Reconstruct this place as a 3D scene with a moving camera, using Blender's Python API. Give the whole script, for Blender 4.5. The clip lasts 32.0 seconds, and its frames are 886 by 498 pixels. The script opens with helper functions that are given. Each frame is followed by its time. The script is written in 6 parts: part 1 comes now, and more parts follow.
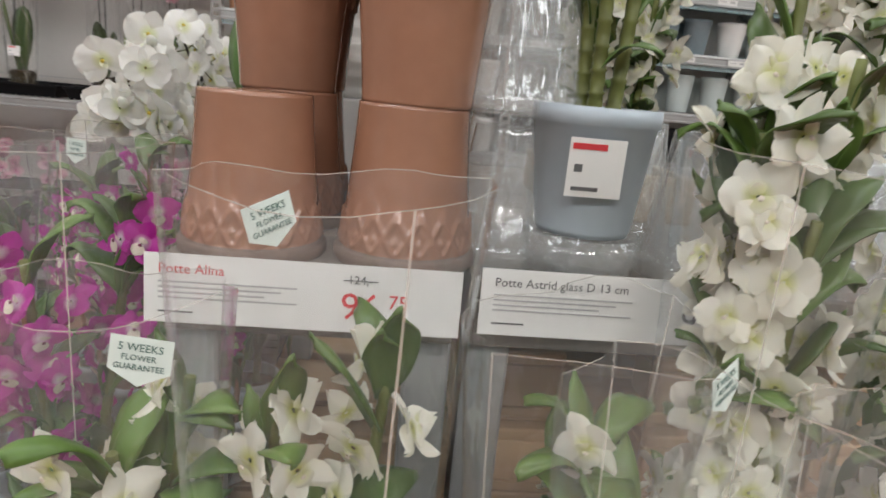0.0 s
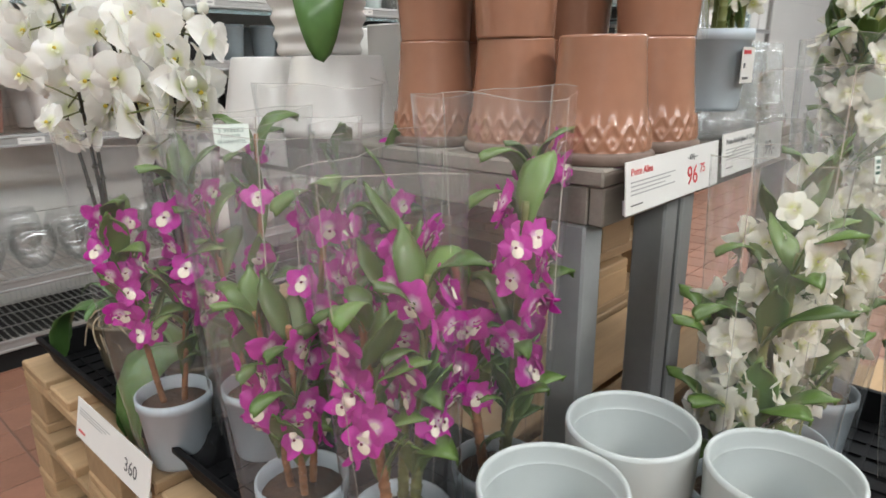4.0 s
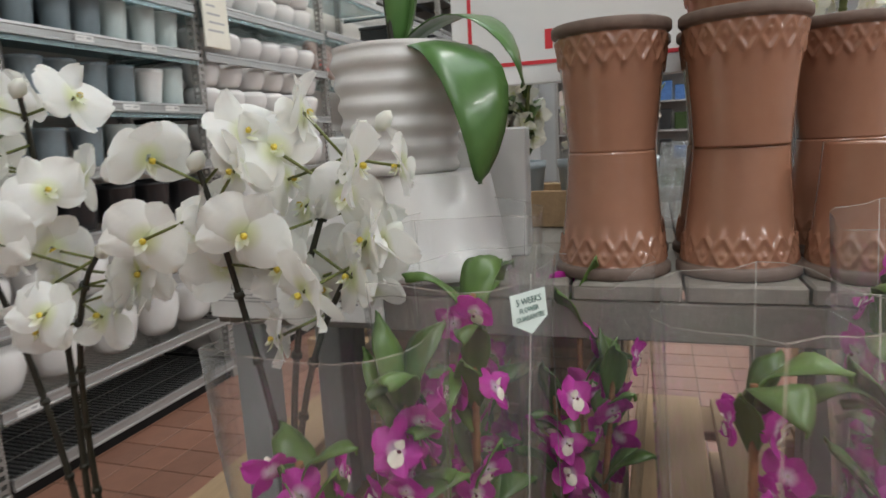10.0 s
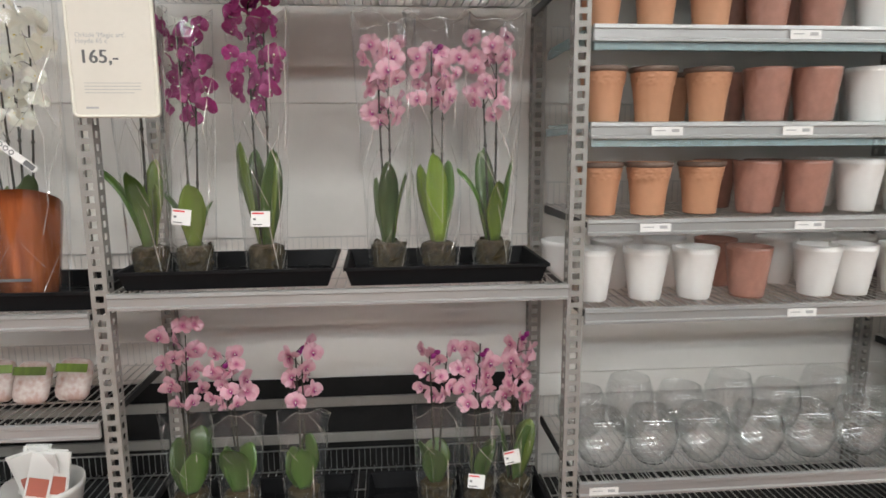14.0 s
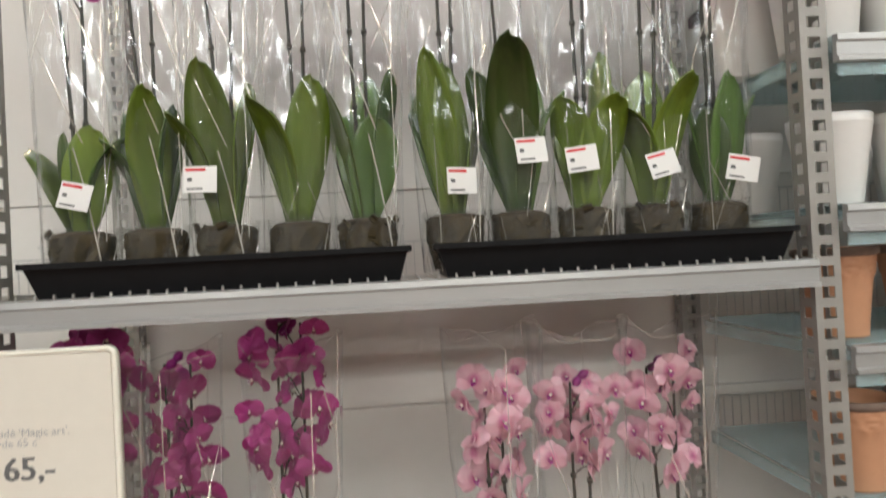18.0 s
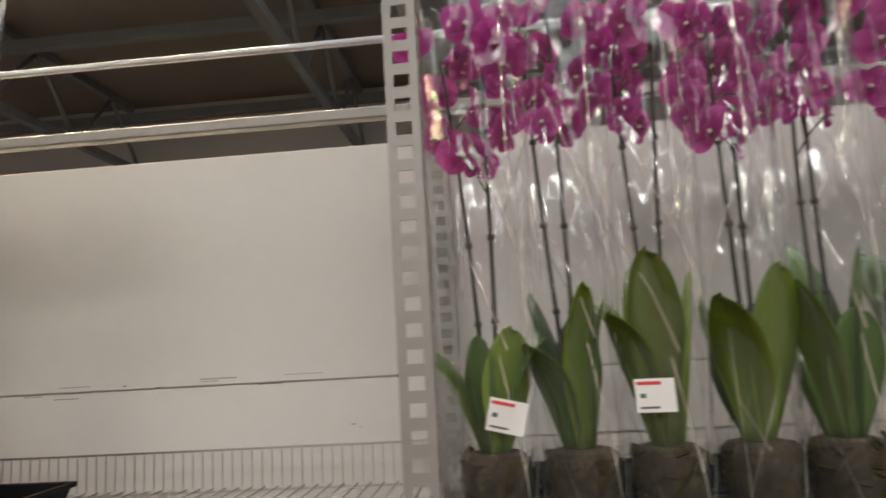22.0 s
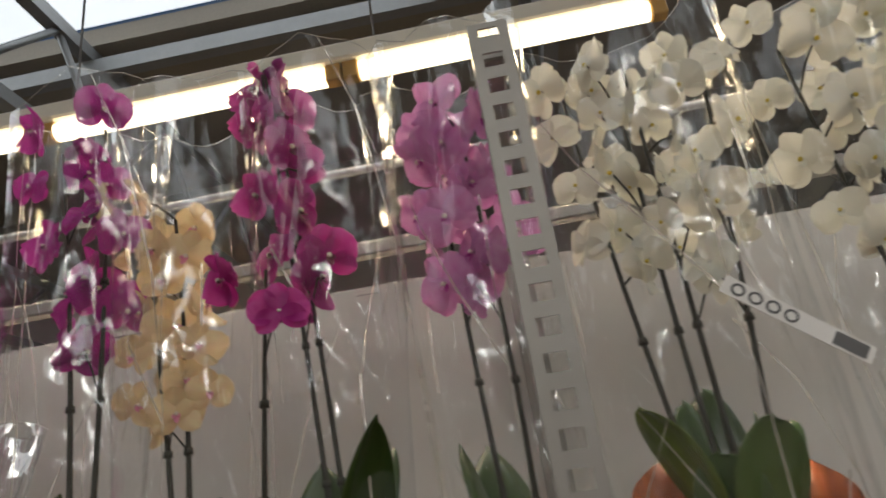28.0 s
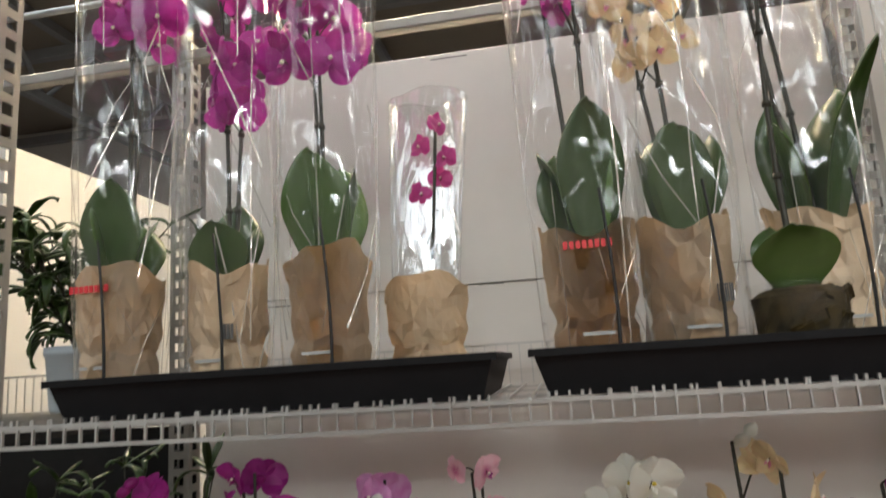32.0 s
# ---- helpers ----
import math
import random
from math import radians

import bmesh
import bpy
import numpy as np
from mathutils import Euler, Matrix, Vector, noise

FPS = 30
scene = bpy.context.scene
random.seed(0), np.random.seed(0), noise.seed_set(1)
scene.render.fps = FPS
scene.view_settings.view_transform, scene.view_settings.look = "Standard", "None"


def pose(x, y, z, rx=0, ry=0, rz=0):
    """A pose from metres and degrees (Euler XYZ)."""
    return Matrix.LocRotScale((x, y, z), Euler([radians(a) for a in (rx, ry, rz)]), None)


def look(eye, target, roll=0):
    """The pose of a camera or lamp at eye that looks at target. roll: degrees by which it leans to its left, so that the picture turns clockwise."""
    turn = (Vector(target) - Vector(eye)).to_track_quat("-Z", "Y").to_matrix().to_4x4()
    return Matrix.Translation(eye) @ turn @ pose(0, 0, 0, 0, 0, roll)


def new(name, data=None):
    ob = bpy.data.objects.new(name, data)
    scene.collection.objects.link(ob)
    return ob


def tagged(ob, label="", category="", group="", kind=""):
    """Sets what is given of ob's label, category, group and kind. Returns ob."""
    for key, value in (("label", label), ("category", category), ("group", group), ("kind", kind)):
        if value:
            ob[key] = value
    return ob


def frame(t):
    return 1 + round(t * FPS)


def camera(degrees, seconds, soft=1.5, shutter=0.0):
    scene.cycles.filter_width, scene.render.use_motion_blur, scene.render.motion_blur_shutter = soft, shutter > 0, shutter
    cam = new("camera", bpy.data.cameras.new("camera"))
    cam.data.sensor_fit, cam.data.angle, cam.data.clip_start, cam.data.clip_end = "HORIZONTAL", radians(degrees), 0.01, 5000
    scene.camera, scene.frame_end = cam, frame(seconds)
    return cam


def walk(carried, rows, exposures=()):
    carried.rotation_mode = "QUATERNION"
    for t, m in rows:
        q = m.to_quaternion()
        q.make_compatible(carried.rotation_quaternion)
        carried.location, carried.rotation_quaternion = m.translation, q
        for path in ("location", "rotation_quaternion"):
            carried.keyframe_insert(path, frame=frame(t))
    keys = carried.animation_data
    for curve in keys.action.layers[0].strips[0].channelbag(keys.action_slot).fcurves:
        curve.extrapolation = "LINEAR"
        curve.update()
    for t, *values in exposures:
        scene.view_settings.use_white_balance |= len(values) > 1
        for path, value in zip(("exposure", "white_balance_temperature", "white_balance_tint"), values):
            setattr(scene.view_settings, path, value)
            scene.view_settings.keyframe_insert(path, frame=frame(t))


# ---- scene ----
cam = camera(69.1, 32.0, soft=1.6, shutter=0.4)
PATH = [
    (0, (0.81, -3.033, 1.205), (0.985, -1.103, 0.708), 5.3),
    (0.5, (0.721, -3.006, 1.2), (1.094, -1.121, 0.644), 4.7),
    (1, (0.601, -3.067, 1.205), (1.135, -1.223, 0.643), 4.2),
    (1.5, (0.466, -3.116, 1.214), (1.119, -1.324, 0.611), 2.4),
    (2, (0.323, -3.066, 1.168), (1.06, -1.285, 0.636), 1.5),
    (2.5, (0.221, -2.99, 1.171), (1.131, -1.309, 0.582), 0.7),
    (4.5, (-0.143, -2.733, 1.132), (1.421, -1.59, 0.635), 0.2),
    (5, (-0.197, -2.622, 1.106), (1.502, -1.659, 0.675), 1.7),
    (5.5, (-0.265, -2.524, 1.1), (1.512, -1.696, 0.704), 2.1),
    (6, (-0.351, -2.416, 1.111), (1.455, -1.691, 0.648), 1.4),
    (7, (-0.363, -2.143, 1.138), (1.413, -1.424, 0.565), -0.3),
    (7.5, (-0.295, -2.042, 1.194), (1.544, -1.428, 0.706), -2.1),
    (8, (-0.212, -1.959, 1.284), (1.717, -1.604, 0.893), -4.0),
    (8.5, (-0.174, -1.923, 1.322), (1.786, -1.707, 0.99), -5.1),
    (9, (-0.14, -1.974, 1.26), (1.819, -1.748, 0.929), -4.2),
    (9.5, (-0.142, -2.072, 1.217), (1.782, -1.637, 0.889), -3.2),
    (10, (-0.161, -2.165, 1.21), (1.707, -1.538, 0.871), -3.1),
    (10.5, (-0.245, -2.282, 1.25), (1.468, -1.319, 0.877), -3.0),
    (11, (-0.248, -2.345, 1.296), (1.239, -0.874, 1.004), -6.6),
    (11.5, (-0.272, -2.378, 1.333), (0.893, -0.635, 1.085), -7.4),
    (12, (-0.321, -2.357, 1.393), (0.381, -0.38, 1.151), -6.5),
    (12.5, (-0.344, -2.3, 1.362), (-0.053, -0.218, 1.159), -3.7),
    (13, (-0.449, -2.17, 1.434), (-0.258, -0.201, 1.139), -1.6),
    (13.5, (-0.496, -1.972, 1.389), (-0.317, -0.007, 1.06), -0.8),
    (15.5, (-0.629, -1.313, 1.391), (-0.502, 0.655, 1.059), 0.8),
    (16, (-0.635, -1.215, 1.483), (-0.523, 0.764, 1.215), 0.5),
    (16.5, (-0.624, -1.157, 1.63), (-0.531, 0.834, 1.467), -0.2),
    (17, (-0.616, -1.119, 1.748), (-0.552, 0.871, 1.55), -0.5),
    (17.5, (-0.632, -1.064, 1.838), (-0.586, 0.93, 1.694), -1.9),
    (18, (-0.687, -1.005, 1.874), (-0.561, 0.991, 1.9), -3),
    (18.5, (-0.732, -0.966, 1.911), (-0.566, 1.015, 2.131), -3.7),
    (19, (-0.73, -0.972, 2.001), (-0.591, 1.012, 2.214), -3.9),
    (19.5, (-0.713, -0.996, 2.065), (-0.591, 0.982, 2.332), -4.4),
    (20, (-0.714, -1.004, 2.081), (-0.568, 0.954, 2.459), -4.9),
    (20.5, (-0.755, -0.978, 2.071), (-0.599, 0.968, 2.505), -5.2),
    (21, (-0.866, -0.927, 2.061), (-0.785, 1.018, 2.518), -4.7),
    (21.5, (-1.033, -0.877, 2.076), (-1.14, 1.082, 2.464), -3.5),
    (22, (-1.209, -0.833, 2.107), (-1.368, 1.14, 2.394), -3.3),
    (22.5, (-1.309, -0.778, 2.132), (-1.639, 1.182, 2.352), -3.1),
    (23, (-1.381, -0.723, 2.148), (-1.92, 1.192, 2.352), -2.7),
    (23.5, (-1.476, -0.678, 2.153), (-2.177, 1.177, 2.408), -2.5),
    (24, (-1.651, -0.665, 2.16), (-2.281, 1.205, 2.484), -3.6),
    (24.5, (-1.836, -0.67, 2.169), (-2.358, 1.225, 2.536), -3.8),
    (26.5, (-2.385, -0.633, 2.158), (-2.602, 1.283, 2.688), -7.8),
    (27, (-2.491, -0.627, 2.146), (-2.63, 1.285, 2.715), -7.8),
    (27.5, (-2.578, -0.615, 2.139), (-2.748, 1.275, 2.772), -7.1),
    (28, (-2.68, -0.595, 2.157), (-2.828, 1.263, 2.884), -8.7),
    (28.5, (-2.822, -0.579, 2.157), (-2.937, 1.263, 2.929), -10.9),
    (29, (-2.962, -0.584, 2.15), (-3.054, 1.265, 2.908), -12),
    (29.5, (-3.056, -0.629, 2.147), (-3.158, 1.252, 2.821), -10.3),
    (30, (-3.123, -0.676, 2.137), (-3.243, 1.228, 2.735), -9.4),
    (30.5, (-3.185, -0.72, 2.079), (-3.381, 1.186, 2.652), -6.4),
    (31, (-3.228, -0.736, 2.007), (-3.454, 1.179, 2.541), -4.7),
    (31.5, (-3.246, -0.746, 1.945), (-3.493, 1.187, 2.396), -4.1),
    (32, (-3.243, -0.755, 1.887), (-3.563, 1.189, 2.235), -3.7),
]
walk(cam, [(t, look(eye, aim, lean)) for t, eye, aim, lean in PATH], [(0, -0.75, 6500, 11), (1, -0.78, 6500, 11), (2, -0.65, 6500, 11), (4.5, -0.3, 6400, 8), (7, -0.4, 6300, 8), (8, -0.85, 6200, 8), (9, -0.85, 6200, 8), (10, -0.8, 6300, 8), (11, -0.9, 6200, 7), (12, -0.6, 6200, 7), (13, -0.2, 6400, 9), (16, -0.1, 6500, 5), (17, -0.3, 6600, 6), (18, -0.25, 6700, 7), (20, -0.4, 6600, 11), (22, -0.75, 6900, 9), (24, -1.1, 6900, 8), (26.5, -1.1, 7000, 8), (28, -1.4, 6800, 8), (30, -0.85, 7400, 9), (31, -0.65, 6700, 6), (32, -0.45, 6500, 6)])

# ---- world and light ----
world = bpy.data.worlds.new("world")
scene.world = world
world.use_nodes = True
wn = world.node_tree.nodes
sky = wn.new("ShaderNodeTexSky")
sky.sky_type = "NISHITA"
sky.sun_disc = False
sky.sun_elevation, sky.sun_rotation = radians(40), radians(200)
world.node_tree.links.new(sky.outputs[0], wn["Background"].inputs[0])
wn["Background"].inputs[1].default_value = 0.12


def area(name, x, y, z, sx, sy, power, colour, tilt=0):
    d = bpy.data.lights.new(name, "AREA")
    d.shape, d.size, d.size_y, d.energy, d.color = "RECTANGLE", sx, sy, power, colour
    ob = new(name, d)
    ob.matrix_world = pose(x, y, z, tilt, 0, 0)
    return ob


# ---- materials ----
def mat(name, colour, rough=0.5, metal=0.0, vary=0.08, scale=12.0, bump=0.0, bscale=60.0, trans=0.0, ior=1.45, alpha=1.0,
        sheen=0.0, sub=0.0, second=None, piece=0.0, coat=0.0, stretch=(1, 1, 1), emit=0.0, islands=False):
    """A principled material whose colour varies at two scales, with fine relief."""
    m = bpy.data.materials.new(name)
    m.use_nodes = True
    t, n = m.node_tree, m.node_tree.nodes
    b = n["Principled BSDF"]
    b.inputs["Roughness"].default_value = rough
    b.inputs["Metallic"].default_value = metal
    b.inputs["IOR"].default_value = ior
    b.inputs["Transmission Weight"].default_value = trans
    b.inputs["Alpha"].default_value = alpha
    b.inputs["Coat Weight"].default_value = coat
    if sub:
        b.inputs["Subsurface Weight"].default_value = sub
        b.inputs["Subsurface Radius"].default_value = (0.01, 0.008, 0.006)
    co = n.new("ShaderNodeTexCoord")
    mp = n.new("ShaderNodeMapping")
    mp.inputs["Scale"].default_value = stretch
    t.links.new(co.outputs["Object"], mp.inputs["Vector"])
    big = n.new("ShaderNodeTexNoise")
    big.inputs["Scale"].default_value, big.inputs["Detail"].default_value = scale, 3
    t.links.new(mp.outputs[0], big.inputs["Vector"])
    fine = n.new("ShaderNodeTexNoise")
    fine.inputs["Scale"].default_value, fine.inputs["Detail"].default_value = bscale, 4
    t.links.new(mp.outputs[0], fine.inputs["Vector"])
    mix = n.new("ShaderNodeMix")
    mix.data_type = "RGBA"
    c2 = second or tuple(c * (1 - 2.2 * vary) for c in colour)
    mix.inputs["A"].default_value, mix.inputs["B"].default_value = (*colour, 1), (*c2, 1)
    add = n.new("ShaderNodeMath")
    add.operation = "MULTIPLY_ADD"
    add.inputs[1].default_value = 1.6
    add.inputs[2].default_value = -0.3
    add.use_clamp = True
    av = n.new("ShaderNodeMath")
    av.operation = "MULTIPLY_ADD"
    av.inputs[1].default_value, av.use_clamp = 0.35, False
    t.links.new(fine.outputs["Fac"], av.inputs[0])
    sc = n.new("ShaderNodeMath")
    sc.operation = "MULTIPLY"
    sc.inputs[1].default_value = 0.65
    t.links.new(big.outputs["Fac"], sc.inputs[0])
    t.links.new(sc.outputs[0], av.inputs[2])
    t.links.new(av.outputs[0], add.inputs[0])
    t.links.new(add.outputs[0], mix.inputs["Factor"])
    out = mix.outputs["Result"]
    if piece:
        info = n.new("ShaderNodeNewGeometry" if islands else "ShaderNodeObjectInfo")
        hsv = n.new("ShaderNodeHueSaturation")
        rng = n.new("ShaderNodeMapRange")
        rng.inputs["To Min"].default_value, rng.inputs["To Max"].default_value = 1 - piece, 1 + piece
        t.links.new(info.outputs["Random Per Island" if islands else "Random"], rng.inputs["Value"])
        t.links.new(rng.outputs[0], hsv.inputs["Value"])
        t.links.new(out, hsv.inputs["Color"])
        out = hsv.outputs[0]
    t.links.new(out, b.inputs["Base Color"])
    if sub:
        tl = n.new("ShaderNodeBsdfTranslucent")
        mx = n.new("ShaderNodeMixShader")
        mx.inputs[0].default_value = 0.38
        t.links.new(out, tl.inputs["Color"])
        t.links.new(b.outputs[0], mx.inputs[1])
        t.links.new(tl.outputs[0], mx.inputs[2])
        t.links.new(mx.outputs[0], n["Material Output"].inputs["Surface"])
    if bump:
        bp = n.new("ShaderNodeBump")
        bp.inputs["Strength"].default_value, bp.inputs["Distance"].default_value = bump, 0.004
        t.links.new(fine.outputs["Fac"], bp.inputs["Height"])
        t.links.new(bp.outputs[0], b.inputs["Normal"])
    if emit:
        b.inputs["Emission Color"].default_value = (*colour, 1)
        b.inputs["Emission Strength"].default_value = emit
    return m


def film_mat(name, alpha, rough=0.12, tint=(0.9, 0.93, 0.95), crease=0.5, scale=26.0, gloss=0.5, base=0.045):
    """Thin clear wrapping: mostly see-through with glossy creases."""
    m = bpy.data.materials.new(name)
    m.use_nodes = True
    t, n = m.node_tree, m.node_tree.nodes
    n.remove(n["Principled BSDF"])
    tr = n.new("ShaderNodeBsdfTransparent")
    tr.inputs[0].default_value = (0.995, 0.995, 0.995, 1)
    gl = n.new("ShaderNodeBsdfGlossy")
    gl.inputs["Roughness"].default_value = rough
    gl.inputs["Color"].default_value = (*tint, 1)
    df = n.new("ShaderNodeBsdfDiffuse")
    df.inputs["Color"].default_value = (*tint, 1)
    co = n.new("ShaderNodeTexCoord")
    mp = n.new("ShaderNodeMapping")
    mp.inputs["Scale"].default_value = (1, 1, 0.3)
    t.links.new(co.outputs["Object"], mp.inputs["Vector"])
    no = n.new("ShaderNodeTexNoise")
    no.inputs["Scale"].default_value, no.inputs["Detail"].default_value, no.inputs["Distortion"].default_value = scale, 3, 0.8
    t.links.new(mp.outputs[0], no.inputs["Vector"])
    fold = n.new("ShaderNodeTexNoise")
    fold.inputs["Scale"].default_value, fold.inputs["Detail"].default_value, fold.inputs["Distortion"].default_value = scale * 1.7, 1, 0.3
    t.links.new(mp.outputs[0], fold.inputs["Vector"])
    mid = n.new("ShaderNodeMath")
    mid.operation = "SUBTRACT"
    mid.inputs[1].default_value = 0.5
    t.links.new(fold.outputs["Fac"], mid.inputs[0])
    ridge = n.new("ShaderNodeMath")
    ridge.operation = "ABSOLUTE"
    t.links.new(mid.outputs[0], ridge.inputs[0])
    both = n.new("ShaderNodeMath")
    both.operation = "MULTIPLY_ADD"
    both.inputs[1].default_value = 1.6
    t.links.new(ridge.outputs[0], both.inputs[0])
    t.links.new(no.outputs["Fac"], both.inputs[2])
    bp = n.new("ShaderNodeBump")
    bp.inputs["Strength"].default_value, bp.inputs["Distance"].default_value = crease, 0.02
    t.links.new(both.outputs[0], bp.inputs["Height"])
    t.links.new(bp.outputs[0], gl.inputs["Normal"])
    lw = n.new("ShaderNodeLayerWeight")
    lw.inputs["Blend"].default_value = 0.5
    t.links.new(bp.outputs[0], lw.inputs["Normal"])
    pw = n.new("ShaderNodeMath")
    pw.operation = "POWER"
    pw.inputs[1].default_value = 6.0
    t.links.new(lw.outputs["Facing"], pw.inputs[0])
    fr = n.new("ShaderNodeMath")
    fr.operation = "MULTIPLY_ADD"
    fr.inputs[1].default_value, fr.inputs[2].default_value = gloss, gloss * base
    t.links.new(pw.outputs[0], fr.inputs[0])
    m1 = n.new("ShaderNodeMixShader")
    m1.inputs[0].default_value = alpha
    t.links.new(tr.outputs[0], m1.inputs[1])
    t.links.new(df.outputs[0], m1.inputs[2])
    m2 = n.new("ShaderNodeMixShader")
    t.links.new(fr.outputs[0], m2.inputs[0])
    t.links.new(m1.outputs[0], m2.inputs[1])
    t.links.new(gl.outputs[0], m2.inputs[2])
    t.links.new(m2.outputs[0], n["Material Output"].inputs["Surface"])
    return m


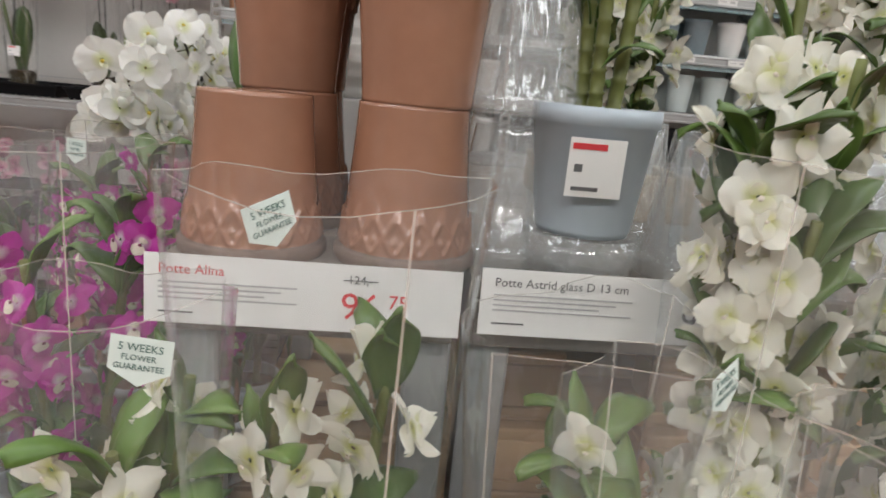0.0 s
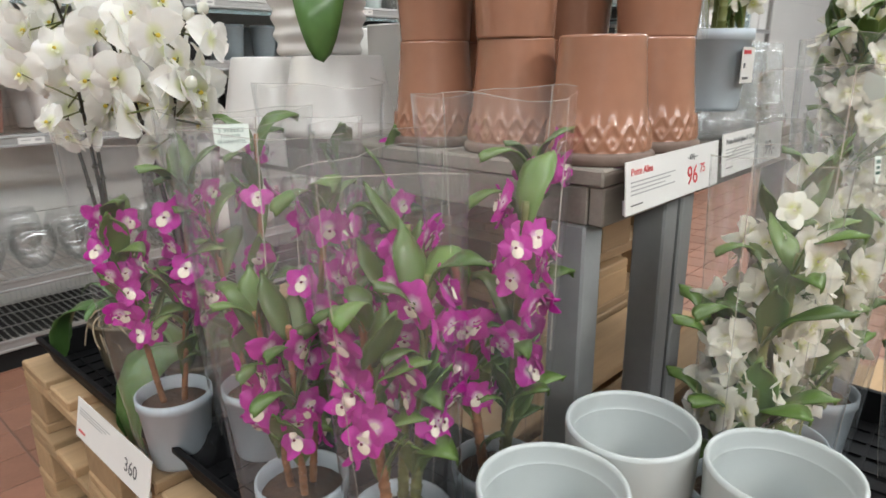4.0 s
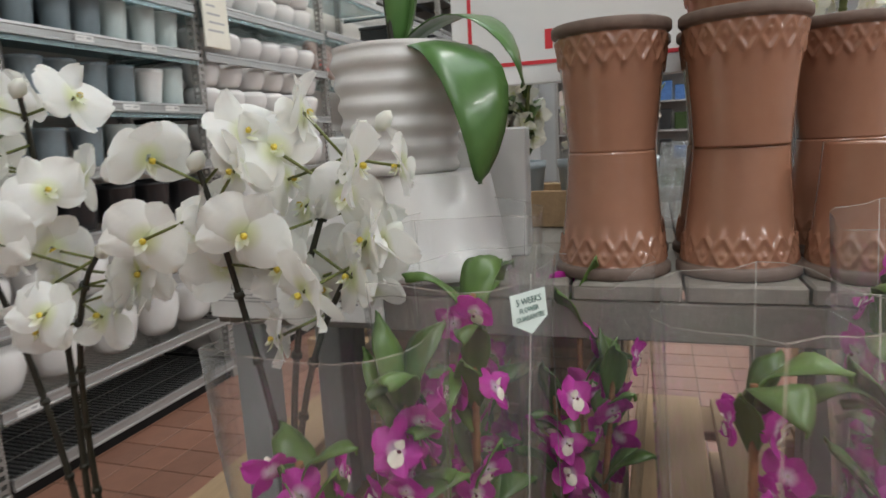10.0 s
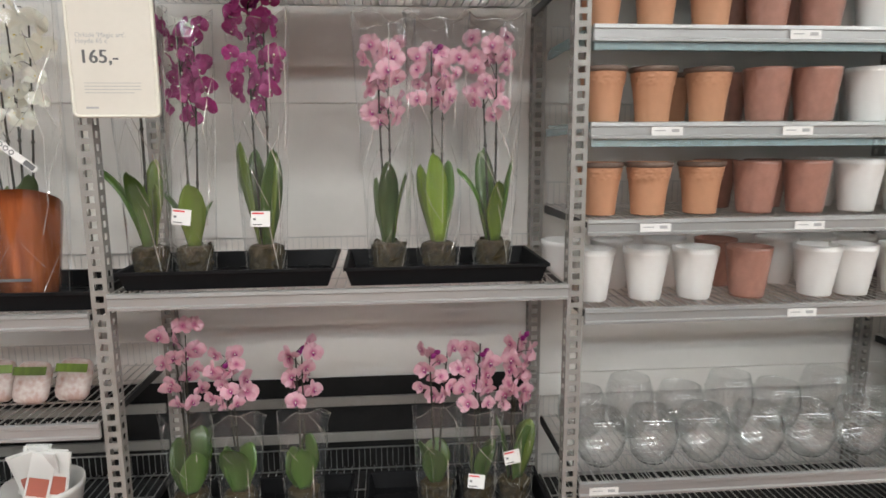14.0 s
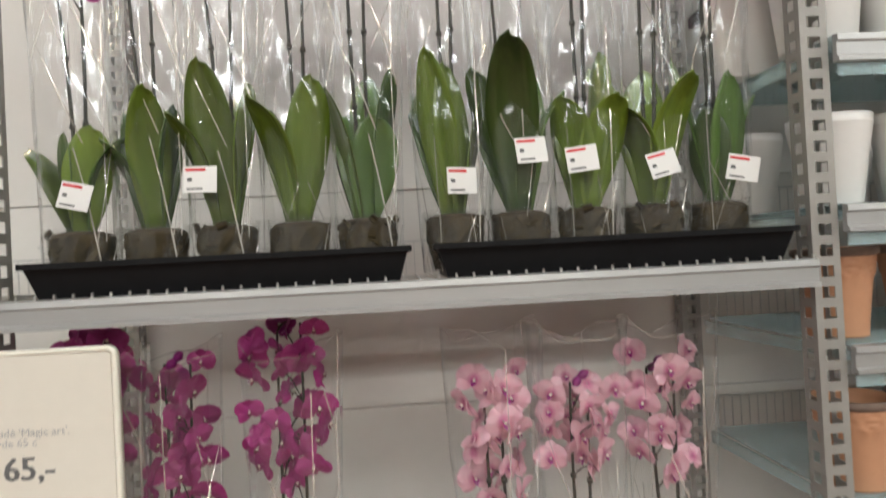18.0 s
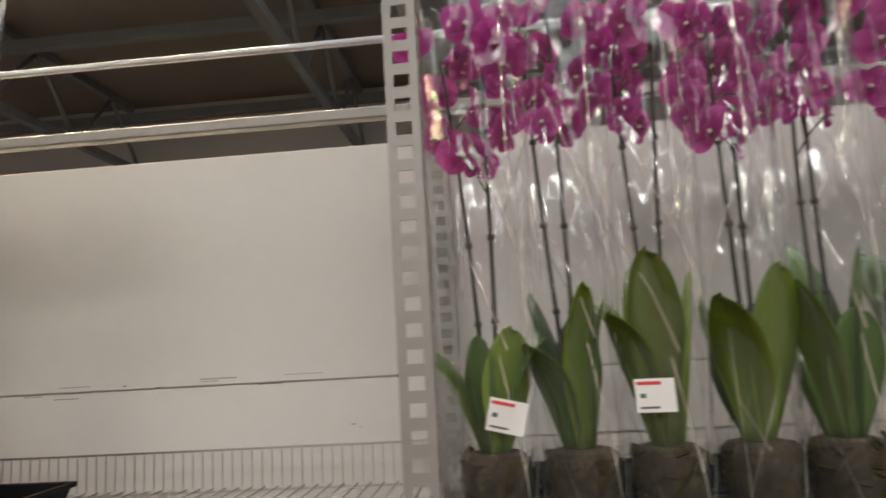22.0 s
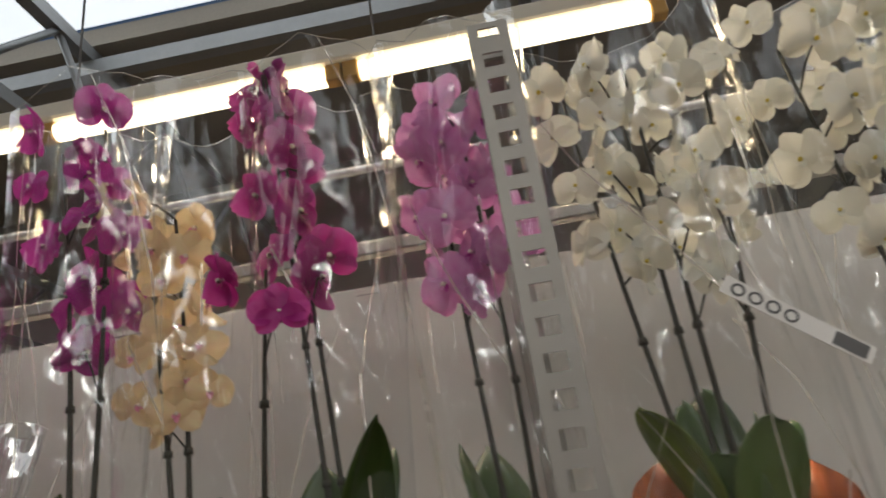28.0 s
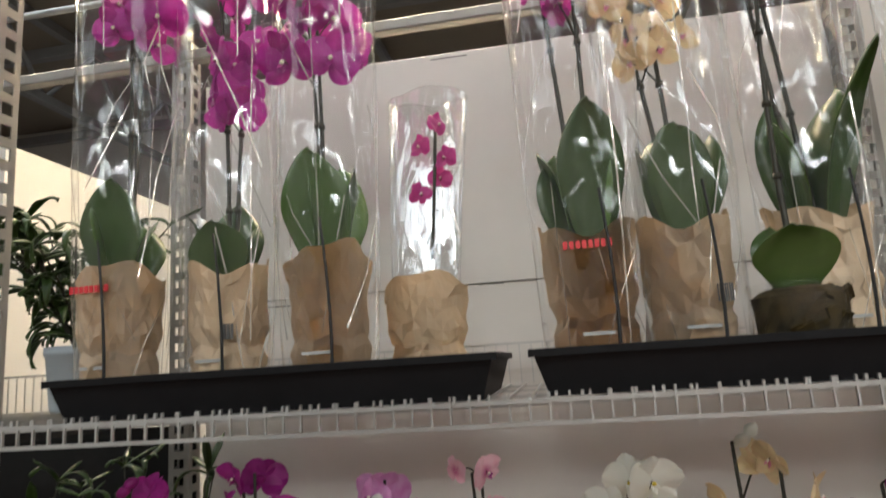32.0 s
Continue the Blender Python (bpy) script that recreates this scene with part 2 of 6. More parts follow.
M = {
    "wall": mat("white_panel_paint", (0.77, 0.75, 0.71), 0.42, vary=0.05, scale=1.3, bump=0.03, bscale=25),
    "far_wall": mat("far_wall_paint", (0.5, 0.49, 0.47), 0.7, vary=0.1, scale=1),
    "ceil": mat("ceiling_sheet", (0.25, 0.225, 0.19), 0.8, vary=0.15, scale=1.5),
    "post": mat("painted_post", (0.34, 0.325, 0.3), 0.45, 0.35, vary=0.1, scale=14, bump=0.02),
    "lip": mat("brushed_lip", (0.46, 0.46, 0.45), 0.38, 0.6, vary=0.1, scale=18, stretch=(0.15, 1, 1)),
    "wire": mat("zinc_wire", (0.62, 0.62, 0.6), 0.3, 0.9, vary=0.05),
    "black_steel": mat("black_bracket", (0.025, 0.025, 0.025), 0.45, 0.2),
    "tray": mat("black_plastic", (0.009, 0.009, 0.01), 0.5, ior=1.22, vary=0.2, scale=25, bump=0.04),
    "wood": mat("pallet_wood", (0.46, 0.31, 0.17), 0.75, vary=0.18, scale=7, bump=0.35, bscale=40, stretch=(0.25, 3, 3), piece=0.18),
    "old_wood": mat("weathered_wood", (0.25, 0.22, 0.185), 0.75, vary=0.2, scale=6, bump=0.3, bscale=45, stretch=(0.25, 3, 3), piece=0.12),
    "grey_leg": mat("grey_painted_leg", (0.3, 0.31, 0.31), 0.55, vary=0.12, scale=9, bump=0.08),
    "tile": mat("red_clay_tile", (0.3, 0.145, 0.095), 0.42, vary=0.16, scale=9, bump=0.12, bscale=80, piece=0.16),
    "tile_rest": mat("red_clay_tile_field", (0.3, 0.145, 0.095), 0.42, vary=0.16, scale=9, bump=0.12, bscale=80, piece=0.16, islands=True),
    "brick_ink": mat("brick_red_print", (0.45, 0.13, 0.09), 0.5, vary=0.1),
    "grout": mat("grey_grout", (0.2, 0.13, 0.1), 0.85, vary=0.15, scale=20, bump=0.1),
    "terra": mat("glazed_terracotta", (0.36, 0.175, 0.108), 0.26, vary=0.12, scale=8, bump=0.08, bscale=50, coat=0.55),
    "terra_rim": mat("dark_unglazed_rim", (0.2, 0.14, 0.11), 0.75, vary=0.2, scale=30, bump=0.2),
    "terra_matt": mat("orange_terracotta", (0.5, 0.25, 0.14), 0.6, vary=0.1, scale=12, bump=0.08),
    "brown_glass": mat("bronze_glass", (0.4, 0.2, 0.15), 0.3, vary=0.15, scale=40, bump=0.5, bscale=45, coat=0.4),
    "white": mat("white_ceramic", (0.72, 0.7, 0.67), 0.32, vary=0.04, scale=6, bump=0.02, coat=0.2),
    "silver": mat("silver_ceramic", (0.55, 0.52, 0.48), 0.22, 0.9, vary=0.1, scale=9),
    "slate": mat("slate_ceramic", (0.2, 0.24, 0.26), 0.35, vary=0.12, scale=9, coat=0.2),
    "mint": mat("pale_mint_ceramic", (0.52, 0.58, 0.56), 0.35, vary=0.05, scale=9, coat=0.2),
    "grey_pot": mat("grey_ceramic", (0.4, 0.43, 0.42), 0.33, vary=0.05, scale=9, bump=0.03, coat=0.25),
    "nursery": mat("grey_plastic_pot", (0.42, 0.48, 0.52), 0.42, vary=0.06, scale=14, bump=0.03),
    "root_pot": mat("pot_of_bark_and_roots", (0.2, 0.155, 0.1), 0.5, vary=0.4, scale=30, bump=0.8, bscale=60, coat=0.3, second=(0.06, 0.055, 0.03), stretch=(2, 2, 0.5)),
    "soil": mat("bark_soil", (0.1, 0.06, 0.035), 0.95, vary=0.4, scale=60, bump=1.0, bscale=120),
    "dark": mat("dark_kickplate", (0.02, 0.02, 0.02), 0.6, ior=1.25, vary=0.2),
    "teal": film_mat("teal_shelf_sheet", 0.32, 0.12, (0.5, 0.66, 0.68), 0.05, 6, 0.6),
    "paper": mat("white_card", (0.74, 0.73, 0.7), 0.6, vary=0.03, scale=8),
    "paper_warm": mat("warm_card", (0.66, 0.62, 0.54), 0.55, vary=0.04, scale=4),
    "cream": mat("cream_board", (0.75, 0.72, 0.62), 0.5, vary=0.03, scale=5),
    "red": mat("red_print", (0.62, 0.04, 0.05), 0.5, vary=0.05),
    "ink": mat("grey_print", (0.12, 0.12, 0.12), 0.6),
    "pale_ink": mat("pale_print", (0.42, 0.42, 0.41), 0.6),
    "green_ink": mat("dark_green_print", (0.08, 0.16, 0.13), 0.6),
    "tag_mint": mat("pale_green_tag", (0.66, 0.73, 0.67), 0.5, vary=0.03),
    "kraft": mat("kraft_paper", (0.7, 0.545, 0.37), 0.62, vary=0.1, scale=14, bump=0.7, bscale=14, stretch=(1, 1, 1.4)),
    "card": mat("cardboard", (0.44, 0.29, 0.17), 0.8, vary=0.1, scale=10, bump=0.06),
    # copper: vertical dark streaks in the colour imitate reflections on the foil
    "copper": mat("copper_foil_painted_reflections", (0.78, 0.24, 0.07), 0.24, 0.45, vary=0.3, scale=12, stretch=(3, 3, 0.05), bump=0.6, bscale=20, second=(0.12, 0.02, 0.006), coat=0.5),
    "glass": film_mat("clear_glass", 0.03, 0.04, (0.93, 0.96, 0.95), 0.0, 5, gloss=0.95, base=0.09),
    "pot_shell": film_mat("clear_pot_plastic", 0.012, 0.1, (0.86, 0.86, 0.82), crease=0.12, scale=20, gloss=0.5, base=0.035),
    "rough_glass": film_mat("ribbed_glass", 0.16, 0.08, (0.93, 0.95, 0.94), 0.2, 25, gloss=0.85, base=0.1),
    # pale warm diffuse colour stands in for lamp glints on sleeve folds
    "crease": film_mat("painted_crease_glint", 0.42, 0.14, (1.0, 0.95, 0.86), crease=0.2, scale=40, gloss=1.0, base=0.3),
    "film": film_mat("clear_wrap", 0.018, 0.045, crease=0.42, scale=10, gloss=0.65, base=0.07),
    "film_stiff": film_mat("stiff_clear_sleeve", 0.03, 0.07, crease=0.22, scale=6, gloss=0.7, base=0.08),
    "film_bright": film_mat("crumpled_foil_wrap", 0.06, rough=0.07, crease=0.5, scale=12, gloss=0.9, base=0.26),
    "leaf": mat("orchid_leaf", (0.062, 0.125, 0.018), 0.34, vary=0.25, scale=14, bump=0.12, bscale=45, stretch=(3, 3, 0.25), coat=0.25, piece=0.45),
    "leaf_cane": mat("cane_orchid_leaf", (0.085, 0.15, 0.03), 0.4, vary=0.2, scale=20, bump=0.08, stretch=(2, 2, 0.3), coat=0.1, piece=0.35),
    "leaf_big": mat("broad_green_leaf", (0.09, 0.19, 0.05), 0.34, vary=0.18, scale=7, bump=0.08, stretch=(1, 1, 0.3), coat=0.2),
    "leaf_dark": mat("dark_leaf", (0.04, 0.082, 0.014), 0.34, vary=0.2, scale=9, bump=0.06, coat=0.2, piece=0.25),
    "leaf_lime": mat("lime_leaf", (0.14, 0.215, 0.02), 0.34, vary=0.28, scale=13, bump=0.12, bscale=45, stretch=(3, 3, 0.25), coat=0.25, piece=0.4),
    "stem": mat("dark_stem", (0.03, 0.028, 0.017), 0.5, vary=0.2, scale=40),
    "cane": mat("green_cane", (0.17, 0.19, 0.05), 0.5, vary=0.25, scale=30, bump=0.1),
    "cane_red": mat("rusty_cane", (0.3, 0.13, 0.05), 0.55, vary=0.25, scale=30),
    "root": mat("pale_roots", (0.5, 0.4, 0.27), 0.8, vary=0.2, scale=60),
    "bark_pot": mat("clear_pot_with_bark", (0.007, 0.006, 0.004), 0.6, vary=0.5, scale=55, bump=0.5, bscale=80, ior=1.2, second=(0.07, 0.048, 0.016)),
    "petal_cream": mat("cream_petal", (0.82, 0.81, 0.76), 0.5, vary=0.06, scale=40, sub=0.15, second=(0.78, 0.78, 0.68)),
    "petal_mag": mat("magenta_petal", (0.5, 0.04, 0.36), 0.45, vary=0.2, scale=60, sub=0.12, second=(0.34, 0.02, 0.24)),
    "petal_purple": mat("purple_petal", (0.4, 0.025, 0.26), 0.45, vary=0.2, scale=50, sub=0.12, second=(0.24, 0.012, 0.16)),
    "petal_pink": mat("pink_petal", (0.78, 0.36, 0.5), 0.5, vary=0.15, scale=50, sub=0.12, second=(0.7, 0.2, 0.38)),
    "petal_lilac": mat("lilac_petal", (0.74, 0.42, 0.68), 0.5, vary=0.15, scale=60, sub=0.12, second=(0.62, 0.2, 0.52)),
    "petal_yellow": mat("yellow_petal", (0.79, 0.7, 0.4), 0.5, vary=0.12, scale=70, sub=0.12, second=(0.74, 0.52, 0.34)),
    "lip_yellow": mat("yellow_throat", (0.72, 0.55, 0.06), 0.5, vary=0.1),
    "lip_dark": mat("dark_throat", (0.16, 0.02, 0.06), 0.5),
    "lip_white": mat("pale_throat", (0.78, 0.7, 0.6), 0.5, vary=0.05),
    "ball": mat("white_round_ceramic", (0.7, 0.68, 0.66), 0.3, vary=0.04, scale=6, coat=0.2),
    "black_pot": mat("black_ceramic", (0.02, 0.02, 0.022), 0.3, coat=0.3),
    "rope": mat("zinc_rod", (0.68, 0.69, 0.7), 0.3, 0.7),
    "truss": mat("truss_steel", (0.24, 0.25, 0.26), 0.5, 0.3, vary=0.1),
    "tube": mat("lamp_tube", (1.0, 0.86, 0.62), 0.4, emit=9.0),
    "clip": mat("yellowed_clip", (0.5, 0.3, 0.08), 0.5),
    "bluebag": mat("blue_print_bag", (0.08, 0.2, 0.5), 0.4, vary=0.3, scale=20),
    "bag": mat("pale_pebble_bag", (0.6, 0.58, 0.55), 0.35, vary=0.25, scale=30, second=(0.3, 0.12, 0.08)),
    "goods": mat("mixed_goods", (0.35, 0.3, 0.28), 0.5, vary=0.3, scale=6, piece=0.5),
    "seed": mat("seed_packet", (0.55, 0.42, 0.36), 0.4, vary=0.25, scale=30, second=(0.65, 0.63, 0.6)),
}


# ---- building blocks ----
def mesh_of(name, bm, material, smooth=False):
    me = bpy.data.meshes.new(name)
    bm.to_mesh(me)
    bm.free()
    for m in material if isinstance(material, (list, tuple)) else (material,):
        me.materials.append(M[m])
    if smooth:
        for p in me.polygons:
            p.use_smooth = True
    return me


def part(name, bm, material, parent, label="", smooth=False, at=None):
    me = bm if isinstance(bm, bpy.types.Mesh) else mesh_of(name, bm, material, smooth)
    ob = new(name, me)
    if parent is not None:
        ob.parent = parent
    if at is not None:
        ob.matrix_basis = at
    return tagged(ob, label)


def thing(name, label, category, at=None, group="", kind=""):
    ob = new(name)
    ob.empty_display_size = 0.05
    if at is not None:
        ob.matrix_basis = at
    return tagged(ob, label, category, group, kind)


def solid(name, bm, material, label, category, at=None, group="", kind="", smooth=False):
    ob = new(name, mesh_of(name, bm, material, smooth))
    if at is not None:
        ob.matrix_basis = at
    return tagged(ob, label, category, group, kind)


def box(bm, x0, x1, y0, y1, z0, z1, bev=0.0, m=None, mi=0):
    vs = [bm.verts.new(p) for p in ((x0, y0, z0), (x1, y0, z0), (x1, y1, z0), (x0, y1, z0), (x0, y0, z1), (x1, y0, z1), (x1, y1, z1), (x0, y1, z1))]
    fs = [bm.faces.new([vs[i] for i in f]) for f in ((0, 3, 2, 1), (4, 5, 6, 7), (0, 1, 5, 4), (1, 2, 6, 5), (2, 3, 7, 6), (3, 0, 4, 7))]
    for f in fs:
        f.material_index = mi
    if bev:
        es = list({e for f in fs for e in f.edges})
        out = bmesh.ops.bevel(bm, geom=es, offset=bev, segments=1, affect="EDGES", profile=0.5)
        vs = list({v for f in out["faces"] for v in f.verts} | {v for v in vs if v.is_valid})
        for f in out["faces"]:
            f.material_index = mi
    if m is not None:
        bmesh.ops.transform(bm, matrix=m, verts=[v for v in vs if v.is_valid])
    return bm


def bx(x0, x1, y0, y1, z0, z1, bev=0.0):
    return box(bmesh.new(), x0, x1, y0, y1, z0, z1, bev)


def lathe(bm, rings, n=24, wob=None, mats=None):
    """Rings of (radius, height) turned round z; a radius of 0 closes the end."""
    last = None
    for k, (r, z) in enumerate(rings):
        if r < 1e-6:
            ring = [bm.verts.new((0, 0, z))]
        else:
            ring = []
            for i in range(n):
                a = 2 * math.pi * i / n
                q = r * (wob(a, z) if wob else 1)
                ring.append(bm.verts.new((q * math.cos(a), q * math.sin(a), z)))
        if last is not None:
            for i in range(n):
                j = (i + 1) % n
                f = None
                if len(ring) == 1 and len(last) > 1:
                    f = bm.faces.new((last[i], last[j], ring[0]))
                elif len(last) == 1 and len(ring) > 1:
                    f = bm.faces.new((last[0], ring[j], ring[i]))
                elif len(ring) > 1:
                    f = bm.faces.new((last[i], last[j], ring[j], ring[i]))
                if f is not None and mats:
                    f.material_index = mats[k]
        last = ring
    return bm


def tube(bm, pts, r0, r1=None, n=6, mi=0):
    """A round rod along points, tapering from r0 to r1."""
    r1 = r0 if r1 is None else r1
    pts = [Vector(p) for p in pts]
    last = None
    for k, p in enumerate(pts):
        d = (pts[min(k + 1, len(pts) - 1)] - pts[max(k - 1, 0)]).normalized()
        u = d.cross(Vector((0.3, 0.9, 0.2))).normalized()
        v = d.cross(u)
        r = r0 + (r1 - r0) * k / max(1, len(pts) - 1)
        ring = [bm.verts.new(p + r * (math.cos(2 * math.pi * i / n) * u + math.sin(2 * math.pi * i / n) * v)) for i in range(n)]
        if last:
            for i in range(n):
                f = bm.faces.new((last[i], last[(i + 1) % n], ring[(i + 1) % n], ring[i]))
                f.smooth, f.material_index = True, mi
        else:
            bm.faces.new(ring[::-1]).material_index = mi
        last = ring
    bm.faces.new(last).material_index = mi
    return bm


def rnd(a, b):
    return random.uniform(a, b)


# ---- plan ----
W = 1.32          # width of one rack bay
END = 0.07        # extra width of the end bay
DEPTH = 0.52      # shelf depth
WALL = 0.56       # face of the panelled wall
TOP = 2.68        # top of the posts
D = {"d0": 1.925, "d1": 1.697, "d2": 1.437, "d3": 1.168, "d4": 0.908, "d5": 0.366}
SHELF_B, SHELF_A = 1.84, 0.985
TABLE = 1.03      # table top
PALLET = 0.551    # top of the stacked pallets

def post_x(i):
    """Place of an upright along the racks."""
    return i * W - (END if i <= -3 else 0.0)


# ---- room ----
def panel_wall():
    w = solid("wall_back", bx(-4.0, 16, WALL + 0.012, WALL + 0.15, 0, 2.545), "wall", "off-white painted panel wall behind the racks", "wall", kind="structure")
    xs = [-4.0] + [2 * W * (k - 1) for k in range(8)]
    for x0, x1 in zip(xs, xs[1:]):
        for z0, z1 in ((0, 0.50), (0.503, 1.0), (1.003, 1.52), (1.523, 2.04), (2.0435, 2.56)):
            part("panel", bx(x0 + 0.0005, x1 - 0.0005, WALL, WALL + 0.0118, z0, z1, 0.001), "wall", w)
    return w


panel_wall()
solid("wall_return", bx(-4.84, -4.69, WALL + 0.16, 4.59, 0, 2.56), "wall", "off-white painted side wall with a straight top", "wall", kind="structure")
solid("wall_left", bx(-9.15, -9, -14, 4.6, 0, 5.2), "far_wall", "plain grey far wall", "wall", kind="structure")
solid("wall_far", bx(16, 16.15, -14, 4.6, 0, 5.2), "far_wall", "plain grey far wall", "wall", kind="structure")
solid("wall_front", bx(-9, 16, -14.15, -14, 0, 5.2), "far_wall", "plain grey far wall", "wall", kind="structure")
solid("wall_outer", bx(-9, 16, 4.6, 4.75, 0, 5.2), "far_wall", "plain dark wall behind the panelled partition", "wall", kind="structure")
FLOOR = solid("floor", bx(-9, 16, -14, 4.6, -0.1, -0.004), "grout", "red clay tile floor with worn joints", "floor", kind="structure")


def ceiling():
    """Dark sheet roof in bays with a long skylight strip over the racks."""
    bm = bmesh.new()
    for y0, y1 in ((-14, -9.2), (-7.6, -3.6), (-2.0, 0.3), (1.7, 4.6)):
        box(bm, -9, 16, y0, y1, 4.4, 4.5)
    for y0, y1 in ((-9.2, -7.6), (-3.6, -2.0), (0.3, 1.7)):
        for k in range(9):
            x = -9 + 25 / 8 * k
            box(bm, max(-9, x - 0.05), min(16, x + 0.05), y0, y1, 4.4, 4.5)
    return solid("ceiling", bm, "ceil", "dark brown sheet ceiling with skylight strips", "ceiling", kind="structure")


ceiling()
M["skylight"] = mat("bright_skylight", (0.82, 0.9, 1.0), 0.5, emit=2.6)
for y0, y1 in ((-9.2, -7.6), (-3.6, -2.0), (0.3, 1.7)):
    solid("skylight", bx(-9, 16, y0, y1, 4.52, 4.54), "skylight", "milky glowing skylight strip in the roof", "skylight", kind="structure")
    area("skylight_glow", 3.5, (y0 + y1) / 2, 4.51, 24, y1 - y0 - 0.1, {-9.2: 1500, -3.6: 240, 0.3: 200}[y0], (0.93, 0.97, 1.0))


def truss(x):
    t = thing("roof_truss", "grey steel roof truss with diagonal struts", "truss", pose(x, 0, 0), "roof trusses")
    part("top_chord", bx(-0.03, 0.03, -13.9, 4.5, 4.32, 4.39), "truss", t)
    part("bottom_chord", bx(-0.03, 0.03, -13.9, 4.5, 3.78, 3.84), "truss", t)
    y = -13.8
    k = 0
    while y < 4.2:
        part("strut", tube(bmesh.new(), [(0, y, 3.82 if k % 2 else 4.34), (0, y + 0.45, 4.34 if k % 2 else 3.82)], 0.018, n=5), "truss", t)
        y += 0.45
        k += 1
    return t


for x in (-6.5, -4.4, -2.3, -0.2, 2.0, 4.6, 8.0):
    truss(x)
for y in (-0.93, 0.24, 0.84, 1.7, 3.05, 4.5):
    solid("purlin", bx(-9, 16, y, y + 0.06, 4.24, 4.32), "truss", "long grey steel roof purlin", "purlin", group="purlins")


def strip_light(x0, x1, y, z, step=1.5):
    """A batten of bare fluorescent tubes end to end."""
    s = thing("strip_light", "long lit fluorescent batten with yellowed tube holders", "ceiling light", pose(x0, y, z))
    part("housing", bx(0, x1 - x0, -0.035, 0.035, 0.03, 0.085, 0.006), "cream", s)
    n = round((x1 - x0) / step)
    for k in range(n):
        a = k * step
        part("tube", tube(bmesh.new(), [(a + 0.05, 0, 0), (a + step / 2, 0, 0), (a + step - 0.05, 0, 0)], 0.027, n=12), "tube", s, "glowing warm white tube")
        for e in (a + 0.025, a + step - 0.025):
            part("holder", bx(e - 0.022, e + 0.022, -0.02, 0.02, -0.026, 0.03, 0.004), "clip", s)
    for k in range(n + 1):
        part("hanger", tube(bmesh.new(), [(min(k * step + 0.1, x1 - x0 - 0.05), 0, 0.085), (min(k * step + 0.1, x1 - x0 - 0.05), 0, 0.9405)], 0.004, n=5), "truss", s)
    return s


strip_light(-5.7, -2.1, 0.87, 3.3, 0.9)
strip_light(3.2, 7.7, -0.9, 3.3)
area("strip_glow", -3.5, 0.87, 3.25, 3.6, 0.06, 85, (1.0, 0.76, 0.48))
area("strip_glow", 5.4, -0.9, 3.25, 4.4, 0.06, 40, (1.0, 0.9, 0.75))
# unseen fill lamps without fixtures, added to brighten racks and tables
for x, y, power in ((-3.2, -2.6, 40), (-0.4, -2.4, 40), (2.6, -2.2, 45), (-3.0, -6.5, 170), (0.5, -6.5, 180), (5.5, -5.5, 150), (9.0, -2.5, 62)):
    area("hall_fill", x, y, 4.05, 1.5, 0.3, power, (1.0, 0.96, 0.9))


# ---- racks ----
PITCH = 0.034


def holed_strip(bm, m, width, length):
    """A steel strip with a row of square punched holes, 2.4 mm thick, mapped by m from (across, along, depth)."""
    n = int(length / PITCH)
    hw, hh, t = width * 0.24, PITCH * 0.27, 0.0024

    def ring(y0, y1, h):
        out = []
        for d in (0, t):
            o = [bm.verts.new(m @ Vector(p)) for p in ((-width / 2, y0, d), (width / 2, y0, d), (width / 2, y1, d), (-width / 2, y1, d))]
            c = (y0 + y1) / 2
            i = [bm.verts.new(m @ Vector(p)) for p in ((-hw, c - hh, d), (hw, c - hh, d), (hw, c + hh, d), (-hw, c + hh, d))]
            for k in range(4):
                f = (o[k], o[(k + 1) % 4], i[(k + 1) % 4], i[k])
                bm.faces.new(f if d == 0 else f[::-1])
            out.append((o, i))
        for k in range(4):
            bm.faces.new((out[0][1][k], out[0][1][(k + 1) % 4], out[1][1][(k + 1) % 4], out[1][1][k]))
        for k in (1, 3):
            bm.faces.new((out[0][0][k], out[1][0][k], out[1][0][(k + 1) % 4], out[0][0][(k + 1) % 4]))

    for k in range(n):
        ring(k * PITCH, (k + 1) * PITCH, True)


def post_mesh():
    """A perforated channel: one face and two flanges, as one bent piece."""
    bm = bmesh.new()
    up = Matrix(((1, 0, 0, 0), (0, 0, 1, 0), (0, 1, 0, 0), (0, 0, 0, 1)))
    holed_strip(bm, up, 0.046, TOP)
    left = Matrix(((0, 0, 1, -0.023), (1, 0, 0, 0.0224), (0, 1, 0, 0), (0, 0, 0, 1)))
    holed_strip(bm, left, 0.04, TOP)
    right = Matrix(((0, 0, -1, 0.023), (1, 0, 0, 0.0224), (0, 1, 0, 0), (0, 0, 0, 1)))
    holed_strip(bm, right, 0.04, TOP)
    bmesh.ops.remove_doubles(bm, verts=bm.verts, dist=0.0003)
    bmesh.ops.recalc_face_normals(bm, faces=bm.faces)
    return mesh_of("rack_post", bm, "post")


POST = post_mesh()
ARM = mesh_of("top_arm", bx(-0.016, 0.016, 0.04, WALL - 0.05, TOP - 0.05, TOP - 0.012, 0.003), "post")
FOOT = mesh_of("foot", bx(-0.026, 0.026, -0.005, 0.5, 0.0, 0.05, 0.004), "post")
for i in range(-4, 8):
    u = thing("rack_upright", "grey perforated steel rack upright frame on the floor", "rack", pose(post_x(i), 0, 0), "rack uprights")
    part("front_post", POST, None, u)
    part("back_post", POST, None, u, at=pose(0, WALL - 0.052, 0))
    part("top_arm", ARM, None, u)
    part("foot", FOOT, None, u)
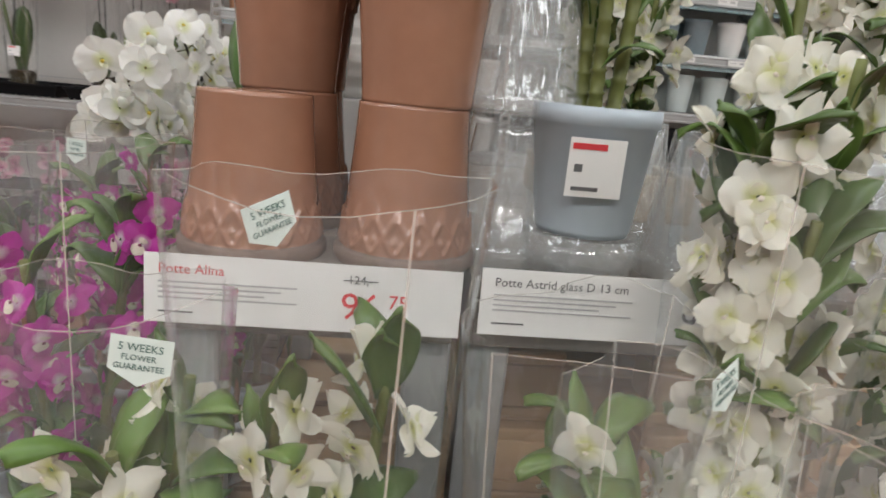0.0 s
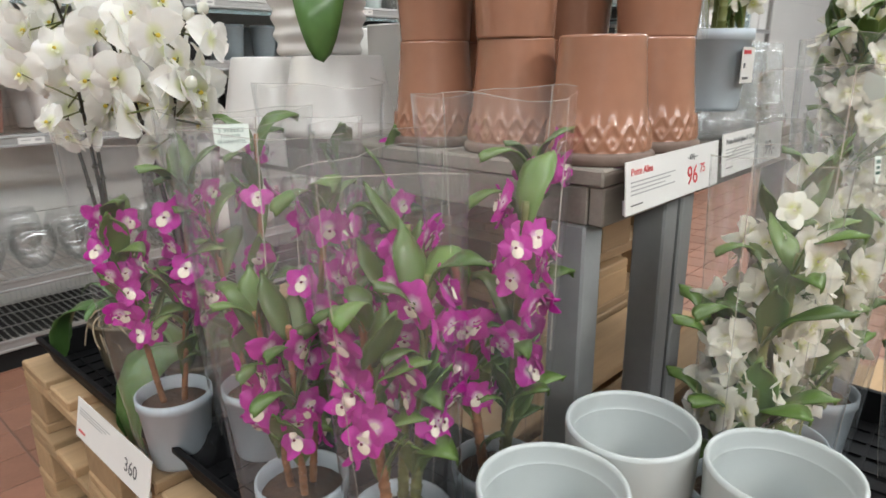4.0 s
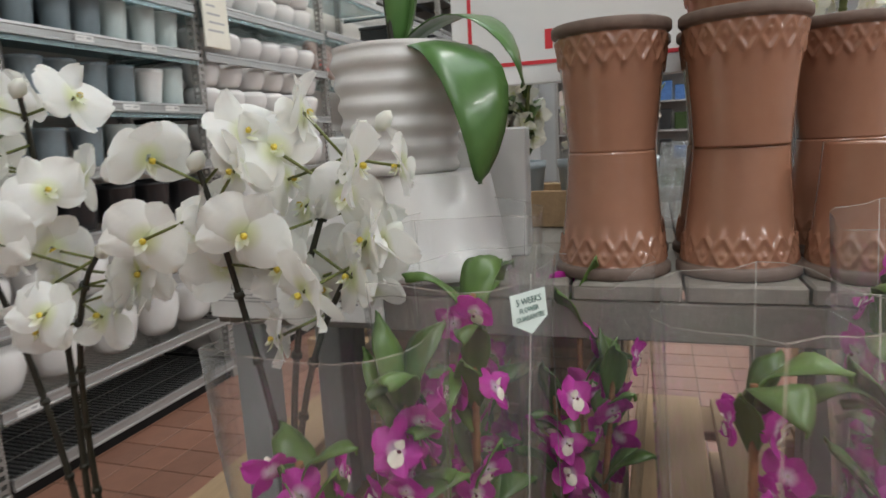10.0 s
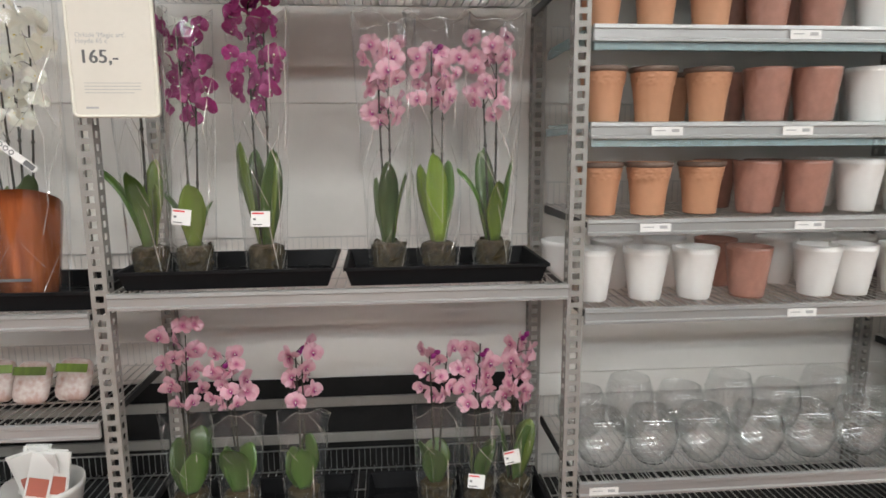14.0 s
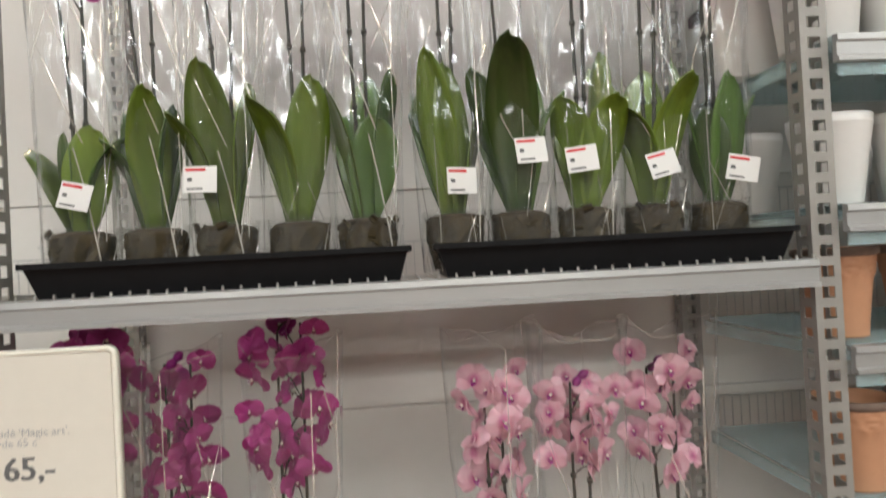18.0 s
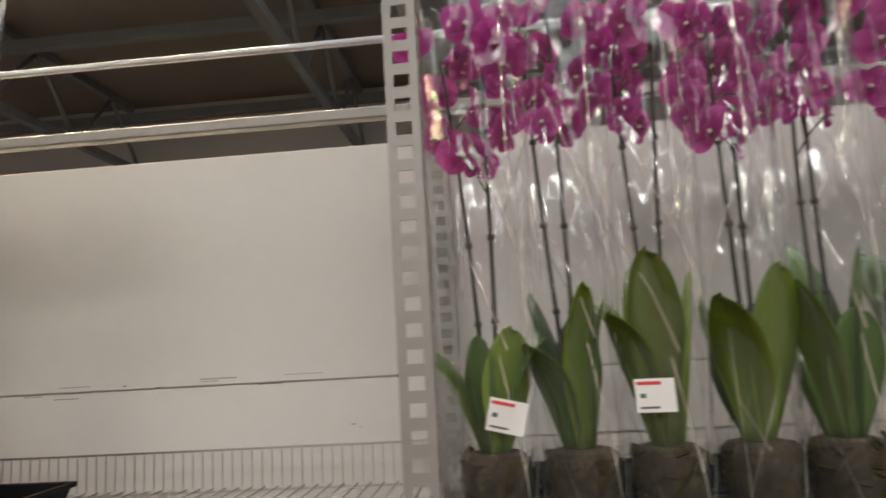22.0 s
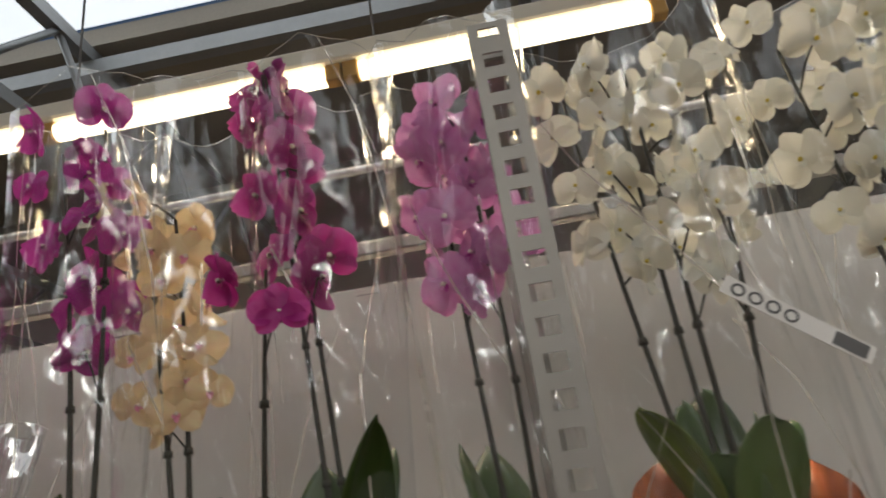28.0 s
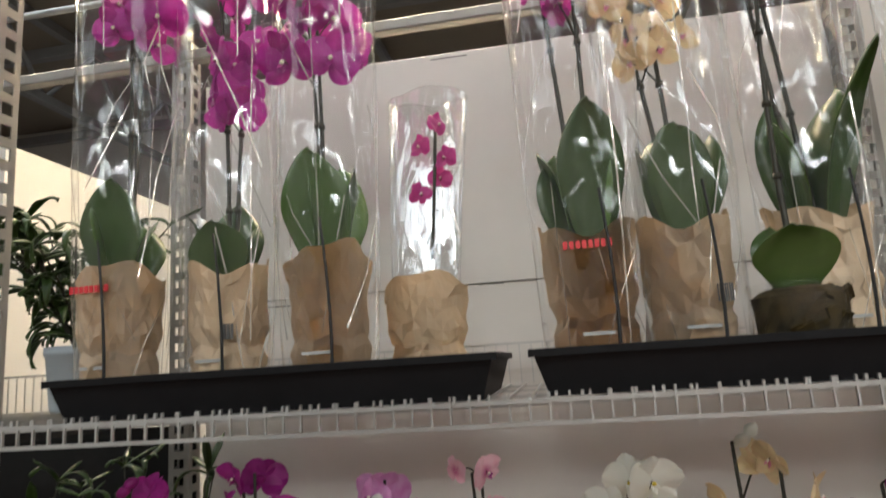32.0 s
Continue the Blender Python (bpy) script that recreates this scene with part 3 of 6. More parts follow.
ROD = tube(bmesh.new(), [(-4 * W, 0, 0), (-2 * W, 0, 0), (-0.5 * W, 0, 0)], 0.0085, n=8)
FRONT_ROD = tube(bmesh.new(), [(-1.05 * W, 0, 0), (0, 0, 0), (7 * W, 0, 0)], 0.009, n=8)
solid("top_rod", FRONT_ROD, "rope", "long zinc rod resting on the post tops", "rod", pose(0, 0.02, TOP + 0.0085), smooth=True)
solid("top_rod", ROD, "rope", "long zinc rod held above the rack backs", "rod", pose(0, 0.5, 2.78), smooth=True)
for i in range(-4, 0):
    solid("rod_bracket", bx(-0.012, 0.012, 0.49, 0.51, TOP - 0.001, 2.772, 0.002), "post", "small steel bracket holding the rod", "bracket", pose(post_x(i), 0, 0), "rod brackets")
solid("wall_rail", bx(-5.25, 9.2, 0.5, 0.53, 2.602, 2.628, 0.003), "post", "long flat steel rail above the wall panels", "rail")


def deck_mesh():
    """Wire shelf deck: many thin rods across three carriers."""
    bm = bmesh.new()
    n = 46
    for k in range(n + 1):
        x = 0.03 + (W - 0.06) * k / n
        box(bm, x - 0.0014, x + 0.0014, -0.006, DEPTH - 0.03, -0.003, 0.0)
    for y in (0.0, 0.16, 0.33, DEPTH - 0.04):
        box(bm, 0.03, W - 0.03, y - 0.002, y + 0.002, -0.0075, -0.0035)
    return mesh_of("wire_deck", bm, "wire")


def fence_mesh():
    """Low wire fence along a shelf's back edge."""
    bm = bmesh.new()
    n = 60
    for k in range(n + 1):
        x = 0.035 + (W - 0.07) * k / n
        box(bm, x - 0.0011, x + 0.0011, DEPTH - 0.036, DEPTH - 0.034, 0.0, 0.075)
    box(bm, 0.03, W - 0.03, DEPTH - 0.038, DEPTH - 0.033, 0.073, 0.077)
    return mesh_of("back_fence", bm, "wire")


def wire_edge_mesh():
    """The row of upturned wire ends along a shelf's front."""
    bm = bmesh.new()
    for k in range(47):
        x = 0.03 + (W - 0.06) * k / 46
        box(bm, x - 0.0016, x + 0.0016, -0.012, -0.008, -0.003, 0.008)
    return mesh_of("wire_edge", bm, "wire")


def lip_mesh():
    bm = bmesh.new()
    prof = [(-0.008, 0.002), (-0.02, 0.0), (-0.021, -0.01), (-0.017, -0.013), (-0.017, -0.034), (-0.022, -0.037), (-0.022, -0.044), (-0.006, -0.044)]
    rows = [[bm.verts.new((x, y, z)) for y, z in prof] for x in (0.026, W - 0.026)]
    for k in range(len(prof)):
        j = (k + 1) % len(prof)
        bm.faces.new((rows[0][k], rows[0][j], rows[1][j], rows[1][k]))
    bm.faces.new(rows[0][::-1])
    bm.faces.new(rows[1])
    bmesh.ops.recalc_face_normals(bm, faces=bm.faces)
    return mesh_of("ticket_lip", bm, "lip")


def wire_front_mesh():
    """Open front edge: two long wires joined by short uprights."""
    bm = bmesh.new()
    for z in (-0.001, -0.026):
        box(bm, 0.026, W - 0.026, -0.014, -0.009, z - 0.0025, z + 0.0025)
    for k in range(60):
        x = 0.03 + (W - 0.06) * k / 59
        box(bm, x - 0.0012, x + 0.0012, -0.0135, -0.0095, -0.026, 0.008)
    return mesh_of("wire_front", bm, "wire")


WIRE_FRONT = wire_front_mesh()


def bracket_mesh():
    bm = bmesh.new()
    prof = [(0.0, -0.008), (0.49, -0.008), (0.49, -0.034), (0.44, -0.034), (0.02, -0.024), (0.0, -0.024)]
    rows = [[bm.verts.new((x, y, z)) for y, z in prof] for x in (-0.004, 0.004)]
    for k in range(6):
        bm.faces.new((rows[0][k], rows[0][(k + 1) % 6], rows[1][(k + 1) % 6], rows[1][k]))
    bm.faces.new(rows[0][::-1])
    bm.faces.new(rows[1])
    bmesh.ops.recalc_face_normals(bm, faces=bm.faces)
    return bm


DECK, FENCE, NUBS, LIP = deck_mesh(), fence_mesh(), wire_edge_mesh(), lip_mesh()
BRACKET = mesh_of("bracket", bracket_mesh(), "black_steel")
GLASS_BRACKET = mesh_of("bracket", bracket_mesh(), "teal")
# teal strip modelled below the lip to imitate the reflection on the glass edge
EDGE = mesh_of("edge_reflection", bx(0.03, W - 0.03, -0.013, -0.008, -0.066, -0.046, 0.001), "teal")
BASE = mesh_of("base_deck", bx(0.03, W - 0.03, 0.012, DEPTH - 0.05, -0.016, -0.011, 0.001), "dark")
SHEET = mesh_of("shelf_sheet", bx(0.03, W - 0.03, 0.0, DEPTH - 0.04, -0.003, 0.003, 0.001), "teal")
TICKET = mesh_of("shelf_ticket", bx(-0.045, 0.045, -0.0238, -0.0225, -0.036, -0.012), "paper")
TICK_INK = mesh_of("ticket_print", bx(0.012, 0.034, -0.0246, -0.024, -0.027, -0.018), "pale_ink")
TICK_BAR = mesh_of("ticket_print", bx(-0.036, -0.005, -0.0246, -0.024, -0.024, -0.021), "pale_ink")


def shelf(i, z, sheet=False, tickets=(), fence=True):
    s = thing("rack_shelf", "teal-sheeted steel shelf with a metal ticket edge" if sheet else "galvanised wire shelf with a metal ticket edge", "shelf", pose(post_x(i), 0, z) @ Matrix.Diagonal(((post_x(i + 1) - post_x(i)) / W, 1, 1, 1)), "rack shelves")
    if i == -3:
        tagged(part("wire_front", WIRE_FRONT, None, s, "thin wire lattice edge"), kind="stuff")
    else:
        part("ticket_lip", LIP, None, s, "brushed metal front lip")
    if sheet:
        part("shelf_sheet", SHEET, None, s, "bluish clear sheet")
        part("edge_reflection", EDGE, None, s, "greenish strip in place of the glass edge's reflection")
    else:
        tagged(part("wire_deck", DECK, None, s), kind="stuff")
        tagged(part("wire_edge", NUBS, None, s), kind="stuff")
    if fence:
        tagged(part("back_fence", FENCE, None, s), kind="stuff")
    if z < 0.25:
        part("base_deck", BASE, None, s, "dark grey base sheet")
    for x in (0.028, W - 0.028):
        part("bracket", GLASS_BRACKET if sheet else BRACKET, None, s, "greenish glass bracket" if sheet else "black steel bracket", at=pose(x, 0, 0))
    for x in tickets:
        t = part("shelf_ticket", TICKET, None, s, "white price ticket", at=pose(x, 0, 0))
        part("ticket_print", TICK_INK, None, t)
        part("ticket_print", TICK_BAR, None, t)
    return s


BAYS = {
    -4: [(1.84, 0, ()), (0.93, 0, ())],
    -3: [(1.84, 0, ()), (0.93, 0, ()), (0.22, 0, ())],
    -2: [(1.84, 0, ()), (0.935, 0, ()), (0.62, 0, ()), (0.2, 0, ())],
    -1: [(SHELF_B, 0, ()), (SHELF_A, 0, ()), (0.19, 0, ())],
    0: [(2.423, 0, ()), (2.2, 1, (0.4,)), (D["d0"], 1, (0.16, 0.62, 0.9)), (D["d1"], 1, (0.62, 0.99)), (D["d2"], 1, (0.24, 0.62)), (D["d3"], 0, (0.22, 0.68)), (D["d4"], 0, (0.68, 1.1)), (D["d5"], 0, (0.1, 1.2)), (0.13, 0, ())],
    1: [(2.423, 0, ()), (2.2, 1, ()), (D["d0"], 1, (0.1, 0.66)), (D["d1"], 1, (0.1, 0.6, 0.95)), (D["d2"], 1, (0.12, 0.8, 1.05)), (D["d3"], 0, (0.7, 1.0)), (0.91, 0, (0.3,)), (0.645, 0, (0.2, 0.8)), (0.35, 0, (0.12,)), (0.1, 0, ())],
    2: [(2.3, 1, ()), (1.95, 1, ()), (1.70, 0, ()), (1.40, 0, ()), (1.08, 0, ()), (0.7, 0, ()), (0.35, 0, ()), (0.1, 0, ())],
    3: [(2.3, 1, ()), (1.98, 1, ()), (1.65, 1, ()), (1.3, 0, ()), (1.08, 0, ()), (0.45, 0, ()), (0.1, 0, ())],
    4: [(2.3, 0, ()), (2.0, 0, ()), (1.66, 0, ()), (1.5, 0, ()), (1.3, 0, ()), (1.1, 0, ()), (0.5, 0, ()), (0.1, 0, ())],
    5: [(2.3, 0, ()), (1.9, 0, ()), (1.5, 0, ()), (1.1, 0, ()), (0.5, 0, ())],
    6: [(2.3, 0, ()), (1.9, 0, ()), (1.5, 0, ()), (1.1, 0, ()), (0.5, 0, ())],
}
for i, rows in BAYS.items():
    for z, sheet, ticks in rows:
        shelf(i, z, bool(sheet), ticks, fence=i < 2)
for i in (-3, -2, -1):
    b = thing("lower_panelling", "black lower back panel with steel cross rails", "rack back", pose(post_x(i), WALL - 0.06, 0) @ Matrix.Diagonal(((post_x(i + 1) - post_x(i)) / W, 1, 1, 1)), "rack backs")
    part("panel", bx(0.03, W - 0.03, 0.04, 0.046, 0.02, 0.52), "dark", b)
    for z in (0.3, 0.44):
        part("cross_rail", bx(0.03, W - 0.03, 0.0, 0.012, z - 0.018, z + 0.018, 0.002), "post", b)
for i in range(-4, 7):
    solid("kick_plate", bx(post_x(i) + 0.03, post_x(i + 1) - 0.03, 0.01, 0.016, 0.0, 0.085, 0.001), "dark", "dark steel kick plate at the rack's foot", "kick plate", group="kick plates")
# invented black sheet that hides the lit wall and stands in for shade
rb = thing("added_dark_backing", "plain black sheet added to darken the space behind the foliage plants", "rack back", pose(post_x(-4), WALL - 0.015, 0))
part("panel", bx(0.03, W + 0.02, 0.0, 0.006, 0.02, 1.79), "dark", rb)

# ---- plants ----
def petal(bm, a, length, width, cup, point, mi=0, nu=5, nv=4, tilt=0.0, lift=0.0, wave=0.05):
    """One tepal in the xz-plane, facing -y, pointing along the angle a."""
    ca, sa = math.cos(a), math.sin(a)
    grid = []
    for i in range(nu + 1):
        u = i / nu
        w = width * (math.sin(math.pi * min(1, u * 0.93 + 0.05)) ** point) * 0.5
        row = []
        for j in range(nv + 1):
            v = 2 * j / nv - 1
            r = length * (0.06 + 0.94 * u)
            dy = -cup * (u * u) * length + 0.25 * v * v * w - tilt * u * length + lift + wave * length * u * math.sin(5 * v + 4 * u + 9 * cup)
            x, z = r * ca - v * w * sa, r * sa + v * w * ca
            row.append(bm.verts.new((x, dy, z)))
        grid.append(row)
    for i in range(nu):
        for j in range(nv):
            f = bm.faces.new((grid[i][j], grid[i + 1][j], grid[i + 1][j + 1], grid[i][j + 1]))
            f.material_index, f.smooth = mi, True


def phal_flower(pet, lip, size=0.042, seed=0, heart="lip_white"):
    random.seed(seed)
    bm = bmesh.new()
    d = math.radians
    for a in (90, 214, 326):
        petal(bm, d(a + rnd(-5, 5)), size, size * 0.86, rnd(-0.35, 0.45), 0.55, 0, nu=6, nv=5, lift=0.003)
    for a in (12, 168):
        petal(bm, d(a + rnd(-6, 6)), size * 1.04, size * 1.34, rnd(-0.25, 0.55), 0.5, 0, nu=7, nv=6)
    petal(bm, d(270), size * 0.34, size * 0.22, 0.5, 0.6, 1, 4, 3, lift=-0.004)
    for a in (225, 315):
        petal(bm, d(a), size * 0.2, size * 0.16, 0.9, 0.7, 1, 3, 2, lift=-0.005)
    vs = bmesh.ops.create_icosphere(bm, subdivisions=1, radius=size * 0.09, matrix=Matrix.Translation((0, -0.006, 0)))["verts"]
    for f in {f for v in vs for f in v.link_faces}:
        f.material_index = 2
    me = mesh_of("flower", bm, (pet, lip, heart))
    return me


def radial(name, centre, edge, reach, second, rough=0.45):
    """Petal colour that runs from a pale heart to a strong edge."""
    m = mat(name, edge, rough, vary=0.12, scale=60, sub=0.12, second=second)
    t, n = m.node_tree, m.node_tree.nodes
    b = n["Principled BSDF"]
    old = b.inputs["Base Color"].links[0].from_socket
    co = n.new("ShaderNodeTexCoord")
    ln = n.new("ShaderNodeVectorMath")
    ln.operation = "LENGTH"
    t.links.new(co.outputs["Object"], ln.inputs[0])
    mr = n.new("ShaderNodeMapRange")
    mr.inputs["From Min"].default_value, mr.inputs["From Max"].default_value = reach[0], reach[1]
    t.links.new(ln.outputs["Value"], mr.inputs["Value"])
    mx = n.new("ShaderNodeMix")
    mx.data_type = "RGBA"
    mx.inputs["A"].default_value = (*centre, 1)
    t.links.new(mr.outputs[0], mx.inputs["Factor"])
    t.links.new(old, mx.inputs["B"])
    t.links.new(mx.outputs["Result"], b.inputs["Base Color"])
    t.links.new(mx.outputs["Result"], n["Translucent BSDF"].inputs["Color"])
    return m


M["den_mag"] = radial("two_tone_petal", (0.82, 0.68, 0.77), (0.62, 0.04, 0.43), (0.0025, 0.0098), (0.46, 0.02, 0.3))
M["den_white"] = radial("ivory_petal", (0.6, 0.62, 0.2), (0.84, 0.82, 0.75), (0.002, 0.011), (0.8, 0.78, 0.66))
M["pink_vein"] = radial("pale_edged_pink_petal", (0.55, 0.1, 0.27), (0.8, 0.58, 0.63), (0.003, 0.017), (0.78, 0.4, 0.5))
M["purple_edge"] = radial("purple_petal_with_pale_edge", (0.36, 0.015, 0.2), (0.64, 0.13, 0.44), (0.022, 0.045), (0.44, 0.03, 0.26))
M["white_heart"] = radial("white_petal_with_green_heart", (0.7, 0.74, 0.4), (0.86, 0.855, 0.82), (0.003, 0.017), (0.84, 0.83, 0.78))
M["rim_pink"] = mat("crimson_petal", (0.33, 0.02, 0.17), 0.45, vary=0.25, scale=60, sub=0.1, second=(0.46, 0.08, 0.27))


def den_flower(pet, eye, size=0.027, seed=0):
    random.seed(seed)
    bm = bmesh.new()
    for k in range(5):
        a = math.radians(90 + 72 * k + rnd(-8, 8))
        petal(bm, a, size * rnd(0.9, 1.08), size * (1.02 if k in (1, 4) else 0.76), rnd(-0.3, 0.5), 0.6, 0, 5, 4, wave=0.09)
    petal(bm, math.radians(270), size * 0.6, size * 0.62, -0.25, 0.5, 1, 4, 4, lift=-0.006)
    petal(bm, math.radians(90), size * 0.3, size * 0.42, 0.6, 0.5, 1, 3, 3, lift=-0.005)
    vs = bmesh.ops.create_icosphere(bm, subdivisions=1, radius=size * 0.08, matrix=Matrix.Translation((0, -0.0065, -size * 0.08)) @ Matrix.Diagonal((1.2, 0.35, 1, 1)))["verts"]
    for f in {f for v in vs for f in v.link_faces}:
        f.material_index, f.smooth = 2, True
    return mesh_of("flower", bm, (pet, "lip_white" if eye == "lip_dark" else pet, eye))


FLOWERS = {
    "white": [phal_flower("white_heart", "white_heart", 0.038, s, "lip_yellow") for s in (1, 2, 3)],
    "cream": [phal_flower("petal_cream", "petal_cream", 0.043, s, "lip_yellow") for s in (4, 5, 6, 7)],
    "magenta": [phal_flower("petal_mag", "petal_purple", 0.043, s) for s in (6, 7, 8)],
    "purple": [phal_flower("purple_edge", "lip_dark", 0.041, s) for s in (9, 10, 11)],
    "crimson": [phal_flower("rim_pink", "lip_dark", 0.033, s) for s in (12, 13)],
    "pink": [phal_flower("pink_vein", "petal_purple", 0.034, s) for s in (14, 15, 16)],
    "lilac": [phal_flower("petal_lilac", "petal_mag", 0.045, s) for s in (17, 18)],
    "yellow": [phal_flower("petal_yellow", "petal_pink", 0.043, s) for s in (19, 20)],
}
DEN = {"magenta": [den_flower("den_mag", "lip_dark", 0.0235, s) for s in (21, 22, 23)], "white": [den_flower("den_white", "lip_white", 0.025, s) for s in (24, 25, 26)]}


def leaf_mesh(length, width, droop, seed, material, point=0.68, fold=0.25):
    """A strap leaf that rises along z and bends towards -y."""
    random.seed(seed)
    bm = bmesh.new()
    nu, nv, grid = 12, 4, []
    twist = rnd(-0.35, 0.35)
    for i in range(nu + 1):
        u = 1 - (1 - i / nu) ** 1.5
        ang = droop * u * u
        y, z = -length * (u * math.sin(ang) * 0.9), length * u * math.cos(ang)
        w = width * 0.5 * (0.36 + 0.64 * math.sin(math.pi / 2 * min(1.0, u / 0.62)) ** 1.2) * (1 - max(0.0, (u - 0.45) / 0.55) ** 2.4) ** (point * 0.9)
        row = []
        for j in range(nv + 1):
            v = 2 * j / nv - 1
            tw = twist * u
            x = v * w * math.cos(tw)
            yy = y + v * w * math.sin(tw) - fold * abs(v) ** 1.4 * w
            row.append(bm.verts.new((x, yy, z + 0.004 * math.sin(9 * u + v * 2))))
        grid.append(row)
    for i in range(nu):
        for j in range(nv):
            f = bm.faces.new((grid[i][j], grid[i][j + 1], grid[i + 1][j + 1], grid[i + 1][j]))
            f.smooth = True
    bmesh.ops.remove_doubles(bm, verts=bm.verts, dist=1e-5)
    bmesh.ops.solidify(bm, geom=bm.faces[:], thickness=0.0016)
    return mesh_of("leaf", bm, material)


LEAVES = {k: [leaf_mesh(0.25, 0.1, dr, s, k, 0.56, 0.2) for s, dr in enumerate((0.04, 0.12, 0.22, 0.36))] for k in ("leaf", "leaf_lime")}
LEAVES["leaf_dark"] = [leaf_mesh(0.25, 0.094, dr, 20 + s, "leaf_dark", 0.86, 0.34) for s, dr in enumerate((0.05, 0.14, 0.24, 0.3))]
DLEAF = [leaf_mesh(0.085, 0.038, dr, 40 + s, "leaf_cane", 0.8, 0.3) for s, dr in enumerate((0.2, 0.6, 0.9))]
BUD = mesh_of("bud", lathe(bmesh.new(), [(0, -0.012), (0.006, -0.007), (0.009, 0.0), (0.006, 0.008), (0, 0.013)], 8), "petal_cream", True)
BUD_P = mesh_of("bud", lathe(bmesh.new(), [(0, -0.012), (0.006, -0.007), (0.009, 0.0), (0.006, 0.008), (0, 0.013)], 8), "petal_purple", True)


def sleeve_mesh(h, r0, r1, seed, material="film", n=26, flat=0.85, ragged=0.018):
    """A clear wrapping open at the top, creased and slightly squashed."""
    random.seed(seed)
    ragged = 0.005 if material == "film_stiff" else ragged
    ph = [rnd(0, 6.28) for _ in range(6)]
    bm = bmesh.new()
    rings, rows = (9 if material == "film_stiff" else 11), []
    ridge = [rnd(-0.05, 0.05) if material == "film_stiff" else rnd(-0.11, 0.11) for _ in range(n)]
    for k in range(rings):
        u = k / (rings - 1)
        r = r0 + (r1 - r0) * (u ** 0.8)
        row = []
        for i in range(n):
            a = 2 * math.pi * i / n
            q = r * (1 + 0.07 * u * math.sin(3 * a + ph[0] + u) + 0.06 * math.sin(5 * a + ph[1] - 1.5 * u) * (0.4 + u) + ridge[i] * (0.5 + 0.5 * math.sin(3 * u + ph[2] + i)) + (0.11 * u if i in (0, n // 2) else 0))
            z = h * u + (ragged * math.sin(2 * a + ph[3]) + 0.4 * ragged * math.sin(5 * a + ph[4]) if k == rings - 1 else 0)
            q += rnd(-0.003, 0.003) if material == "film" else 0
            z += rnd(-0.012, 0.012) if 0 < k < rings - 1 else 0
            row.append(bm.verts.new((q * math.cos(a), q * flat * math.sin(a), z)))
        rows.append(row)
    for k in range(rings - 1):
        for i in range(n):
            q4 = (rows[k][i], rows[k][(i + 1) % n], rows[k + 1][(i + 1) % n], rows[k + 1][i])
            bm.faces.new(q4).smooth = True
    # pale ribbons painted as glints along the folds, and along the cut upper edge
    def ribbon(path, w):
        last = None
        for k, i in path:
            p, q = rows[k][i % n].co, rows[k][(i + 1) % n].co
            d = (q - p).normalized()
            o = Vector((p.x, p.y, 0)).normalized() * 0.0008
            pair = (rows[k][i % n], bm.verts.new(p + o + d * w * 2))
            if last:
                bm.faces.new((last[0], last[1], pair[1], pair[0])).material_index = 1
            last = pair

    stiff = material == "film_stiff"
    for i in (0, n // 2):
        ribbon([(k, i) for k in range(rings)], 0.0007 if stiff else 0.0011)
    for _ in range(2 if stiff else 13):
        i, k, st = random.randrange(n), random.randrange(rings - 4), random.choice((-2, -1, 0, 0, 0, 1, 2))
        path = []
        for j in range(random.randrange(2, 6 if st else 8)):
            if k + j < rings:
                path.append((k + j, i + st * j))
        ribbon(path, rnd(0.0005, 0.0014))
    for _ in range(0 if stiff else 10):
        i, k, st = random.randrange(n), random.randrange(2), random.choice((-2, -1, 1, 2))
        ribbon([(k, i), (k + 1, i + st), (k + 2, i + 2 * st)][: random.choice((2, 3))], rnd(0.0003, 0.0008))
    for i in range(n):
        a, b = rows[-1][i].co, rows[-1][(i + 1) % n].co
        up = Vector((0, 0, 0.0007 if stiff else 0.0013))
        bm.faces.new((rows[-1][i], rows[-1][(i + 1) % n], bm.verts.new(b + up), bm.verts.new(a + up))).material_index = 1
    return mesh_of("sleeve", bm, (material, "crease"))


def label_text(text, size, material, parent, at, name="lettering"):
    c = bpy.data.curves.new("lettering", "FONT")
    c.body, c.size, c.extrude = text, size, 0.0002
    c.resolution_u = 2
    o = bpy.data.objects.new("lettering", c)
    scene.collection.objects.link(o)
    bpy.context.view_layer.update()
    me = bpy.data.meshes.new_from_object(o.evaluated_get(bpy.context.evaluated_depsgraph_get()))
    bpy.data.objects.remove(o)
    me.materials.clear()
    me.materials.append(M[material])
    ob = new(name, me)
    ob.parent, ob.matrix_basis = parent, at
    return ob


TEXTS = {}


def text_part(text, size, material, parent, at, name="lettering"):
    """Lettering in the xz-plane that reads from -y; at places its lower left end."""
    key = (text, size, material)
    turn = at @ Matrix.Rotation(math.pi / 2, 4, "X")
    if key in TEXTS:
        ob = new(name, TEXTS[key])
        ob.parent, ob.matrix_basis = parent, turn
    else:
        ob = label_text(text, size, material, parent, turn, name)
        TEXTS[key] = ob.data
    return ob


def tag_mesh():
    bm = bmesh.new()
    s = [(-0.03, 0), (-0.03, -0.034), (0, -0.05), (0.03, -0.034), (0.03, 0)]
    f = [bm.verts.new((x, -0.0004, z)) for x, z in s]
    b = [bm.verts.new((x, 0.0004, z)) for x, z in s]
    bm.faces.new(f)
    bm.faces.new(b[::-1])
    for i in range(5):
        bm.faces.new((f[i], b[i], b[(i + 1) % 5], f[(i + 1) % 5]))
    return mesh_of("guarantee_tag", bm, "tag_mint")


TAG = tag_mesh()


